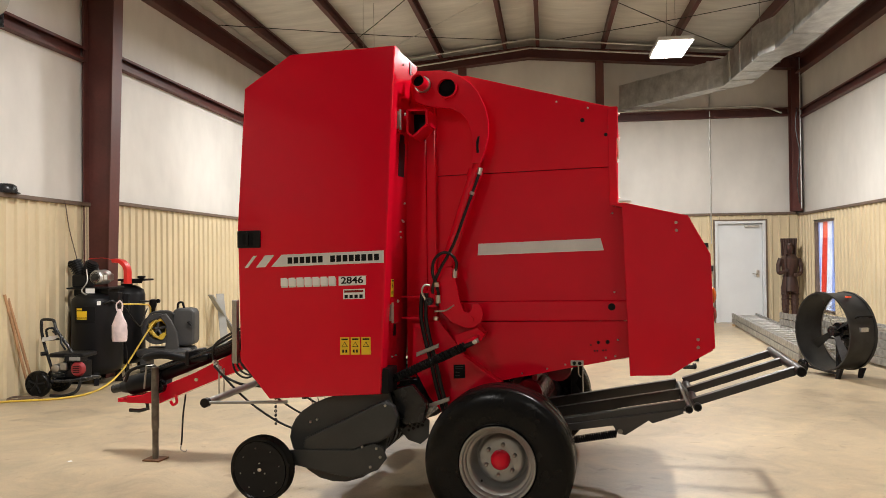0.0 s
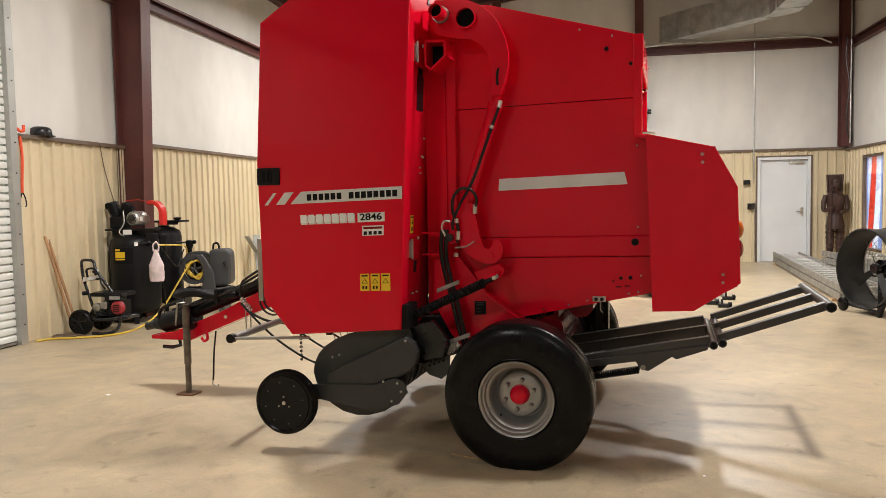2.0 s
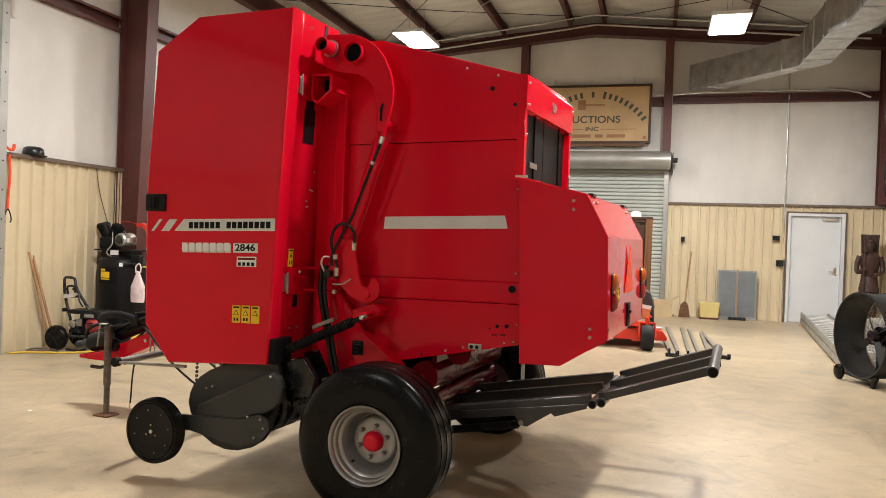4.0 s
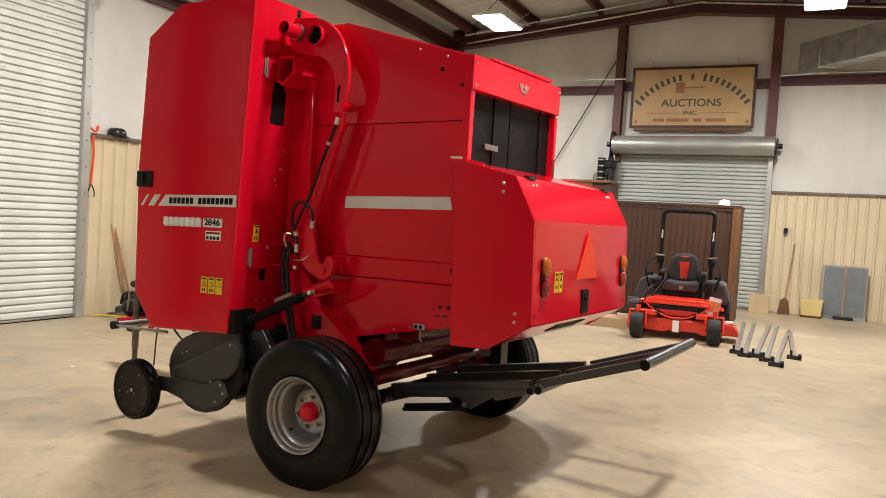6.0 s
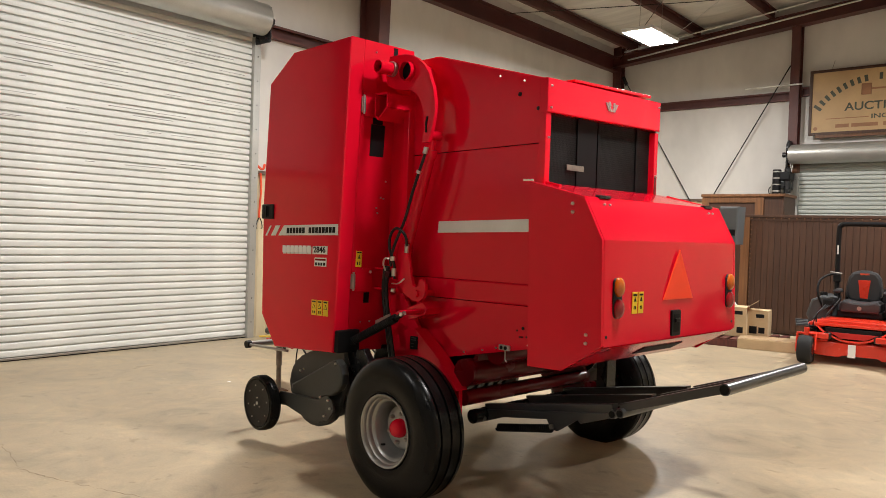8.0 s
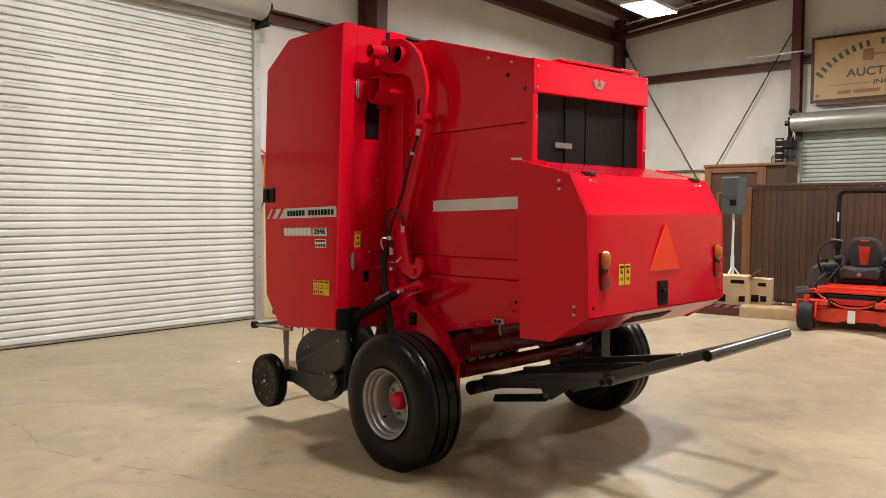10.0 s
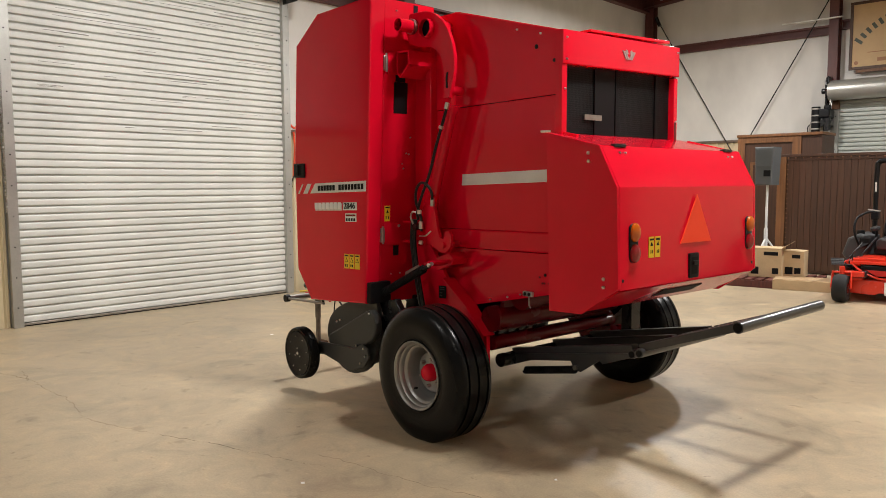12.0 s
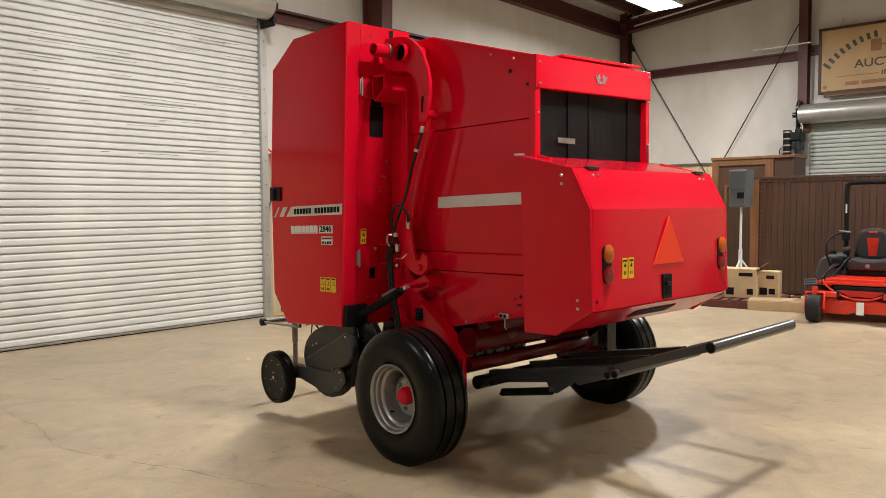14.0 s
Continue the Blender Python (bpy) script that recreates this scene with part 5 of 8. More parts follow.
for (x0, z0), (x1, z1) in (((-0.50, 0.852), (-0.372, 0.905)), ((-0.43, 0.572), (-0.315, 0.615))):
    part("hose_clamp", prism([(x0, z0 - 0.012), (x1, z1 - 0.012), (x1, z1 + 0.012), (x0, z0 + 0.012)], "y", -0.895, -0.88, 0.003), HINGE, baler, "bolted steel hose clamp")
# belt tension spring
SPRING_Y = -0.985
part("spring_rod", tube([(-0.665, SPRING_Y, 0.702), (-0.16, SPRING_Y, 0.935)], 0.014, 10), BLACK, baler)
part("tension_spring", spring((-0.655, SPRING_Y, 0.707), (-0.205, SPRING_Y, 0.914), 0.0185, 0.0078, 32), SPRING, baler, "black tension spring")
part("spring_bolt", tube([(-0.215, SPRING_Y, 0.910), (-0.132, SPRING_Y, 0.949)], 0.012, 8), STEEL, baler)
studs(baler, [(-0.150, SPRING_Y - 0.010, 0.940)], 0.016)
part("spring_bracket", prism([(-0.30, 0.955), (-0.17, 1.0), (-0.13, 0.965), (-0.145, 0.93), (-0.28, 0.885)], "y", -0.822, -0.70, 0.004), RED, baler)
part("spring_lug", prism([(-0.200, 0.945), (-0.165, 0.962), (-0.152, 0.953), (-0.160, 0.940), (-0.196, 0.924)], "y", SPRING_Y - 0.006, -0.80, 0.003), RED, baler)

# frame plate, axle and rollers
part("frame_plate", prism([(-0.55, 1.02), (-0.40, 1.03), (-0.23, 0.815), (-0.05, 0.685), (0.10, 0.53), (0.105, 0.36), (-0.10, 0.30), (-0.34, 0.46), (-0.46, 0.60), (-0.56, 0.78)], "y", -0.772, -0.745, 0.003), RED, baler)
part("frame_edge", prism([(-0.25, 0.838), (-0.05, 0.695), (0.105, 0.535), (0.095, 0.528), (-0.06, 0.683), (-0.258, 0.826)], "y", -0.80, -0.71, 0.002), RED, baler)
# Far twin of the near plate, in the shade-darkened red.
part("frame_plate", prism([(-0.55, 1.02), (-0.40, 1.03), (-0.05, 0.685), (0.10, 0.53), (0.105, 0.36), (-0.10, 0.30), (-0.46, 0.60)], "y", 0.40, 0.425, 0.0), RED_SHADED, baler)
part("axle", tube([(0, -1.10, 0.358), (0, -0.74, 0.358)], 0.05, 16), RED_SHADED, baler)
part("axle", tube([(0, 0.40, 0.358), (0, 0.75, 0.358)], 0.05, 16), RED_SHADED, baler)
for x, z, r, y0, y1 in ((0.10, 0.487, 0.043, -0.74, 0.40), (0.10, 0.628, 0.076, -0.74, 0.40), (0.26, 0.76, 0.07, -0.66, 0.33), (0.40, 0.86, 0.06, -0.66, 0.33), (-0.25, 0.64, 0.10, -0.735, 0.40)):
    part("roller", tube([(x, y0, z), (x, y1, z)], r, 24), RED_SHADED, baler, "red steel roller, its colour darkened for the shade")
part("cross_sheet", box(0.11, 0.14, WALL_Y + 0.03, FAR_Y - 0.03, 0.66, 0.88, 0.003), RED_SHADED, baler)
part("lower_sheet", box(0.085, 0.10, WALL_Y + 0.02, FAR_Y + 0.02, 0.565, 0.67, 0.003), RED_SHADED, baler)
# Added block that keeps light off the floor here; no such housing is seen.
part("shade_block", prism([(-0.78, 0.44), (-0.70, 0.40), (-0.58, 0.40), (-0.50, 0.46), (-0.46, 0.58), (-0.50, 0.70), (-0.70, 0.68)], "y", -0.72, 0.10, 0.01), CHAR, baler, "added dark block that shades the floor under the chamber")
# Charcoal colour stands for the deep shade that this bracket lies in.
part("far_bracket", box(0.26, 0.34, 0.30, 0.40, 0.36, 0.72, 0.006), CHAR, baler)


# wheels
def wheel(y, s):
    """s: the side that it faces, -1 near."""
    prof = [(0.182, -0.086), (0.192, -0.100), (0.202, -0.106), (0.208, -0.103), (0.235, -0.112), (0.275, -0.116), (0.312, -0.113), (0.338, -0.105), (0.357, -0.095), (0.368, -0.086)]
    tread = []
    for c in (-0.057, 0.0, 0.057):
        tread += [(0.3765 - 0.02 * abs(c), c - 0.022), (0.3785 - 0.02 * abs(c), c - 0.0055), (0.366, c - 0.0035), (0.366, c + 0.0035), (0.3785 - 0.02 * abs(c), c + 0.0055), (0.3765 - 0.02 * abs(c), c + 0.022)]
    profile = prof + tread + [(r, -h) for r, h in reversed(prof)]
    rimp = [(0.180, -0.085), (0.189, -0.100), (0.193, -0.107), (0.190, -0.112), (0.184, -0.110), (0.177, -0.100), (0.175, -0.086), (0.168, -0.082), (0.165, -0.074), (0.163, -0.058), (0.152, -0.052), (0.146, -0.044), (0.143, -0.005), (0.139, 0.040), (0.131, 0.056), (0.122, 0.052), (0.119, 0.030), (0.114, 0.014), (0.105, 0.008), (0.07, 0.008), (0.0, 0.008)]
    if s > 0:
        rimp = [(r, -h) for r, h in rimp]
    w = part("wheel", lathe(rimp, "y", (0, 0, 0), 64, caps=False), RIM, baler, "pale silver steel wheel rim")
    w.matrix_basis = pose(0, y, 0.358)
    profile = [(r, h - s * 0.030 * max(0.0, min(1.0, 0.5 - s * h / 0.18))) for r, h in profile]
    tb = lathe(profile, "y", (0, 0, 0), 80, caps=False)
    for v in tb.verts:
        # the loaded tyre is flat on the slab and bulges a little beside it
        if v.co.z < -0.30:
            v.co.y *= 1 + 0.9 * (-0.30 - v.co.z)
        v.co.z = max(v.co.z, -0.358)
    part("tyre", tb, RUBBER, w, "fat black ribbed implement tyre")
    part("hub_cap", lathe([(0.050, s * -0.01), (0.050, s * 0.012), (0.046, s * 0.022), (0.044, s * 0.030), (0.036, s * 0.040), (0.022, s * 0.046), (0.0, s * 0.048)], "y", (0, 0, 0), 28), RED, w, "red hub cap")
    for k in range(6):
        a = radians(60 * k + 20)
        part("lug_nut", lathe([(0.011, s * -0.012), (0.011, s * 0.012), (0.006, s * 0.018), (0, s * 0.018)], "y", (0.078 * math.cos(a), 0, 0.078 * math.sin(a)), 6), STEEL, w)
    part("valve", tube([(-0.094, s * 0.02, -0.104), (-0.090, s * 0.045, -0.100)], 0.006, 6), BLACK, w)
    return w


wheel(-1.112, -1)
wheel(0.765, 1)

# pickup: side plates, drum, tines, gauge wheel
pk = [(-1.195, 0.40), (-1.185, 0.455), (-1.16, 0.505), (-1.12, 0.548), (-1.06, 0.588), (-0.98, 0.622), (-0.86, 0.655), (-0.70, 0.685), (-0.62, 0.675), (-0.60, 0.60), (-0.615, 0.45), (-0.655, 0.31), (-0.70, 0.245), (-0.77, 0.20), (-0.86, 0.172), (-0.94, 0.168), (-1.02, 0.185), (-1.09, 0.225), (-1.145, 0.285), (-1.18, 0.345)]
part("pickup_side", prism(pk, "y", -1.03, -1.0, 0.004), GREY, baler, "dark grey rounded pickup side plate")
part("pickup_side", prism(pk, "y", 0.60, 0.63, 0.0), GREY, baler)
cv = [(-1.095, 0.355), (-1.085, 0.41), (-1.04, 0.43), (-0.665, 0.615), (-0.62, 0.628), (-0.575, 0.60), (-0.552, 0.55), (-0.560, 0.49), (-0.595, 0.445), (-0.66, 0.405), (-0.74, 0.385), (-0.80, 0.355), (-1.05, 0.325)]
part("drive_cover", prism(cv, "y", -1.085, -1.03, 0.012), GREY, baler, "smooth dark grey drive cover")
part("wheel_bracket", prism([(-1.22, 0.30), (-1.20, 0.345), (-0.90, 0.36), (-0.80, 0.362), (-0.68, 0.405), (-0.63, 0.385), (-0.61, 0.33), (-0.66, 0.265), (-0.80, 0.215), (-0.88, 0.225), (-1.19, 0.275)], "y", -1.10, -1.086, 0.004), GREY, baler)
studs(baler, [(x, y, z) for x, z, y in ((-0.745, 0.385, -1.10), (-0.665, 0.38, -1.10), (-0.645, 0.335, -1.10), (-0.70, 0.28, -1.10), (-0.62, 0.605, -1.085), (-1.07, 0.49, -1.03), (-1.03, 0.505, -1.03))], 0.010)
part("pickup_drum", tube([(-0.87, -1.0, 0.38), (-0.87, 0.60, 0.38)], 0.15, 24), CHAR, baler, "dark pickup drum")
for k in range(14):
    y = -0.92 + k * 0.11
    part("stripper_band", lathe([(0.165, -0.02), (0.165, 0.02), (0.155, 0.02), (0.155, -0.02)], "y", (-0.87, y, 0.38), 24, closed=True), GREY, baler)
for k in range(5):
    y = -0.62 + 0.30 * k
    part("wind_guard_rod", tube(curve([(-1.90, y, 0.72), (-1.76, y, 0.585), (-1.62, y, 0.475), (-1.42, y, 0.368), (-1.22, y, 0.325), (-1.05, y, 0.34)], 6), 0.007, 6), BLACK, baler, "thin curved black wind-guard rod")
for k in range(4):
    part("tine", tube([(-1.10 + 0.035 * k, -0.90 + 0.02 * k, 0.53), (-1.13 + 0.035 * k, -0.90 + 0.02 * k, 0.605)], 0.003, 5), STEEL, baler)
part("hanging_plug", box(-1.30, -1.265, -0.64, -0.60, 0.535, 0.60, 0.006), BLACK, baler)
part("plug_cord", tube([(-1.282, -0.62, 0.60), (-1.29, -0.62, 0.68)], 0.005, 6), BLACK, baler)
part("guard_bar", tube([(-0.78, -0.98, 0.70), (-0.78, 0.58, 0.70)], 0.022, 10), CHAR, baler)
part("pickup_frame", prism([(-0.66, 0.66), (-0.50, 0.70), (-0.42, 0.60), (-0.44, 0.50), (-0.55, 0.48), (-0.62, 0.58)], "y", -0.98, -0.93, 0.006), CHAR, baler, "charcoal pickup frame plate")
pp = part("pivot_plate", prism([(-0.585, 0.44), (-0.455, 0.53), (-0.42, 0.50), (-0.425, 0.41), (-0.47, 0.37), (-0.54, 0.39)], "y", -0.93, -0.915, 0.003), GREY, baler, "perforated grey plate")
studs(pp, [(-0.535 + 0.026 * i + 0.006 * j, -0.930, 0.445 + 0.022 * j + 0.01 * i) for i in range(4) for j in range(3)], 0.008, hole=True, name="hole")
part("belly_pan", prism([(-0.55, 0.74), (-0.10, 0.62), (-0.10, 0.57), (-0.5, 0.54)], "y", -0.74, 0.40, 0.0), CHAR, baler)
gw = part("gauge_wheel", lathe([(0.0, -0.058), (0.03, -0.058), (0.13, -0.052), (0.148, -0.060), (0.150, -0.045), (0.150, 0.05), (0.0, 0.05)], "y", (0, 0, 0), 40), BLACK, baler, "black disc gauge wheel")
gw.matrix_basis = pose(-1.286, -1.176, 0.263) @ Matrix.Diagonal((1, 0.62, 1, 1))
part("tyre", lathe([(0.145, -0.05), (0.158, -0.062), (0.170, -0.058), (0.175, -0.045), (0.169, -0.035), (0.176, -0.022), (0.169, -0.011), (0.177, 0.0), (0.169, 0.011), (0.176, 0.022), (0.169, 0.035), (0.175, 0.045), (0.170, 0.058), (0.158, 0.062), (0.145, 0.05)], "y", (0, 0, 0), 48, caps=False), RUBBER, gw, "ribbed solid tyre")
studs(gw, [(0, -0.058, 0)], 0.014)
studs(gw, [(0.115 * math.cos(radians(45 * k + 12)), -0.052, 0.115 * math.sin(radians(45 * k + 12))) for k in range(8)], 0.0045)
studs(gw, [(0.035 * math.cos(radians(120 * k + 90)), -0.056, 0.035 * math.sin(radians(120 * k + 90))) for k in range(3)], 0.006)
part("gauge_axle", tube([(-1.284, -1.176, 0.272), (-1.27, -1.06, 0.277)], 0.018, 10), STEEL, baler)
part("gauge_arm", prism([(-1.28, 0.25), (-1.28, 0.305), (-1.10, 0.33), (-1.05, 0.30), (-1.05, 0.27)], "y", -1.098, -1.08, 0.003), GREY, baler)

# tongue, driveline, jack
def tongue_part(name, bm, material, parent, label=""):
    """A part of the drawbar group, which lies a little off the machine's middle."""
    ob = part(name, bm, material, parent, label)
    ob.matrix_basis = pose(-0.07, 0.10, 0.0)
    return ob


tongue_part("tongue", prism([(-2.78, 0.372), (-2.78, 0.418), (-2.66, 0.432), (-2.24, 0.60), (-1.95, 0.74), (-1.38, 0.95), (-1.38, 0.80), (-2.00, 0.585), (-2.40, 0.425), (-2.52, 0.375)], "y", -0.29, -0.12, 0.006), RED, baler, "red drawbar tongue")
tongue_part("tongue_bolt", lathe([(0.012, -0.30), (0.012, -0.29)], "y", (-2.22, 0, 0.555), 10), ZINC, baler)
tongue_part("hitch_plate", box(-2.87, -2.74, -0.27, -0.14, 0.372, 0.40, 0.004), RED, baler)
tongue_part("hitch_hook", tube([(-2.68, -0.2, 0.37), (-2.67, -0.2, 0.318), (-2.74, -0.2, 0.300), (-2.82, -0.2, 0.302)], 0.014, 8), CHAR, baler)
tongue_part("tongue_loop", tube(curve([(-2.42, -0.30, 0.40), (-2.40, -0.30, 0.375), (-2.37, -0.30, 0.395), (-2.38, -0.30, 0.45)], 5), 0.010, 6), RED, baler)
pto = tongue_part("driveline", tube([(-2.80, -0.205, 0.485), (-2.52, -0.205, 0.555)], [0.070, 0.078], 18), BLACK, baler, "black shielded driveline")
part("shield_cone", tube([(-2.87, -0.205, 0.47), (-2.80, -0.205, 0.485)], [0.040, 0.060], 18), BLACK, pto)
part("shaft_end", tube([(-2.95, -0.205, 0.452), (-2.86, -0.205, 0.472)], 0.032, 14), CHAR, pto)
part("shaft_tube", tube([(-2.60, -0.205, 0.54), (-1.45, -0.205, 0.98)], 0.045, 14), BLACK, pto)
part("shield_loop", tube(curve([(-2.78, -0.30, 0.53), (-2.73, -0.31, 0.61), (-2.57, -0.31, 0.65), (-2.50, -0.30, 0.60)], 6), 0.012, 8), BLACK, pto)
for k in range(9):
    y = -0.34 + 0.024 * k
    tongue_part("tongue_hose", tube(curve([(-2.62 + jit(0.06), y, 0.60), (-2.40, y + jit(0.02), 0.66 + jit(0.02)), (-2.15, y + jit(0.02), 0.74 + jit(0.03)), (-1.85, y, 0.86 + jit(0.05)), (-1.50, y, 0.98 + jit(0.04))], 6), 0.0095, 7), HOSE, baler, "black hose along the tongue")
tongue_part("hose_arch", tube(curve([(-1.79, -0.44, 0.93), (-1.84, -0.45, 0.909), (-1.968, -0.45, 0.833), (-1.997, -0.45, 0.77), (-1.985, -0.45, 0.70), (-1.957, -0.45, 0.66), (-1.916, -0.45, 0.613), (-1.795, -0.44, 0.56), (-1.65, -0.40, 0.54)], 8), 0.009, 8), HOSE, baler)
for k in range(6):
    tongue_part("coupler", tube([(-1.990 + 0.011 * k, -0.45, 0.715 - 0.0155 * k), (-1.982 + 0.011 * k, -0.45, 0.703 - 0.0155 * k)], 0.020 if k % 2 else 0.015, 10), ZINC, baler)
for k in range(4):
    tongue_part("hose_bight", tube(curve([(-1.86 + 0.02 * k, -0.40, 0.86), (-1.87 + 0.025 * k, -0.42, 0.74), (-1.84 + 0.03 * k, -0.43, 0.64 + 0.015 * k), (-1.76 + 0.02 * k, -0.42, 0.60 + 0.02 * k), (-1.66, -0.40, 0.66)], 7), 0.007, 7), HOSE, baler)
tongue_part("hose_tie", box(-2.27, -2.235, -0.36, -0.12, 0.66, 0.76, 0.01), BLACK, baler)
tongue_part("hose_holder", tube(curve([(-2.62, -0.33, 0.70), (-2.45, -0.34, 0.73), (-2.25, -0.32, 0.70), (-2.12, -0.30, 0.72)], 6), [0.012] + [0.028] * 17 + [0.02], 10), BLACK, baler, "black plastic hose guide")
tongue_part("steel_post", box(-1.845, -1.810, -0.47, -0.43, 0.70, 1.12, 0.004), STEEL, baler)
jk = tongue_part("jack", tube([(-2.50, -0.36, 0.22), (-2.50, -0.36, 0.645)], 0.026, 16), WORN_STEEL, baler, "worn steel parking jack")
part("inner_leg", tube([(-2.50, -0.36, 0.012), (-2.50, -0.36, 0.25)], 0.021, 14), WORN_STEEL, jk)
part("foot_plate", box(-2.565, -2.435, -0.42, -0.30, 0.0, 0.012, 0.002), RUST, jk, "rusty foot plate")
part("jack_mount", tube([(-2.50, -0.34, 0.50), (-2.50, -0.28, 0.50)], 0.045, 14), CHAR, jk)
part("crank", tube([(-2.50, -0.36, 0.66), (-2.54, -0.40, 0.66), (-2.56, -0.40, 0.50)], 0.007, 6), STEEL, jk)
st = tongue_part("tie_strap", tube(curve([(-2.30, -0.30, 0.45), (-2.315, -0.31, 0.30), (-2.325, -0.31, 0.15), (-2.33, -0.31, 0.10)], 5), 0.006, 6), BLACK, baler, "black rubber tie-down strap")
part("hook", tube(curve([(-2.33, -0.31, 0.10), (-2.335, -0.31, 0.07), (-2.30, -0.31, 0.055), (-2.285, -0.31, 0.07)], 5), 0.004, 6), STEEL, st)
# wind guard arm and chain at the pickup's front
part("guard_arm", tube([(-1.70, -1.06, 0.577), (-1.82, 0.62, 0.565)], 0.021, 12), HINGE, baler, "worn tubular guard bar")
part("arm_end", lathe([(0.027, -1.068), (0.027, -1.035)], "y", (-1.70, 0, 0.577), 14), BLACK, baler)
part("guard_rod", tube([(-1.69, -1.05, 0.577), (-1.20, -1.05, 0.598)], 0.009, 8), HINGE, baler)
part("guard_rod", tube([(-1.80, 0.60, 0.577), (-1.20, 0.58, 0.598)], 0.009, 8), HINGE, baler)
for k in range(2):
    part("thin_rod", tube([(-1.89 + 0.035 * k, -0.58, 0.70), (-1.89 + 0.035 * k, -0.58, 0.52)], 0.004, 6), STEEL, baler)
bm = bmesh.new()
for k in range(7):
    z = 0.53 - 0.026 * k
    lathe([(0.010, -0.004), (0.010, 0.004), (0.005, 0.004), (0.005, -0.004)], "y" if k % 2 else "x", (-1.48, -0.62, z), 8, bm, closed=True)
part("chain", bm, CHAR, baler, "short hanging chain")

# bale ramp
def rail(x0, z0, x1, z1, y, w=0.05, h=0.06, name="rail"):
    dx, dz = x1 - x0, z1 - z0
    ln = math.hypot(dx, dz)
    nx, nz = -dz / ln * h / 2, dx / ln * h / 2
    return part(name, prism([(x0 + nx, z0 + nz), (x1 + nx, z1 + nz), (x1 - nx, z1 - nz), (x0 - nx, z0 - nz)], "y", y - w / 2, y + w / 2, 0.004), RAMP, baler)


Y_RAILS = (-0.530, -0.165, 0.205)
for y in Y_RAILS:
    rail(0.10, 0.40, 0.945, 0.557, y)
    rail(0.985, 0.575, 1.515, 0.764, y, h=0.042)
part("ramp_hinge_tube", tube([(0.958, -0.583, 0.543), (0.958, 0.24, 0.543)], 0.023, 14), RAMP, baler)
part("ramp_hinge_tube", tube([(1.003, -0.586, 0.556), (1.003, 0.245, 0.556)], 0.023, 14), RAMP, baler)
for x, z, rr in ((0.958, 0.543, 0.017), (1.003, 0.556, 0.017), (1.525, 0.764, 0.022)):
    studs(baler, [(x, {0.958: -0.583, 1.003: -0.586}.get(x, -0.600), z)], rr, hole=True, name="tube_mouth")
part("ramp_end_bar", tube([(1.525, -0.60, 0.764), (1.525, 0.255, 0.772)], 0.027, 16), RAMP, baler, "charcoal tubular end bar of the ramp")
for y in (-0.562, 0.237):
    part("ramp_side_plate", prism([(0.10, 0.40), (0.93, 0.54), (0.93, 0.515), (0.765, 0.455), (0.745, 0.47), (0.62, 0.385), (0.58, 0.39), (0.55, 0.435), (0.25, 0.385), (0.10, 0.33)], "y", y - 0.006, y + 0.006, 0.002), RAMP, baler)
    part("ramp_spring", spring((0.19, y + 0.02, 0.312), (0.57, y + 0.02, 0.386), 0.0175, 0.0058, 30), SPRING, baler, "black ramp return spring")
    part("spring_pin", tube([(0.59, y - 0.02, 0.405), (0.59, y + 0.04, 0.405)], 0.014, 8), STEEL, baler)
part("ramp_pivot", tube([(0.10, -0.66, 0.372), (0.10, 0.34, 0.372)], 0.040, 18), CHAR, baler)


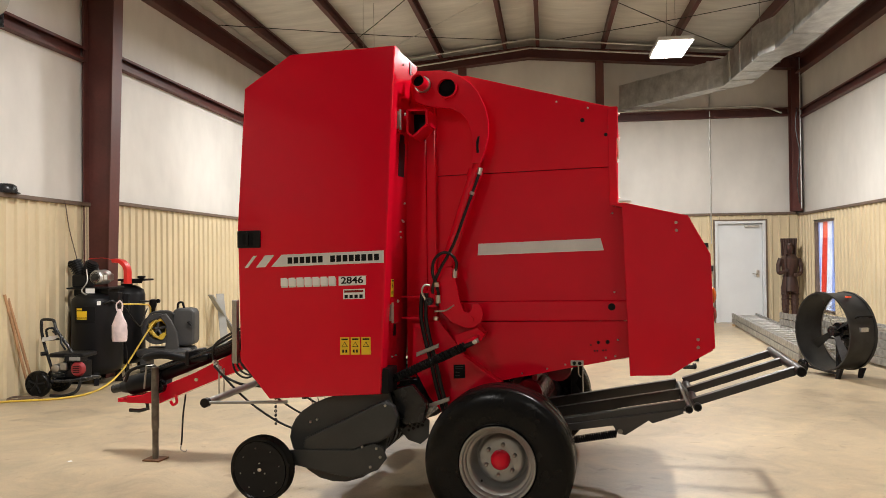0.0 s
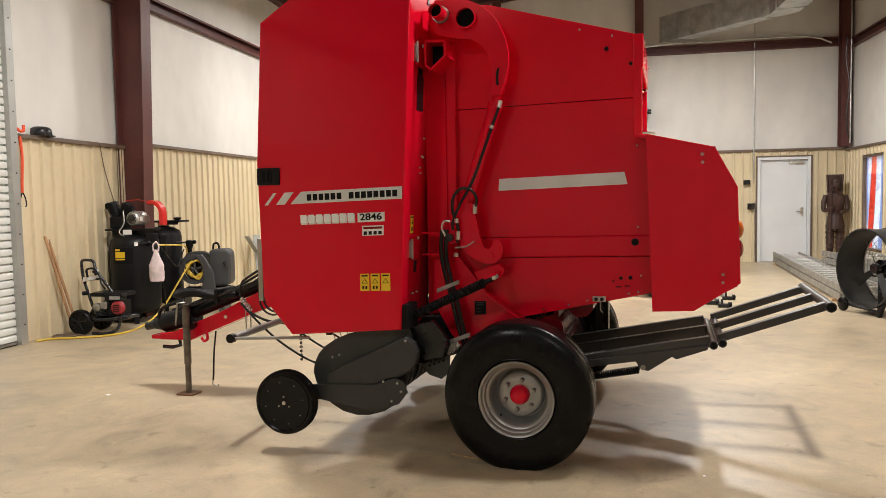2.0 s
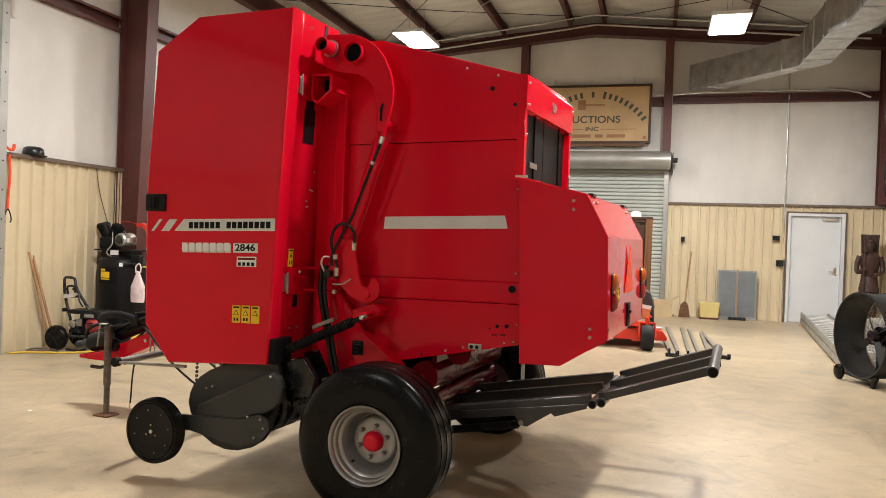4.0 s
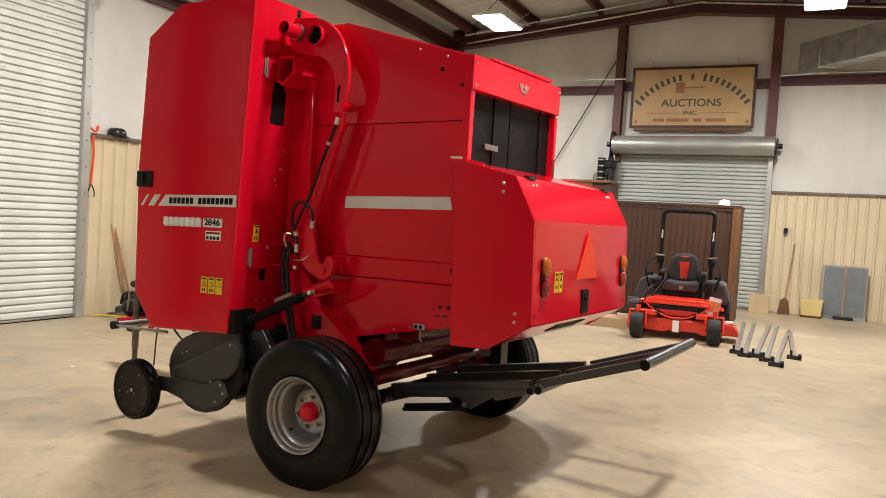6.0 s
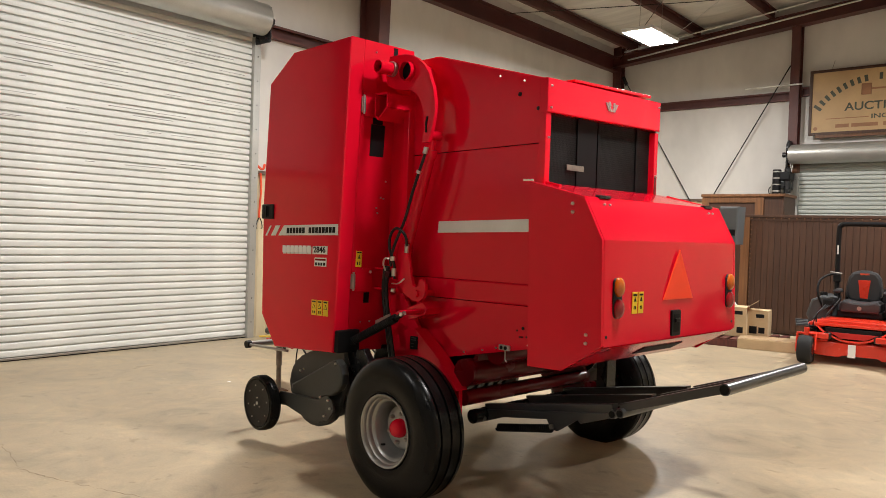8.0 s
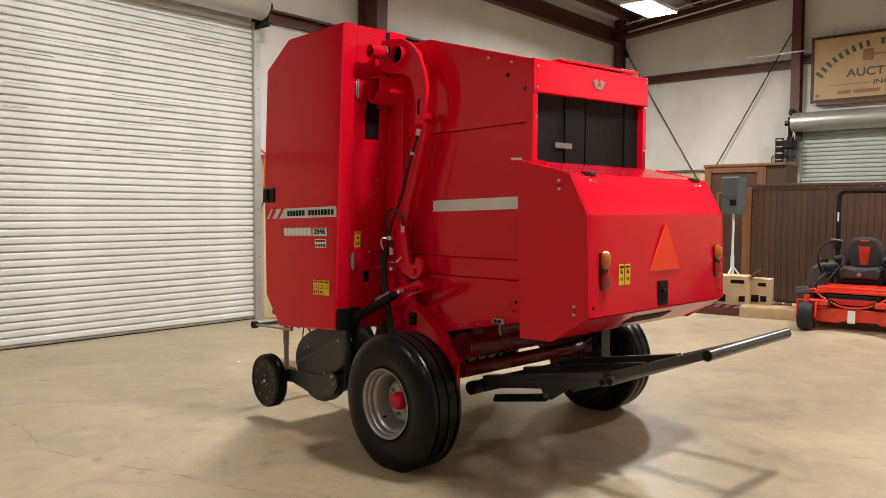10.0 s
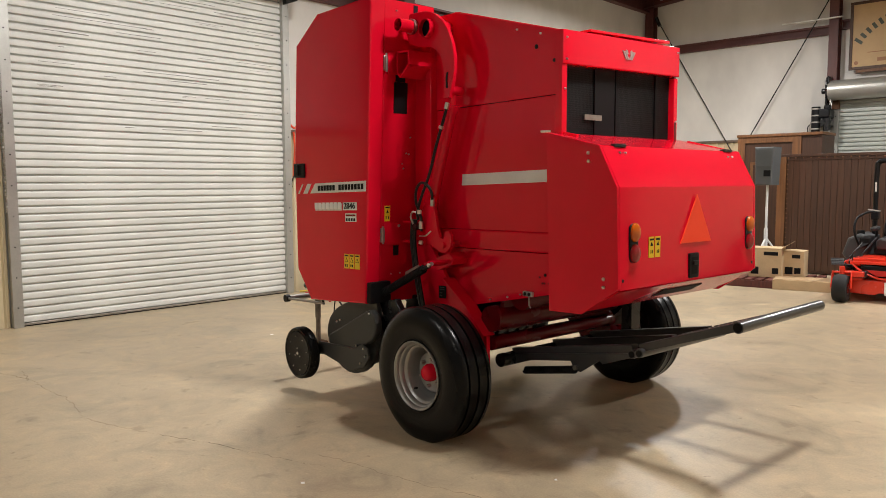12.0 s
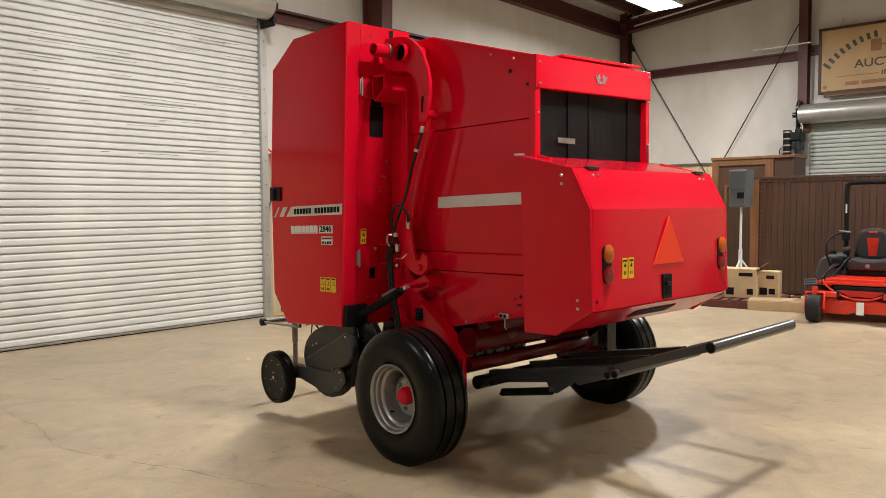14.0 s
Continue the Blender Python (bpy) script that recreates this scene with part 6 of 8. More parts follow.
# ---- along the left wall ----
def compressor():
    c = thing("air_compressor", "tall black vertical air compressor with pump and red belt guard", "compressor", (-4.445, 7.87, 0), 0)
    r = 0.275
    t = part("tank", lathe([(0.0, 0.10), (r * 0.7, 0.11), (r * 0.96, 0.16), (r, 0.22), (r, 0.90), (r * 0.96, 0.96), (r * 0.78, 1.01), (r * 0.4, 1.035), (0, 1.04)], "z", (0, 0, 0), 40), BLACK, c, "black tank with a yellow badge")
    # badge wraps round the tank's face
    for nm, a0, a1, z0, z1, o, m, lab in (("brand_patch", -112, -62, 0.70, 0.885, 0.002, INK, "dark badge panel"), ("badge_bar", -106, -80, 0.765, 0.835, 0.004, YELLOW, "yellow brand badge as bars"),
                                          ("badge_bar", -106, -92, 0.845, 0.868, 0.004, YELLOW, ""), ("badge_bar", -106, -80, 0.742, 0.755, 0.004, YELLOW, ""), ("white_label", -58, -50, 0.90, 0.945, 0.003, WHITE, "small white label")):
        bm = bmesh.new()
        rows = []
        for k in range(9):
            a = radians(a0 + (a1 - a0) * k / 8)
            rows.append([bm.verts.new(((r + e) * math.cos(a), (r + e) * math.sin(a), z)) for e, z in ((o, z0), (o, z1), (-0.01, z1), (-0.01, z0))])
        for a_, b_ in zip(rows, rows[1:]):
            for k in range(4):
                bm.faces.new((a_[k], a_[(k + 1) % 4], b_[(k + 1) % 4], b_[k]))
        bm.faces.new(rows[0])
        bm.faces.new(rows[-1])
        part(nm, bm, m, t, lab)
    for k in range(4):
        a = radians(90 * k - 60)
        part("foot", prism([(-0.035, 0), (0.05, 0), (0.02, 0.18), (-0.03, 0.18)], "y", -0.025, 0.025), BLACK, c).matrix_basis = pose(0.22 * math.cos(a), 0.22 * math.sin(a), 0, 0, 0, math.degrees(a))
    part("deck", box(-0.27, 0.25, -0.17, 0.15, 1.075, 1.095, 0.004), BLACK, c)
    part("deck_leg", box(-0.22, 0.20, -0.10, 0.10, 1.0, 1.076), BLACK, c)
    part("deck_label", box(-0.03, 0.08, -0.175, -0.170, 1.03, 1.085), WHITE, c, "white data label")
    p = part("pump", box(-0.24, -0.06, -0.12, 0.06, 1.095, 1.24, 0.02), BLACK, c)
    for x0, z0, x1, z1, rr in ((-0.16, 1.20, -0.25, 1.40, 0.060), (-0.12, 1.20, -0.02, 1.38, 0.058)):
        cy = part("cylinder_head", tube([(x0, -0.03, z0), (x1, -0.05, z1)], rr, 14), BLACK, p)
        d_ = Vector((x1 - x0, -0.02, z1 - z0))
        for k in range(6):
            q = Vector((x0, -0.03, z0)) + d_ * (0.30 + 0.12 * k)
            part("cooling_fin", tube([q - d_.normalized() * 0.004, q + d_.normalized() * 0.004], rr + 0.018, 14), BLACK, cy)
    part("flywheel", lathe([(0.12, 0.0), (0.12, 0.03), (0.10, 0.03), (0.10, 0.0)], "y", (-0.14, 0.07, 1.24), 24, closed=True), BLACK, p)
    part("air_filter", lathe([(0.04, 0.0), (0.045, 0.02), (0.03, 0.05), (0, 0.05)], "x", (-0.30, -0.06, 1.36), 14), BLACK, p)
    part("copper_line", tube(curve([(-0.05, -0.12, 1.30), (-0.02, -0.16, 1.16), (-0.06, -0.20, 1.06), (0.02, -0.20, 1.0)], 6), 0.008, 6), STEEL, p)
    m = part("motor", lathe([(0.0, -0.17), (0.05, -0.165), (0.075, -0.15), (0.085, -0.13), (0.085, 0.04), (0.07, 0.06)], "y", (0.08, 0, 1.21), 24), ALU, c, "worn grey electric motor")
    part("motor_face", lathe([(0.045, -0.172), (0.045, -0.166), (0.06, -0.162)], "y", (0.08, 0, 1.21), 20), CHAR, m)
    part("motor_box", box(0.10, 0.22, -0.14, -0.02, 1.17, 1.25, 0.01), STEEL, m)
    part("motor_label", box(0.13, 0.16, -0.143, -0.139, 1.185, 1.235), WHITE, m)
    part("motor_label", box(0.175, 0.205, -0.143, -0.139, 1.185, 1.235), WHITE, m)
    arc = [(0.22 + 0.15 * math.cos(radians(a)), 1.265 + 0.155 * math.sin(radians(a))) for a in range(110, -5, -10)]
    arc += [(0.37, 1.13), (0.325, 1.13)] + [(0.22 + 0.105 * math.cos(radians(a)), 1.265 + 0.11 * math.sin(radians(a))) for a in range(0, 111, 10)]
    part("belt_guard", prism(arc, "y", 0.0, 0.10, 0.004), GUARD_RED, c, "red belt guard")
    part("guard_rim", tube([(-0.12, 0.02, 1.42), (0.05, 0.02, 1.43), (0.17, 0.02, 1.41)], 0.004, 6), GUARD_RED, c)
    part("manifold", tube(curve([(0.20, -0.20, 0.92), (0.29, -0.16, 0.94), (0.33, -0.10, 0.90)], 6), 0.016, 8), CHAR, c)
    part("pressure_switch", box(0.23, 0.35, -0.14, -0.06, 0.93, 1.04, 0.01), BLACK, c)
    return c


compressor()
t2 = thing("air_tank", "second black vertical air tank with a top plate and regulator", "tank", (-4.62, 8.78, 0))
part("tank", lathe([(0.0, 0.08), (0.14, 0.10), (0.21, 0.16), (0.22, 0.24), (0.22, 0.96), (0.20, 1.03), (0.12, 1.08), (0.0, 1.09)], "z", (0, 0, 0), 32), BLACK, t2)
part("top_plate", box(-0.14, 0.30, -0.12, 0.12, 1.14, 1.165, 0.006), BLACK, t2)
part("plate_lip", prism([(0.06, 1.165), (0.30, 1.165), (0.27, 1.11), (0.09, 1.11)], "y", -0.124, -0.118), BLACK, t2)
part("neck", tube([(0, 0, 1.05), (0, 0, 1.15)], 0.07, 12), BLACK, t2)
part("neck_band", lathe([(0.073, 1.10), (0.073, 1.13)], "z", (0, 0, 0), 14), STEEL, t2)
part("knob", lathe([(0.03, 1.165), (0.05, 1.18), (0.05, 1.20), (0, 1.205)], "z", (0.20, 0, 0), 12), BLACK, t2)
part("knob", lathe([(0.02, 1.165), (0.035, 1.175), (0, 1.19)], "z", (0.02, 0, 0), 10), BLACK, t2)
rg = part("regulator_pipe", tube([(0.2, -0.05, 0.88), (0.46, -0.06, 0.88)], 0.012, 8), STEEL, t2)
part("regulator", lathe([(0.012, 0.72), (0.026, 0.74), (0.030, 0.80), (0.045, 0.83), (0.045, 0.90), (0.02, 0.91)], "z", (0.39, -0.06, 0), 14), BLACK, rg)
part("gauge", lathe([(0.025, -0.09), (0.025, -0.07)], "y", (0.47, 0, 0.885), 14), BLACK, rg)
part("sticker", box(0.06, 0.14, -0.205, -0.16, 0.76, 0.98), FANBLACK, t2)
for k in range(3):
    a = radians(120 * k - 60)
    part("foot", box(0.17 * math.cos(a) - 0.02, 0.17 * math.cos(a) + 0.02, 0.17 * math.sin(a) - 0.02, 0.17 * math.sin(a) + 0.02, 0, 0.16), BLACK, t2)


def sack(name, at, w, h, material, label):
    """A thin plastic bag, hung by its handles."""
    o = thing(name, label, "bag", at)
    bm = bmesh.new()
    rows = []
    n = 14
    for i in range(11):
        z = -h * i / 10
        rx = w * (0.12 + 0.55 * min(1, i / 5.0) ** 1.1) * (1.0 if i < 10 else 0.92)
        ry = rx * 0.55
        rows.append([bm.verts.new((rx * math.cos(2 * math.pi * k / n) * (1 + 0.10 * noise.noise((k, i * 0.6, 2))), ry * math.sin(2 * math.pi * k / n) * (1 + 0.2 * noise.noise((k, i * 0.6, 5))), z)) for k in range(n)])
    for a, b in zip(rows, rows[1:]):
        for k in range(n):
            bm.faces.new((a[k], a[(k + 1) % n], b[(k + 1) % n], b[k]))
    bm.faces.new(rows[-1])
    part("bag_body", bm, material, o)
    for s in (-1, 1):
        part("bag_handle", tube(curve([(0.03 * s, 0, -0.02), (0.035 * s, 0, 0.05), (0.0, 0.01, 0.09)], 4), 0.008, 6), material, o)
    return o


sack("plastic_bag", (-4.02, 7.62, 0.86), 0.135, 0.36, BAG, "white and pink plastic bag hung from the compressor")


def pressure_washer():
    p = thing("pressure_washer", "black wheeled pressure washer with a small engine", "pressure washer", (-4.40, 7.12, 0))
    fr_ = part("handle_frame", tube(curve([(-0.08, 0.04, 0.16), (-0.12, 0.04, 0.28), (-0.22, 0.05, 0.57), (-0.245, 0.06, 0.73), (-0.225, 0.06, 0.775), (-0.10, 0.03, 0.775), (-0.065, 0.02, 0.75), (-0.02, 0.0, 0.66), (0.15, -0.02, 0.46), (0.20, -0.02, 0.36)], 6), 0.016, 10), CHAR, p)
    part("handle_label", prism([(-0.20, 0.545), (-0.04, 0.575), (-0.03, 0.615), (-0.19, 0.595)], "y", 0.0, 0.03, 0.003), WHITE, fr_, "white handle label")
    part("cross_bar", tube([(-0.22, 0.05, 0.56), (0.04, 0.0, 0.58)], 0.012, 8), CHAR, fr_)
    part("gun_holder", tube(curve([(-0.12, -0.02, 0.60), (-0.12, -0.03, 0.68), (-0.04, -0.03, 0.69), (-0.02, -0.02, 0.62)], 4), 0.012, 6), BLACK, fr_)
    part("spray_hose", tube(curve([(-0.06, -0.02, 0.66), (0.03, -0.03, 0.62), (0.06, -0.05, 0.54), (0.10, -0.04, 0.47)], 5), 0.010, 6), HOSE, fr_)
    part("hand_knob", tube([(-0.20, -0.01, 0.42), (-0.17, 0.04, 0.42)], 0.022, 8), BLACK, fr_)
    for pts in ([(-0.10, -0.15, 0.15), (0.06, -0.17, 0.16), (0.24, -0.16, 0.17), (0.36, -0.12, 0.19), (0.40, -0.02, 0.19), (0.38, 0.10, 0.17), (0.10, 0.14, 0.15), (-0.10, 0.12, 0.15)], [(0.34, -0.13, 0.19), (0.30, -0.16, 0.06), (0.16, -0.18, 0.015), (0.02, -0.17, 0.015)]):
        part("base_frame", tube(curve(pts, 6), 0.016, 10), CHAR, p)
    part("base_tray", box(-0.08, 0.36, -0.13, 0.12, 0.150, 0.175, 0.01), CHAR, p)
    for y in (-0.19, 0.15):
        w = part("wheel", lathe([(0.03, -0.025), (0.10, -0.02), (0.10, 0.02), (0.03, 0.025)], "y", (-0.10, y, 0.136), 28), BLACK, p)
        part("tyre", lathe([(0.095, -0.032), (0.122, -0.036), (0.136, -0.02), (0.136, 0.02), (0.122, 0.036), (0.095, 0.032)], "y", (-0.10, y, 0.136), 28), RUBBER, w)
        for k in range(5):
            a = radians(72 * k + 10)
            part("spoke", tube([(-0.10, y - 0.026, 0.136), (-0.10 + 0.095 * math.cos(a), y - 0.026, 0.136 + 0.095 * math.sin(a))], 0.012, 6), BLACK, w)
    e = part("engine", box(0.10, 0.30, -0.10, 0.12, 0.175, 0.36, 0.02), BLACK, p)
    for k in range(5):
        part("cooling_fin", box(0.04, 0.16, -0.13, -0.09, 0.20 + 0.028 * k, 0.212 + 0.028 * k), CHAR, e)
    part("fuel_tank", box(-0.02, 0.36, -0.14, 0.12, 0.40, 0.445, 0.015), BLACK, e, "black fuel tank")
    part("air_box", box(0.16, 0.34, -0.15, -0.02, 0.36, 0.43, 0.01), BLACK, e)
    part("tank_label", box(0.22, 0.34, -0.154, -0.149, 0.375, 0.41), PANEL_GREY, e)
    part("starter", lathe([(0.072, 0.0), (0.078, -0.03), (0.06, -0.055), (0.0, -0.06)], "y", (0.30, -0.10, 0.285), 22), ENGINE_RED, e, "red recoil starter")
    for k in range(4):
        part("starter_slot", box(0.265, 0.335, -0.1625, -0.158, 0.25 + 0.02 * k, 0.258 + 0.02 * k), INK, e)
    part("carburettor", lathe([(0.045, 0.0), (0.045, -0.06), (0.03, -0.07), (0, -0.07)], "y", (0.06, -0.09, 0.29), 14), STEEL, e)
    part("muffler", box(0.10, 0.18, -0.14, -0.09, 0.27, 0.35, 0.01), STEEL, e)
    part("pump", tube([(0.0, -0.06, 0.24), (0.09, -0.06, 0.24)], 0.05, 12), ALU, p)
    return p


pressure_washer()


def hose_reel():
    h = thing("hose_reel_cart", "dark grey plastic cart with a wound yellow hose", "hose reel", (-4.02, 8.70, 0), 12)
    part("foot_beam", box(-0.34, 0.32, -0.20, -0.06, 0.20, 0.31, 0.045), LEDGE_GREY, h)
    part("foot_beam", box(-0.30, 0.32, 0.08, 0.20, 0.20, 0.31, 0.045), LEDGE_GREY, h)
    for x in (-0.26, 0.24):
        part("leg", box(x - 0.04, x + 0.04, -0.16, 0.16, 0.0, 0.21, 0.02), LEDGE_GREY, h)
    for y, r in ((-0.13, 0.19), (0.12, 0.20)):
        part("reel_flange", lathe([(r, -0.02), (r, 0.02), (r - 0.055, 0.02), (r - 0.055, -0.02)], "y", (-0.09, y, 0.55), 36, closed=True), LEDGE_GREY, h)
        for k in range(5):
            a = radians(72 * k + 15)
            part("reel_spoke", tube([(-0.09, y, 0.55), (-0.09 + (r - 0.04) * math.cos(a), y, 0.55 + (r - 0.04) * math.sin(a))], 0.016, 6), LEDGE_GREY, h)
    part("reel_back", lathe([(0.0, 0.0), (0.15, 0.0), (0.15, 0.01), (0, 0.01)], "y", (-0.09, 0.10, 0.55), 28), LEDGE_GREY, h)
    part("wound_hose", spring((-0.09, -0.12, 0.55), (-0.09, 0.09, 0.55), 0.105, 0.012, 9, 6, 22), HOSE_YELLOW, h, "wound yellow hose")
    for k in range(4):
        part("loose_turn", tube(curve([(-0.05 + 0.01 * k, -0.15, 0.67), (-0.14 - 0.012 * k, -0.165, 0.60), (-0.15 + 0.01 * k, -0.165, 0.50), (-0.08 + 0.015 * k, -0.16, 0.455 - 0.01 * k), (-0.01 + 0.01 * k, -0.155, 0.50)], 6), 0.011, 6), HOSE_YELLOW, h)
    for y in (-0.16, 0.14):
        part("side_arm", prism([(0.00, 0.28), (0.18, 0.28), (0.16, 0.50), (0.08, 0.66), (0.02, 0.74), (-0.06, 0.72), (0.02, 0.60), (0.03, 0.45)], "y", y - 0.025, y + 0.025, 0.012), LEDGE_GREY, h)
    part("body", prism(rounded(0.05, 0.33, 0.32, 0.79, 0.08, 5), "y", -0.02, 0.24, 0.03), LEDGE_GREY, h)
    part("carry_handle", tube(curve([(0.10, 0.06, 0.78), (0.11, 0.06, 0.85), (0.16, 0.06, 0.86), (0.18, 0.06, 0.79)], 5), 0.014, 8), BLACK, h)
    part("top_bow", tube(curve([(-0.22, -0.10, 0.68), (-0.15, -0.10, 0.75), (0.02, -0.08, 0.76), (0.08, -0.04, 0.72)], 5), 0.014, 8), LEDGE_GREY, h)
    part("crank", tube([(0.26, -0.03, 0.62), (0.26, -0.08, 0.62), (0.30, -0.08, 0.58)], 0.012, 8), BLACK, h)
    return h


hose_reel()
hose = solid("air_hose", tube(curve([(-4.07, 8.50, 0.66), (-4.10, 8.44, 0.60), (-4.17, 8.28, 0.38), (-4.20, 8.05, 0.17), (-4.18, 7.75, 0.05), (-4.10, 7.35, 0.012), (-4.08, 7.0, 0.012), (-4.22, 6.80, 0.012), (-4.42, 6.70, 0.012), (-4.62, 6.62, 0.012), (-4.70, 6.5, 0.012)], 10), 0.011, 8), HOSE_YELLOW,
             "yellow air hose trailing over the concrete to the wall", "hose")
solid("floor_hose", tube(curve([(-4.62, 6.80, 0.012), (-4.45, 6.78, 0.02), (-4.66, 6.70, 0.012), (-4.72, 6.86, 0.012), (-4.50, 6.88, 0.012), (-4.36, 6.80, 0.012)], 8), 0.010, 8), TRIM, "brown hose heaped loosely on the floor", "hose")
solid("air_hose", tube(curve([(-4.10, 7.80, 0.90), (-4.02, 8.1, 0.88), (-4.16, 8.50, 0.84), (-4.20, 8.60, 0.76), (-4.24, 8.62, 0.62), (-4.18, 8.60, 0.52)], 8), 0.009, 8), HOSE_YELLOW, "yellow air hose looped between the tanks", "hose")
solid("dark_hose", tube(curve([(-4.06, 7.78, 0.88), (-4.05, 8.0, 0.68), (-4.10, 8.2, 0.62), (-4.20, 8.45, 0.70), (-4.24, 8.6, 0.80)], 8), 0.008, 8), HOSE, "thin dark hose sagging between the tanks", "hose")
solid("drain_cord", tube(curve([(-4.02, 7.70, 0.55), (-3.99, 7.72, 0.35), (-4.02, 7.74, 0.12), (-4.10, 7.72, 0.05)], 8), 0.006, 6), HOSE, "thin cord hanging by the tank", "cord")
for k, (a, b) in enumerate((((-4.66, 7.02, 0.0), (-4.80, 6.83, 1.06)), ((-4.62, 7.05, 0.0), (-4.80, 6.88, 1.02)))):
    o = thing("wooden_pole", "plain wooden tool handle leaning on the wainscot", "pole", a)
    dd = Vector(b) - Vector(a)
    part("shaft", tube([(0, 0, 0.014), dd], 0.015, 10), WOOD_HANDLE, o)
lb_ = thing("leaning_boards", "grey boards leaning in a cross against the wainscot", "boards", (-4.72, 11.65, 0))
for k, (x0, y0, x1, y1) in enumerate(((0.28, -0.35, 0.02, 0.05), (0.30, 0.20, 0.02, -0.30))):
    d_ = Vector((x1 - x0, y1 - y0, 0.82))
    b_ = part("board", box(-0.06, 0.06, -0.012, 0.012, 0, d_.length, 0.003), PANEL_GREY, lb_)
    b_.matrix_basis = Matrix.Translation((x0, y0, 0.012)) @ d_.to_track_quat("Z", "Y").to_matrix().to_4x4()
cap_ = thing("work_hat", "dark cloth cap lying on the wall ledge", "hat", (LEFT + 0.05, 6.85, WAIN_L))
part("crown", lathe([(0.105, 0.0), (0.11, 0.03), (0.10, 0.075), (0.07, 0.095), (0, 0.10)], "z", (0, 0, 0), 20), CHAR, cap_)
part("brim", lathe([(0.0, 0.002), (0.115, 0.002), (0.115, 0.008), (0, 0.01)], "z", (0.0, 0.035, 0), 20), CHAR, cap_)
rs_ = thing("ratchet_strap", "bright red-orange strap with hooks hung on the ledge", "strap", (LEFT + 0.10, 6.49, WAIN_L - 0.03))
part("webbing", tube(curve([(0, 0, 0.0), (0.005, 0.012, -0.2), (0.0, 0.0, -0.45), (0, -0.005, -0.56)], 6), 0.014, 6), STRAP, rs_)
part("webbing", tube(curve([(-0.03, -0.04, 0.10), (0.01, 0.0, 0.05), (0.02, 0.03, 0.06), (0.0, 0.06, 0.11)], 5), 0.016, 6), STRAP, rs_)
for s in (-1, 1):
    part("strap_hook", tube(curve([(0, 0, -0.55), (0.0, 0.035 * s, -0.62), (0, 0.045 * s, -0.68), (0, 0.03 * s, -0.70)], 5), 0.007, 6), CHAR, rs_)


# ---- along the back wall ----
def panel_cabinet():
    """The large dark booth with plank sides."""
    c = thing("wooden_counter", "large dark brown plank-sided wooden bar counter", "counter", (0.335, 13.25, 0))
    w_, h_, d_ = 2.59, 1.82, 0.75
    part("body", box(-w_ / 2 + 0.02, w_ / 2, -d_ / 2 + 0.02, d_ / 2, 0.02, h_ - 0.02), WOOD_DARK, c)
    me = finish(box(-0.043, 0.043, -0.009, 0.009, 0.0, h_ - 0.14, 0.003), "plank", WOOD_DARK)
    n = int((w_ - 0.26) / 0.09)
    for k in range(n):
        shared("plank", me, c, pose(-w_ / 2 + 0.19 + 0.09 * k, -d_ / 2 + 0.012, 0.06))
    part("corner_post", box(-w_ / 2, -w_ / 2 + 0.13, -d_ / 2 - 0.012, -d_ / 2 + 0.05, 0, h_ - 0.02, 0.004), WOOD_MID, c)
    part("end_panel", box(w_ / 2 - 0.10, w_ / 2 + 0.012, -d_ / 2 - 0.012, -d_ / 2 + 0.05, 0, h_ - 0.02, 0.004), WOOD_MID, c)
    part("top_rail", box(-w_ / 2, w_ / 2 + 0.012, -d_ / 2 - 0.014, d_ / 2, h_ - 0.03, h_ + 0.012, 0.004), WOOD_DARK, c)
    part("rail_board", box(-w_ / 2 + 0.13, w_ / 2 - 0.11, -d_ / 2 - 0.004, -d_ / 2 + 0.02, h_ - 0.08, h_ - 0.032, 0.003), WOOD_DARK, c)
    nm = bmesh.new()
    bmesh.ops.create_uvsphere(nm, u_segments=6, v_segments=4, radius=0.011)
    nail = finish(nm, "nail_head", RUST)
    for k in range(22):
        shared("nail_head", nail, c, Matrix.Translation((-w_ / 2 + 0.155, -d_ / 2 - 0.006, 0.1 + 0.075 * k)))
    for k in range(20):
        shared("nail_head", nail, c, Matrix.Translation((-w_ / 2 + 0.16 + 0.11 * k, -d_ / 2 - 0.010, h_ - 0.045)))
    return c


panel_cabinet()
wr = thing("wooden_wardrobe", "tall old brown wooden cabinet with a panelled front", "cabinet", (-1.30, 14.35, 0))
part("body", box(-0.75, 0.62, -0.30, 0.35, 0, 2.18, 0.006), WOOD_DARK, wr)
for x0, x1, z0, z1 in ((-0.76, -0.64, 0.0, 2.2), (0.16, 0.30, 0.0, 2.2), (-0.64, 0.16, 2.08, 2.2), (-0.64, 0.16, 0.0, 0.14)):
    part("front_frame", box(x0, x1, -0.325, -0.30, z0, z1, 0.004), WOOD_MID, wr)
part("inner_frame", box(-0.54, -0.49, -0.318, -0.30, 0.3, 1.75, 0.003), WOOD_MID, wr)
part("inner_frame", box(-0.49, 0.10, -0.318, -0.30, 1.70, 1.75, 0.003), WOOD_MID, wr)
part("cornice", box(-0.78, 0.64, -0.345, 0.36, 2.18, 2.23, 0.01), WOOD_MID, wr)


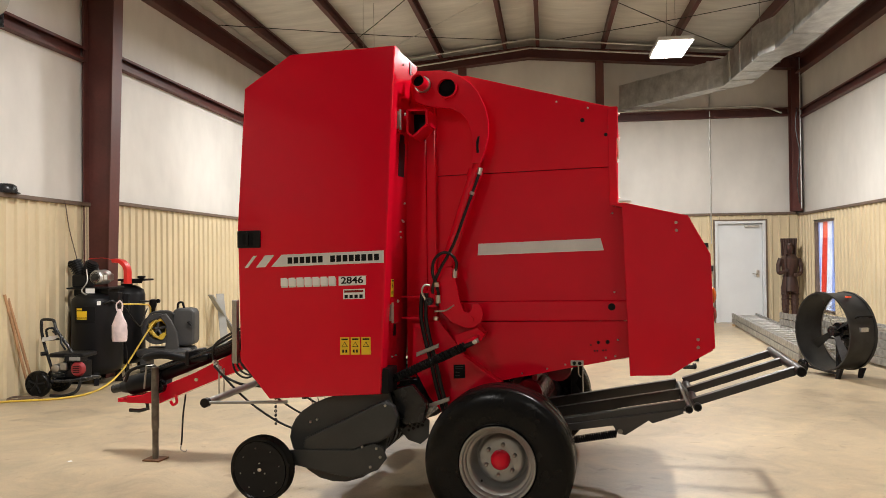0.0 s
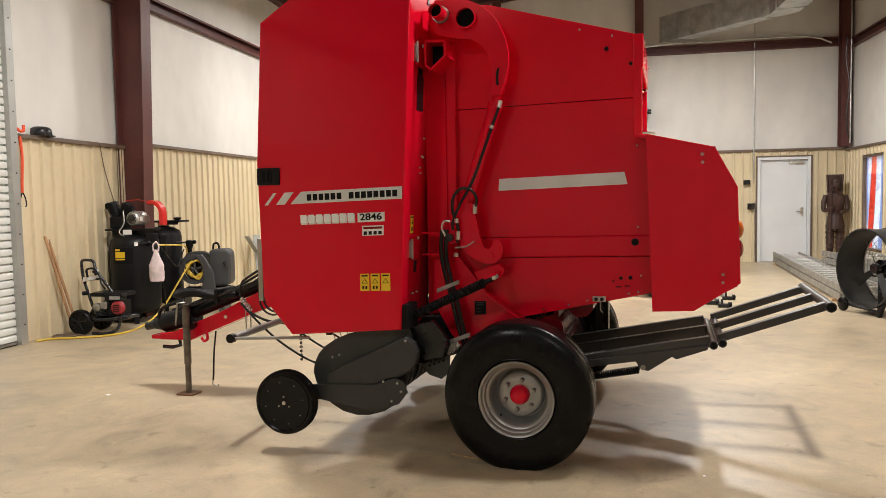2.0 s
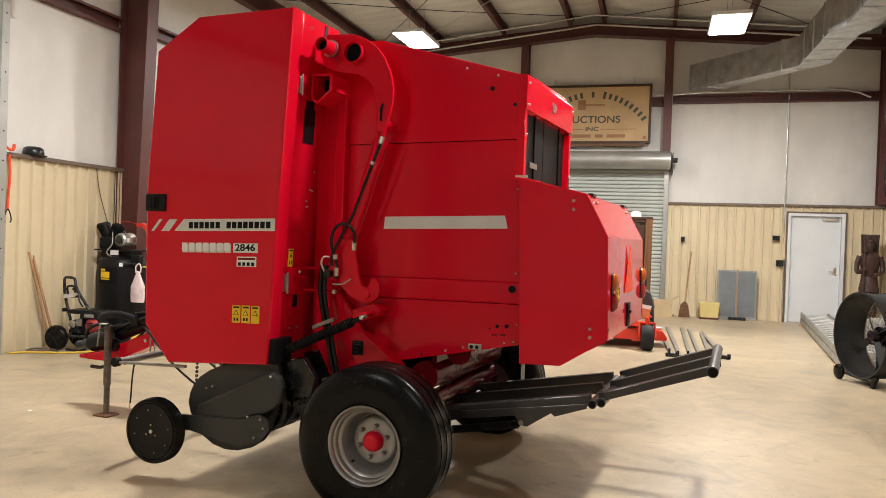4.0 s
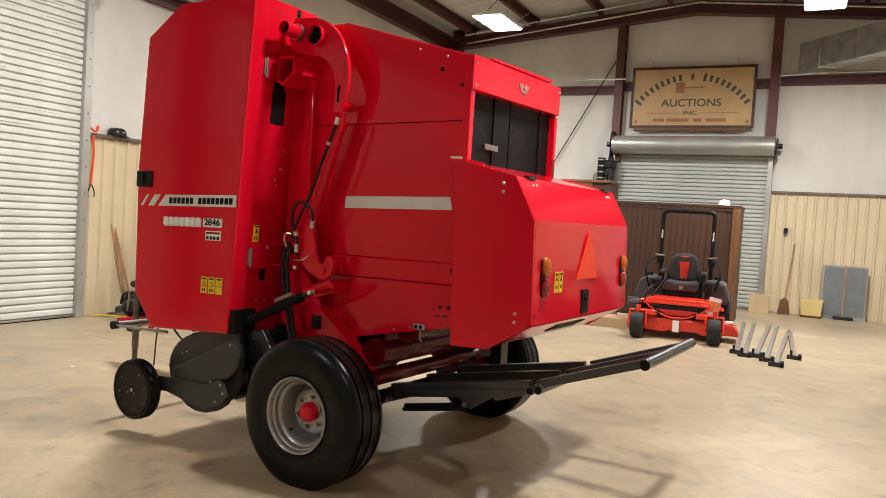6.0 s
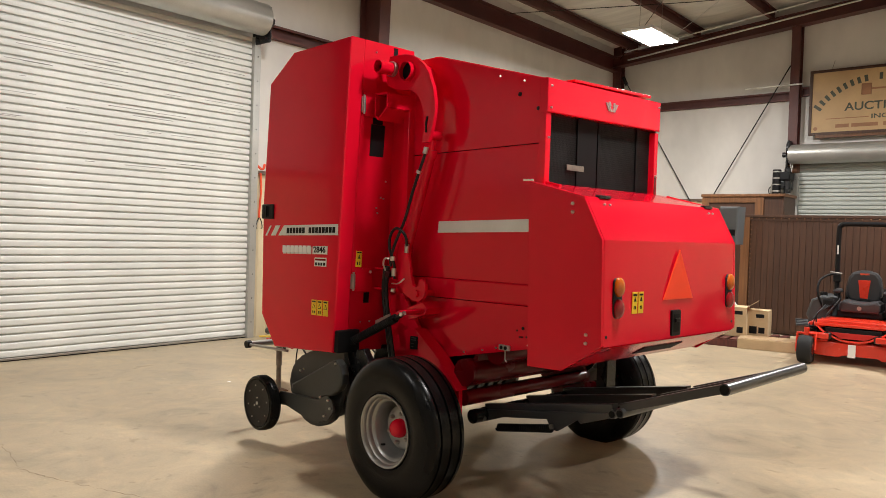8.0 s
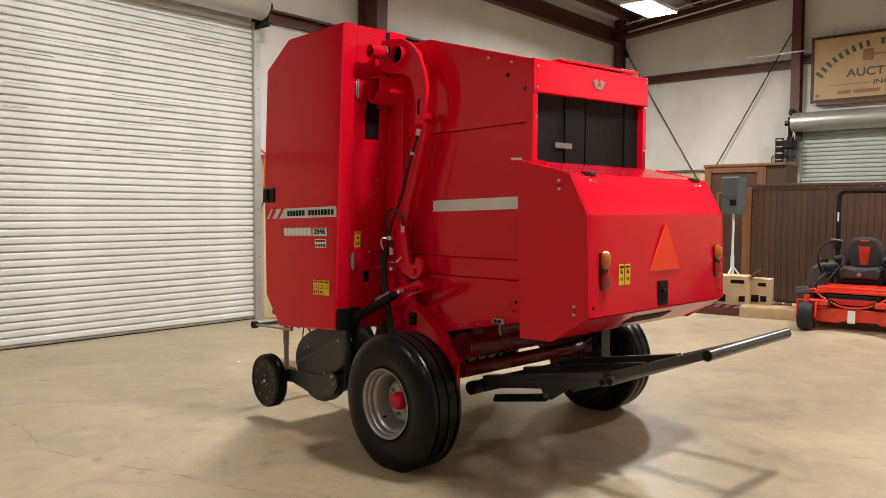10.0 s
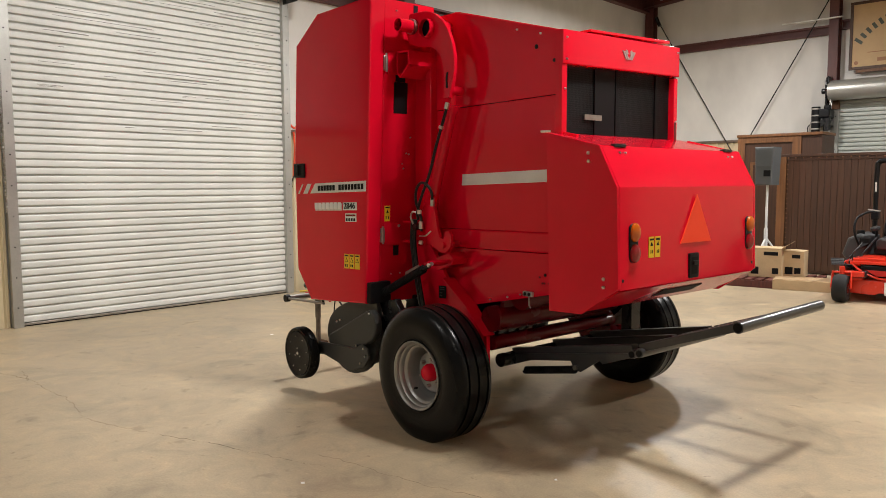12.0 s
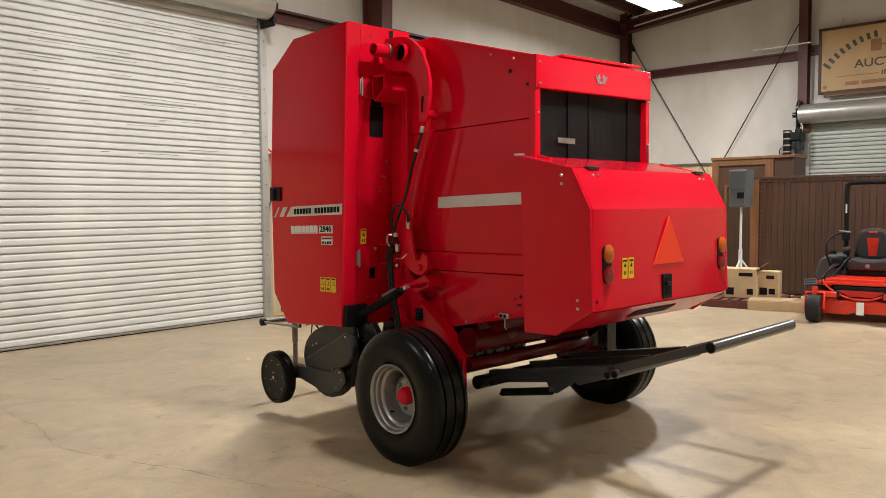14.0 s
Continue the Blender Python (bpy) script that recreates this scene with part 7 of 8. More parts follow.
def speaker():
    s = thing("loudspeaker", "grey box loudspeaker on a pole", "loudspeaker", (-0.86, 12.20, 1.36))
    part("cabinet", prism([(-0.12, 0.0), (0.12, 0.0), (0.14, 0.56), (-0.14, 0.56)], "y", -0.17, 0.15, 0.02), SPEAKER, s)
    part("port", box(0.0, 0.10, -0.176, -0.168, 0.13, 0.22, 0.003), INK, s)
    part("grille", box(-0.115, 0.115, -0.178, -0.170, 0.27, 0.53, 0.005), SPEAKER, s)
    st_ = thing("speaker_stand", "white tripod speaker stand", "stand", (-0.86, 12.20, 0))
    part("pole", tube([(0, 0, 0.25), (0, 0, 1.37)], 0.018, 10), DOOR, st_)
    part("sleeve", tube([(0, 0, 0.30), (0, 0, 0.72)], 0.028, 12), DOOR, st_)
    for k in range(3):
        a = radians(120 * k + 20)
        lg = part("leg", tube([(0, 0, 0.58), (0.42 * math.cos(a), 0.42 * math.sin(a), 0.015)], 0.014, 8), DOOR, st_)
        part("brace", tube([(0.0, 0, 0.30), (0.20 * math.cos(a), 0.20 * math.sin(a), 0.31)], 0.008, 6), DOOR, lg)


speaker()


def carton(at, w, d, h, turn, label, opened=False, printed=True):
    c = thing("cardboard_box", label, "box", at, turn)
    part("carton", box(-w / 2, w / 2, -d / 2, d / 2, 0, h, 0.004), CARD, c)
    part("tape", box(-0.025, 0.025, -d / 2 - 0.002, d / 2, h - 0.002, h + 0.002), CARD, c)
    if opened:
        for s in (-1, 1):
            part("flap", prism([(s * w / 2, h), (s * (w / 2 + 0.12), h + 0.05 + 0.03 * s), (s * (w / 2 + 0.12), h + 0.056 + 0.03 * s), (s * w / 2, h + 0.006)], "y", -d / 2, d / 2), CARD, c)
    if not printed:
        return c
    part("print_bar", box(-0.02, w / 2 - 0.05, -d / 2 - 0.002, -d / 2, h - 0.10, h - 0.05), INK, c, "dark printed bar")
    part("print_block", box(-w / 2 + 0.03, -w / 2 + 0.13, -d / 2 - 0.002, -d / 2, 0.04, 0.14), INK, c)
    part("print_block", box(w / 2 - 0.12, w / 2 - 0.04, -d / 2 - 0.002, -d / 2, 0.05, 0.13), INK, c)
    return c


def pallet(at, w, d, turn):
    p = thing("pallet", "low dark red wooden pallet", "pallet", at, turn)
    for k in range(3):
        part("runner", box(-w / 2, w / 2, -d / 2 + k * (d - 0.04) / 2, -d / 2 + 0.04 + k * (d - 0.04) / 2, 0.0, 0.09, 0.003), PALLET, p)
    me = finish(box(-0.045, 0.045, -d / 2, d / 2, 0, 0.02, 0.003), "deck_board", PALLET)
    n = int(w / 0.125)
    for k in range(n + 1):
        shared("deck_board", me, p, pose(-w / 2 + 0.045 + k * (w - 0.09) / n, 0, 0.09))
    return p


pallet((-0.40, 11.38, 0), 1.12, 1.0, 8)
carton((-0.52, 11.35, 0.111), 0.42, 0.36, 0.40, 12, "opened brown cardboard carton on the pallet", True)
carton((-0.21, 11.55, 0.111), 0.27, 0.30, 0.36, 8, "taped brown cardboard carton on the pallet")
carton((1.86, 15.35, 0), 0.34, 0.30, 0.34, 4, "small brown cardboard box by the roller door", True, False)
wb = thing("flat_carton", "long flat raw brown carton lying on the floor", "box", (0.10, 11.15, 0), 14)
part("carton", box(-0.42, 0.42, -0.22, 0.22, 0, 0.13, 0.004), CARD, wb)
part("top_panel", box(-0.40, 0.30, -0.20, 0.20, 0.1305, 0.137, 0.002), WOOD_PALE, wb)
for wcap, at_ in (("ball_hat", (1.36, 13.25, 1.832)),):
    o = thing(wcap, "white cap lying on the counter", "hat", at_)
    part("crown", lathe([(0.085, 0.0), (0.088, 0.04), (0.07, 0.09), (0, 0.11)], "z", (0, 0, 0), 18), WHITE, o)
    part("brim", lathe([(0, 0.0), (0.07, 0.002), (0.07, 0.008), (0, 0.01)], "z", (-0.06, -0.06, 0), 16), WHITE, o)


def mower():
    m = thing("zero_turn_mower", "orange-red zero-turn lawn mower with black seat and roll bar", "lawn mower", (1.12, 11.05, 0), 5)
    # local: front towards -y
    part("deck", prism([(-0.57, 0.12), (-0.55, 0.24), (-0.36, 0.262), (0.36, 0.262), (0.55, 0.24), (0.57, 0.12)], "y", -0.50, 0.32, 0.02), MOWER_RED, m, "orange-red mower deck")
    part("deck_front", prism([(-0.61, 0.10), (-0.61, 0.285), (-0.54, 0.30), (-0.42, 0.255), (0.42, 0.255), (0.55, 0.25), (0.57, 0.10), (0.30, 0.085), (0.26, 0.11), (-0.10, 0.11), (-0.14, 0.085)], "y", -0.53, -0.50, 0.008), MOWER_RED, m)
    chute = part("discharge_chute", prism([(0.555, 0.09), (0.57, 0.245), (0.70, 0.215), (0.755, 0.13), (0.745, 0.09)], "y", -0.36, 0.12, 0.012), MOWER_RED, m, "orange-red discharge chute")
    part("chute_hinge", box(0.57, 0.69, -0.30, -0.10, 0.232, 0.262, 0.01), ALU, chute)
    for x in (-0.53, 0.42):
        part("gauge_roller", lathe([(0.0, -0.03), (0.055, -0.028), (0.055, 0.028), (0.0, 0.03)], "x", (x + 0.1, -0.56, 0.06), 16), BLACK, m)
    for s in (-1, 1):
        w = part("front_wheel", lathe([(0.05, -0.070), (0.11, -0.080), (0.145, -0.074), (0.162, -0.045), (0.165, 0.0), (0.162, 0.045), (0.145, 0.074), (0.11, 0.080), (0.05, 0.070)], "x", (0.465 * s, -0.72, 0.165), 28), TYRE_DULL, m, "fat black caster tyre")
        part("rim", lathe([(0.0, -0.074), (0.075, -0.078), (0.075, 0.078), (0, 0.074)], "x", (0.465 * s, -0.72, 0.165), 16), CHAR, w)
        part("caster_fork", tube([(0.465 * s + 0.098, -0.72, 0.165), (0.465 * s + 0.098, -0.68, 0.35), (0.465 * s - 0.098, -0.68, 0.35), (0.465 * s - 0.098, -0.72, 0.165)], 0.017, 8), MOWER_RED, m)
        part("caster_post", tube([(0.465 * s, -0.68, 0.33), (0.465 * s, -0.68, 0.42)], 0.03, 12), MOWER_RED, m)
        part("caster_arm", box(*sorted((0.24 * s, 0.50 * s)), -0.66, -0.56, 0.30, 0.365, 0.012), MOWER_RED, m)
        part("side_rail", box(*sorted((0.22 * s, 0.30 * s)), -0.62, 0.80, 0.29, 0.37, 0.012), CHAR, m)
        w = part("rear_wheel", lathe([(0.10, -0.10), (0.22, -0.12), (0.27, -0.11), (0.285, -0.08), (0.285, 0.08), (0.27, 0.11), (0.22, 0.12), (0.10, 0.10)], "x", (0.52 * s, 0.62, 0.285), 32), TYRE_DULL, m, "large black drive tyre")
        part("rim", lathe([(0.0, -0.09), (0.14, -0.10), (0.14, 0.10), (0.0, 0.09)], "x", (0.52 * s, 0.62, 0.285), 20), CHAR, w)
        part("fuel_tank", prism([(0.30 * s, 0.44), (0.30 * s, 0.72), (0.44 * s, 0.76), (0.56 * s, 0.70), (0.62 * s, 0.50), (0.58 * s, 0.44)], "y", 0.10, 0.78, 0.03), TANK_GREY, m, "dark grey side tank")
        part("tank_cap", lathe([(0.0, 0.80), (0.045, 0.795), (0.05, 0.75)], "z", (0.45 * s, 0.30, 0), 14), BLACK, m)
        part("console", box(*sorted((0.27 * s, 0.40 * s)), -0.10, 0.24, 0.60, 0.735, 0.02), BLACK, m)
        part("control_lever", tube(curve([(0.42 * s, 0.02, 0.62), (0.47 * s, -0.02, 0.80), (0.46 * s, 0.06, 0.95), (0.38 * s, 0.16, 1.02), (0.30 * s, 0.20, 1.035)], 6), 0.014, 8), BLACK, m)
        part("arm_rest", box(*sorted((0.23 * s, 0.31 * s)), 0.04, 0.34, 0.80, 0.855, 0.025), SEAT, m)
        part("arm_post", tube([(0.27 * s, 0.30, 0.66), (0.27 * s, 0.30, 0.82)], 0.016, 8), BLACK, m)
        part("side_cover", prism([(0.34 * s, 0.40), (0.36 * s, 0.50), (0.50 * s, 0.46), (0.56 * s, 0.39)], "y", -0.30, 0.05, 0.015), MOWER_RED, m)
        part("deck_belt_cover", lathe([(0.0, 0.345), (0.11, 0.34), (0.13, 0.30), (0.14, 0.26)], "z", (0.45 * s, -0.20, 0), 18), BLACK, m)
        part("lift_link", tube([(0.40 * s, -0.40, 0.28), (0.42 * s, -0.15, 0.48)], 0.014, 8), BLACK, m)
    part("frame", box(-0.22, 0.22, -0.35, 0.75, 0.28, 0.42, 0.02), CHAR, m)
    part("foot_panel", prism([(-0.39, 0.455), (-0.39, 0.50), (-0.30, 0.515), (0.30, 0.515), (0.39, 0.50), (0.39, 0.455), (0.30, 0.435), (-0.30, 0.435)], "y", -0.50, 0.02, 0.012), MOWER_RED, m, "orange-red foot pan")
    part("foot_rim", prism([(-0.41, 0.44), (-0.41, 0.475), (0.41, 0.475), (0.41, 0.44)], "y", -0.535, -0.50, 0.008), MOWER_RED, m)
    part("foot_mat", box(-0.29, 0.29, -0.526, -0.50, 0.375, 0.425, 0.008), BLACK, m)
    part("foot_bow", tube(curve([(-0.40, -0.52, 0.455), (-0.30, -0.545, 0.37), (-0.14, -0.56, 0.295), (0.0, -0.565, 0.28), (0.14, -0.56, 0.295), (0.30, -0.545, 0.37), (0.40, -0.52, 0.455)], 5), 0.013, 8), MOWER_RED, m)
    part("under_bow_plate", prism([(-0.26, 0.375), (-0.13, 0.305), (0.13, 0.305), (0.26, 0.375)], "y", -0.53, -0.50, 0.004), GUARD_RED, m)
    part("seat_base", box(-0.25, 0.25, 0.0, 0.45, 0.515, 0.60, 0.02), BLACK, m)
    st_ = part("seat", prism([(-0.22, 0.62), (-0.20, 0.585), (0.20, 0.585), (0.22, 0.62), (0.22, 0.69), (0.18, 0.725), (0.06, 0.705), (-0.06, 0.705), (-0.18, 0.725), (-0.22, 0.69)], "y", -0.06, 0.42, 0.025), SEAT, m, "padded black seat")
    part("seat_button", lathe([(0.026, -0.072), (0.022, -0.055)], "y", (0, 0, 0.64), 14), STEEL, st_)
    bk = part("backrest", prism([(-0.15, 0.70), (-0.195, 0.76), (-0.205, 0.86), (-0.18, 1.0), (-0.135, 1.065), (-0.05, 1.09), (0.05, 1.09), (0.135, 1.065), (0.18, 1.0), (0.205, 0.86), (0.195, 0.76), (0.15, 0.70)], "y", 0.34, 0.46, 0.035), SEAT, m, "padded black backrest with a red band")
    part("red_band", prism([(-0.042, 0.74), (0.042, 0.74), (0.068, 0.97), (-0.068, 0.97)], "y", 0.332, 0.345, 0.003), MOWER_RED, bk)
    part("back_mark", box(-0.05, 0.05, 0.336, 0.342, 1.035, 1.055), STRAP, bk)
    part("roll_bar", tube(curve([(-0.345, 0.62, 0.45), (-0.345, 0.62, 1.0), (-0.345, 0.62, 1.58), (-0.32, 0.62, 1.65), (-0.26, 0.62, 1.675), (0.26, 0.62, 1.675), (0.32, 0.62, 1.65), (0.345, 0.62, 1.58), (0.345, 0.62, 1.0), (0.345, 0.62, 0.45)], 6), 0.030, 12), BLACK, m, "black tubular roll bar")
    for s in (-1, 1):
        part("bar_joint", box(*sorted((0.30 * s, 0.39 * s)), 0.58, 0.66, 0.92, 1.02, 0.01), BLACK, m)
        part("joint_pin", tube([(0.28 * s, 0.56, 1.03), (0.42 * s, 0.56, 1.05)], 0.010, 8), STEEL, m)
        part("bar_label", box(*sorted((0.335 * s, 0.355 * s)), 0.586, 0.590, 1.28, 1.40), WHITE, m)
    part("engine", box(-0.24, 0.24, 0.55, 1.0, 0.42, 0.85, 0.05), BLACK, m)
    tag = part("hang_tag", box(-0.075, 0.075, -0.002, 0.002, -0.13, 0.10), TAG, m, "orange and white dealer tag")
    tag.matrix_basis = pose(0.44, -0.42, 0.47, 0, 10, 0)
    part("tag_edge", box(-0.075, 0.075, -0.0035, -0.002, 0.05, 0.10), WHITE, tag)
    part("tag_edge", box(-0.075, 0.075, -0.0035, -0.002, -0.13, -0.09), WHITE, tag)
    part("white_tag", box(-0.04, 0.04, -0.585, -0.58, 0.10, 0.25), WHITE, m)
    pd = part("pedal", box(-0.07, 0.07, -0.05, 0.05, -0.010, 0.010, 0.005), TANK_GREY, m, "ribbed grey pedal")
    pd.matrix_basis = pose(-0.56, -0.46, 0.45, 48, 0, 20)
    for k in range(4):
        part("pedal_rib", box(-0.065, 0.065, -0.042 + 0.024 * k, -0.033 + 0.024 * k, 0.010, 0.014), BLACK, pd)
    part("pedal_arm", tube([(-0.52, -0.44, 0.42), (-0.42, -0.32, 0.40), (-0.20, -0.10, 0.74)], 0.013, 8), BLACK, m)
    for k in range(3):
        part("cable", tube(curve([(-0.36 + 0.03 * k, -0.12, 0.66), (-0.42, -0.22 - 0.03 * k, 0.56), (-0.50 + 0.04 * k, -0.30, 0.42), (-0.40, -0.28, 0.34)], 5), 0.008, 6), BLACK, m)
    return m


mower()


def stand_bar(x, y, ln, turn):
    """A flat-lying steel channel with a cross foot at one end."""
    o = thing("steel_stand", "thin galvanised steel stand bar lying on the floor", "stand", (x, y, 0), turn, "loose stand bars")
    part("bar", box(-0.024, 0.024, 0, ln, 0.0, 0.042, 0.004), HINGE, o)
    part("cross_foot", box(-0.075, 0.075, -0.05, 0.0, 0.0, 0.045, 0.008), CHAR, o)
    part("bolt", tube([(-0.03, -0.03, 0.045), (-0.03, -0.03, 0.10)], 0.014, 8), CHAR, o)
    part("caster", lathe([(0.0, -0.02), (0.035, -0.018), (0.035, 0.018), (0, 0.02)], "x", (0.06, -0.05, 0.037), 12), BLACK, o)


for x, y, ln, tn in ((1.95, 9.98, 3.2, 2.8), (2.05, 9.82, 3.4, 2.0), (2.17, 9.88, 3.4, 0.2), (2.29, 9.66, 3.4, 0.4), (2.40, 9.41, 3.2, -0.6), (2.56, 10.1, 2.7, 2.4)):
    stand_bar(x, y, ln, tn)

sh = thing("scoop_shovel", "wooden-handled shovel leaning on the wainscot", "shovel", (2.28, 15.62, 0))
part("handle", tube([(0.0, 0.02, 0.28), (0.09, 0.20, 1.28)], 0.016, 10), WOOD_HANDLE, sh)
part("blade", prism([(-0.12, 0.0), (0.10, 0.0), (0.06, 0.24), (0.02, 0.30), (-0.03, 0.30), (-0.08, 0.24)], "y", -0.03, 0.0, 0.006), RUST, sh, "rusty flat blade")
yt = thing("yellow_tub", "pale yellow plastic tub on the floor", "tub", (2.72, 15.58, 0))
part("tub", prism([(-0.16, 0.03), (0.16, 0.03), (0.19, 0.32), (-0.19, 0.32)], "y", -0.16, 0.16, 0.015), OLIVE, yt)
part("base", box(-0.17, 0.17, -0.15, 0.15, 0, 0.03), PALLET, yt)


def filter_pair():
    f_ = thing("grey_screen_panel", "grey framed double screen panel leaning on the wainscot", "panel", (3.22, 15.70, 0))
    part("frame", box(-0.355, 0.355, -0.03, 0.03, 0.03, 0.95, 0.006), PANEL_GREY, f_)
    for x0, x1 in ((-0.33, -0.015), (0.02, 0.33)):
        part("screen", box(x0, x1, -0.036, -0.028, 0.07, 0.925, 0.002), FILTER, f_)
    part("foot_rail", box(-0.33, 0.36, -0.08, 0.0, 0.0, 0.03, 0.004), PANEL_GREY, f_)
    br = thing("push_broom", "push broom standing against the grey panel", "broom", (3.22, 15.60, 0))
    part("handle", tube([(0, 0, 0.06), (0.0, 0.06, 0.97)], 0.011, 8), WOOD_HANDLE, br)
    part("head", box(-0.15, 0.17, -0.03, 0.03, 0.0, 0.06, 0.01), CHAR, br)


filter_pair()


# ---- right side ----
def drum_fan():
    f_ = thing("drum_fan", "big black drum fan with wire guard on small wheels", "fan", (3.93, 8.95, 0), -70)
    r, d_ = 0.455, 0.36
    part("drum", lathe([(r, -d_ / 2), (r + 0.012, -d_ / 2), (r + 0.012, -d_ / 2 + 0.03), (r, -d_ / 2 + 0.03), (r, d_ / 2 - 0.03), (r + 0.012, d_ / 2 - 0.03), (r + 0.012, d_ / 2), (r, d_ / 2), (r - 0.006, d_ / 2), (r - 0.006, -d_ / 2)], "y", (0, 0, 0.53), 56, closed=True), FANBLACK, f_, "scuffed black sheet-metal drum")
    g = part("rear_guard", lathe([(r - 0.01, d_ / 2 - 0.01), (r - 0.01, d_ / 2), (r - 0.018, d_ / 2), (r - 0.018, d_ / 2 - 0.01)], "y", (0, 0, 0.53), 40, closed=True), STEEL, f_)
    for k in range(9):
        rr = 0.06 + 0.045 * k
        part("guard_ring", tube([(rr * math.cos(2 * math.pi * j / 40), d_ / 2 - 0.012, 0.53 + rr * math.sin(2 * math.pi * j / 40)) for j in range(41)], 0.0025, 5), STEEL, g)
    for k in range(8):
        a = math.pi * k / 8
        part("guard_spoke", tube([(-0.44 * math.cos(a), d_ / 2 - 0.008, 0.53 - 0.44 * math.sin(a)), (0.44 * math.cos(a), d_ / 2 - 0.008, 0.53 + 0.44 * math.sin(a))], 0.003, 5), STEEL, g)
    for k in range(4):
        a = radians(90 * k + 30)
        bm = bmesh.new()
        rows = []
        for i in range(7):
            q = 0.07 + 0.055 * i
            tw = radians(52 - 3 * i)
            row = []
            for j in range(4):
                wv = (j / 3 - 0.5) * (0.06 + 0.009 * i)
                px_, py_ = q, wv * math.cos(tw)
                row.append(bm.verts.new((px_ * math.cos(a) - py_ * math.sin(a), wv * math.sin(tw), 0.53 + px_ * math.sin(a) + py_ * math.cos(a))))
            rows.append(row)
        for u, v in zip(rows, rows[1:]):
            for j in range(3):
                bm.faces.new((u[j], u[j + 1], v[j + 1], v[j]))
        bmesh.ops.solidify(bm, geom=bm.faces, thickness=0.004)
        part("blade", bm, BLADE, f_, "dull grey fan blade")
    part("hub", tube([(0, -0.05, 0.53), (0, 0.04, 0.53)], 0.06, 16), CHAR, f_)
    part("motor", tube([(0, 0.04, 0.53), (0, 0.19, 0.53)], 0.10, 18), CHAR, f_, "dark fan motor")
    for x in (-0.085, 0.045):
        part("motor_post", box(x, x + 0.045, 0.08, 0.14, 0.085, 0.46, 0.004), CHAR, f_)
    part("motor_shelf", box(-0.13, 0.13, 0.02, 0.20, 0.425, 0.445, 0.004), CHAR, f_)
    part("terminal_box", box(0.05, 0.15, 0.06, 0.16, 0.54, 0.63, 0.008), CHAR, f_)
    part("handle", tube(curve([(r + 0.0, -0.1, 0.72), (r + 0.05, -0.1, 0.74), (r + 0.05, 0.08, 0.74), (r + 0.0, 0.08, 0.72)], 4), 0.012, 8), BLACK, f_)
    part("switch_plate", box(r - 0.02, r + 0.02, -0.05, 0.05, 0.56, 0.61, 0.004), ALU, f_)
    part("red_mark", box(0.22, 0.27, -0.04, 0.01, 0.935, 0.955, 0.004), STRAP, f_)
    for s in (-1, 1):
        part("foot", prism([(0.20, 0.0), (0.24, 0.0), (0.30, 0.13), (0.22, 0.11)], "y", s * 0.15 - 0.02, s * 0.15 + 0.02, 0.003), BLACK, f_)
        part("wheel", lathe([(0.02, -0.025), (0.075, -0.02), (0.085, -0.01), (0.085, 0.01), (0.075, 0.02), (0.02, 0.025)], "y", (-0.33, s * 0.18, 0.085), 20), RUBBER, f_)
    part("cradle", tube([(-0.33, -0.2, 0.085), (-0.33, 0.2, 0.085)], 0.012, 8), STEEL, f_)
    part("cradle_bar", tube([(-0.33, -0.16, 0.085), (0.24, -0.16, 0.06)], 0.014, 8), BLACK, f_)
    f_.scale = (0.96, 0.96, 0.96)
    return f_


drum_fan()


def ladder_stack(at, turn, ln, wd, layers, label):
    o = thing("ladder_stack", label, "ladder", at, turn)
    for k in range(layers):
        for s in (-1, 1):
            part("stile", box(s * wd / 2 - 0.016, s * wd / 2 + 0.016, 0, ln, 0.04 + 0.105 * k, 0.13 + 0.105 * k, 0.004), LADDER, o)
        me = finish(tube([(-wd / 2, 0, 0), (wd / 2, 0, 0)], 0.019, 8), "rung", ALU)
        n = int(ln / 0.30)
        for j in range(n):
            shared("rung", me, o, pose(0, 0.15 + 0.3 * j, 0.085 + 0.105 * k))
    for y in (0.3, ln - 0.3):
        part("bearer", box(-wd / 2 - 0.05, wd / 2 + 0.05, y - 0.04, y + 0.04, 0, 0.04), WOOD_PALE, o)
    return o


ladder_stack((4.02, 9.7, 0), -5.3, 5.75, 0.44, 2, "stack of worn aluminium ladders lying on bearers")
ladder_stack((5.0, 8.6, 0), 4, 4.2, 0.5, 4, "second pile of aluminium ladders beside the fan")


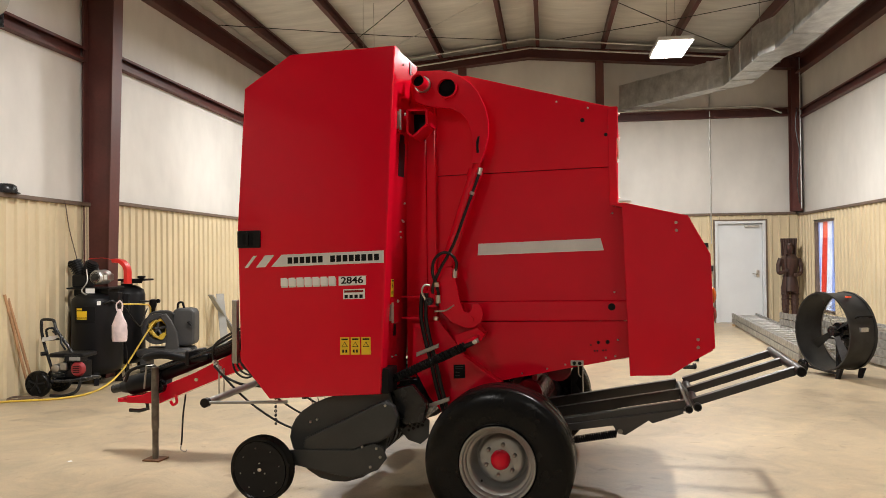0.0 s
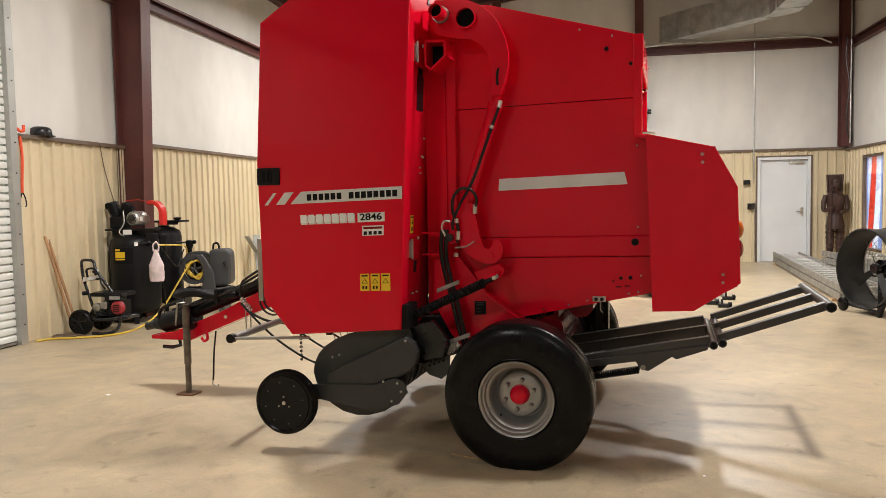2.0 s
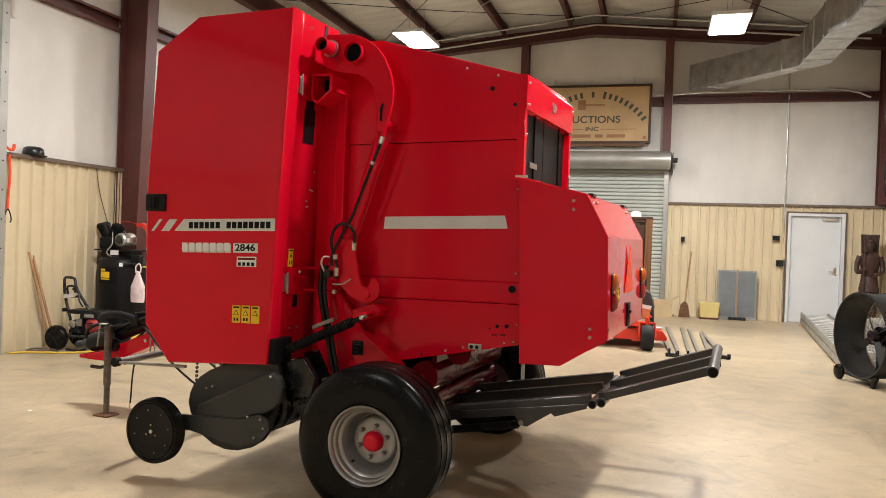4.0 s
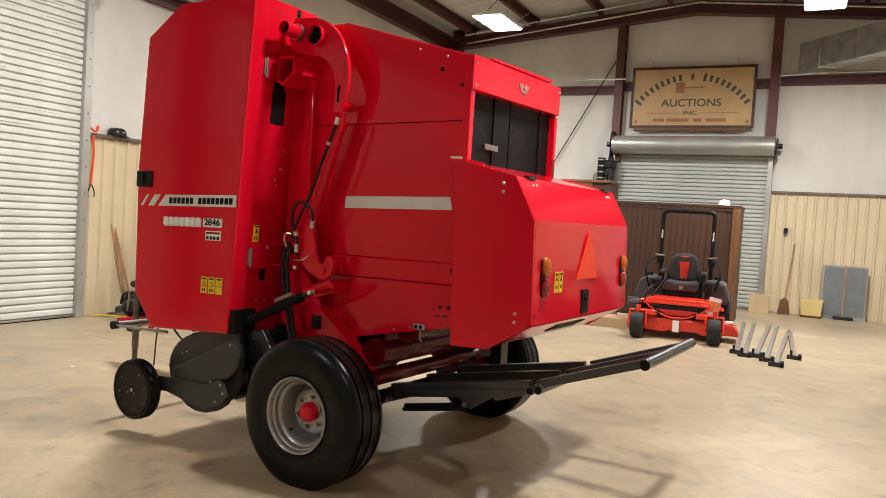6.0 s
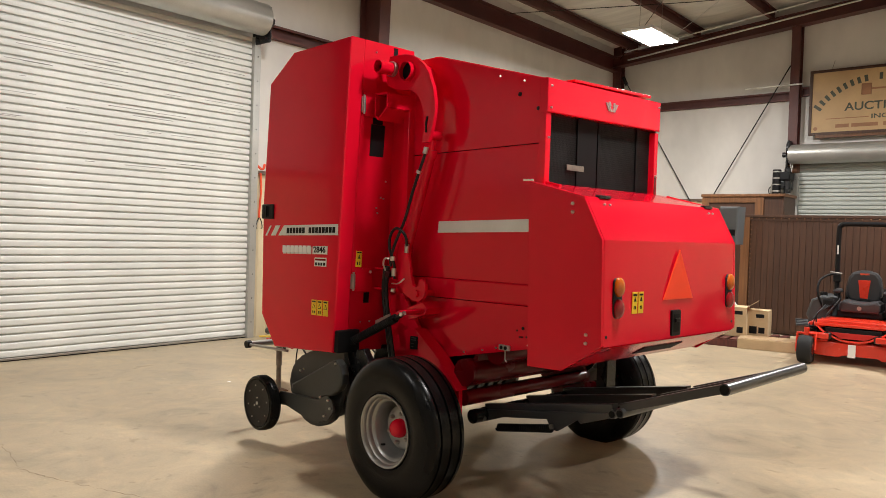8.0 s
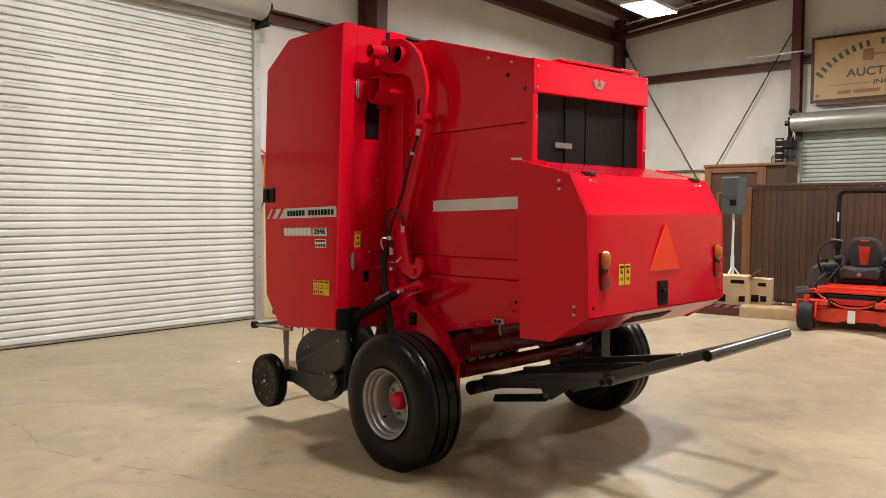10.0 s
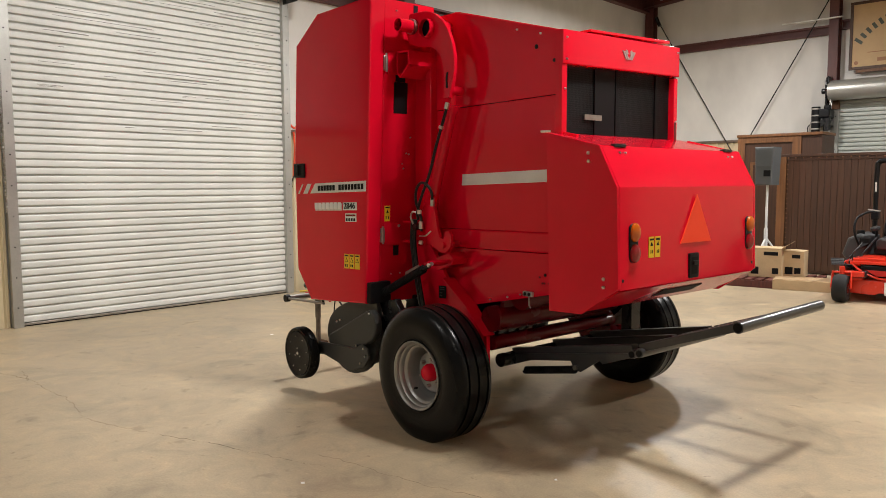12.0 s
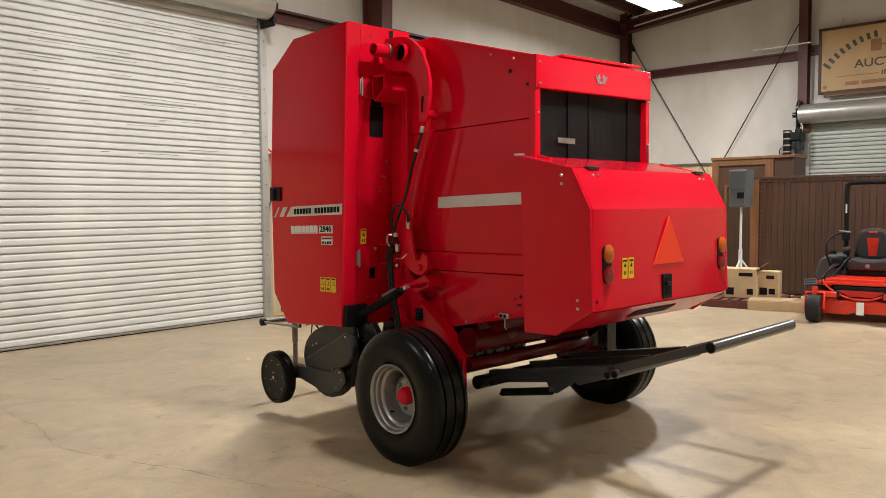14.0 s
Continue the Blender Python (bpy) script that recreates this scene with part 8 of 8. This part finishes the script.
def carved_figure():
    """An old carved wooden shop figure, kept as one plain form."""
    bm = bmesh.new()
    box(-0.20, 0.20, -0.18, 0.16, 0.0, 0.06, 0.01, bm=bm)
    for s in (-1, 1):
        lathe([(0.075, 0.06), (0.062, 0.14), (0.075, 0.30), (0.088, 0.45), (0.085, 0.55), (0.105, 0.78), (0.0, 0.84)], "z", (0.105 * s, 0, 0), 14, bm)
        box(0.105 * s - 0.06, 0.105 * s + 0.06, -0.19, 0.02, 0.06, 0.125, 0.02, bm=bm)
        for k in range(5):
            z, r = 0.20 + 0.105 * k, 0.072 + 0.007 * k
            lathe([(r, z), (r + 0.013, z + 0.015), (r, z + 0.035)], "z", (0.105 * s, 0, 0), 14, bm)
        tube(curve([(0.20 * s, 0.0, 1.37), (0.255 * s, -0.01, 1.20), (0.235 * s, -0.05, 1.07), (0.10 * s, -0.20, 1.08 - 0.05 * s)], 5), [0.062] * 5 + [0.052] * 5 + [0.042] * 6, 10, bm)
        box(0.10 * s - 0.04, 0.10 * s + 0.04, -0.25, -0.17, 1.04 - 0.05 * s, 1.12 - 0.05 * s, 0.02, bm=bm)
    lathe([(0.0, 0.70), (0.205, 0.70), (0.190, 0.84), (0.160, 0.98), (0.150, 1.02), (0.175, 1.08), (0.200, 1.26), (0.205, 1.36), (0.15, 1.43), (0.07, 1.47), (0.0, 1.48)], "z", (0, 0, 0), 22, bm)
    lathe([(0.160, 0.99), (0.172, 1.005), (0.160, 1.02)], "z", (0, 0, 0), 22, bm)
    lathe([(0.13, 1.40), (0.165, 1.415), (0.12, 1.445)], "z", (0, 0, 0), 22, bm)
    lathe([(0.055, 1.43), (0.06, 1.48), (0.082, 1.52), (0.090, 1.58), (0.085, 1.64), (0.06, 1.69), (0.0, 1.71)], "z", (0, -0.03, 0), 18, bm)
    lathe([(0.088, 1.625), (0.100, 1.64), (0.088, 1.66)], "z", (0, -0.03, 0), 18, bm)
    prism([(-0.02, 1.54), (0.02, 1.54), (0.0, 1.60)], "y", -0.145, -0.10, bm=bm)
    prism([(-0.165, 1.42), (-0.10, 1.40), (0.10, 1.40), (0.165, 1.42), (0.19, 1.79), (-0.19, 1.79)], "y", 0.06, 0.13, 0.012, bm=bm)
    for k in range(7):
        x = -0.165 + 0.055 * k
        tube([(x * 0.9, 0.055, 1.45), (x, 0.055, 1.78)], 0.018, 6, bm)
    tube([(-0.13, -0.21, 0.62), (-0.12, -0.22, 1.52)], 0.016, 8, bm)
    prism([(-0.15, 1.46), (-0.09, 1.46), (-0.12, 1.62)], "y", -0.235, -0.205, bm=bm)
    bmesh.ops.scale(bm, vec=(1.0, 0.85, 1.0), verts=bm.verts)
    ob = solid("wooden_statue", bm, CARVED, "carved dark reddish-brown wooden shop statue against the corner", "statue")
    ob.matrix_world = pose(5.44, 15.50, 0, 0, 0, -8) @ Matrix.Diagonal((0.80, 0.9, 0.955, 1))
    return ob


carved_figure()
bw = thing("wood_offcut", "dark wooden offcut by the statue's foot", "wood", (5.15, 15.2, 0), 20)
part("plank", box(-0.2, 0.2, -0.1, 0.1, 0, 0.08, 0.01), WOOD_DARK, bw)
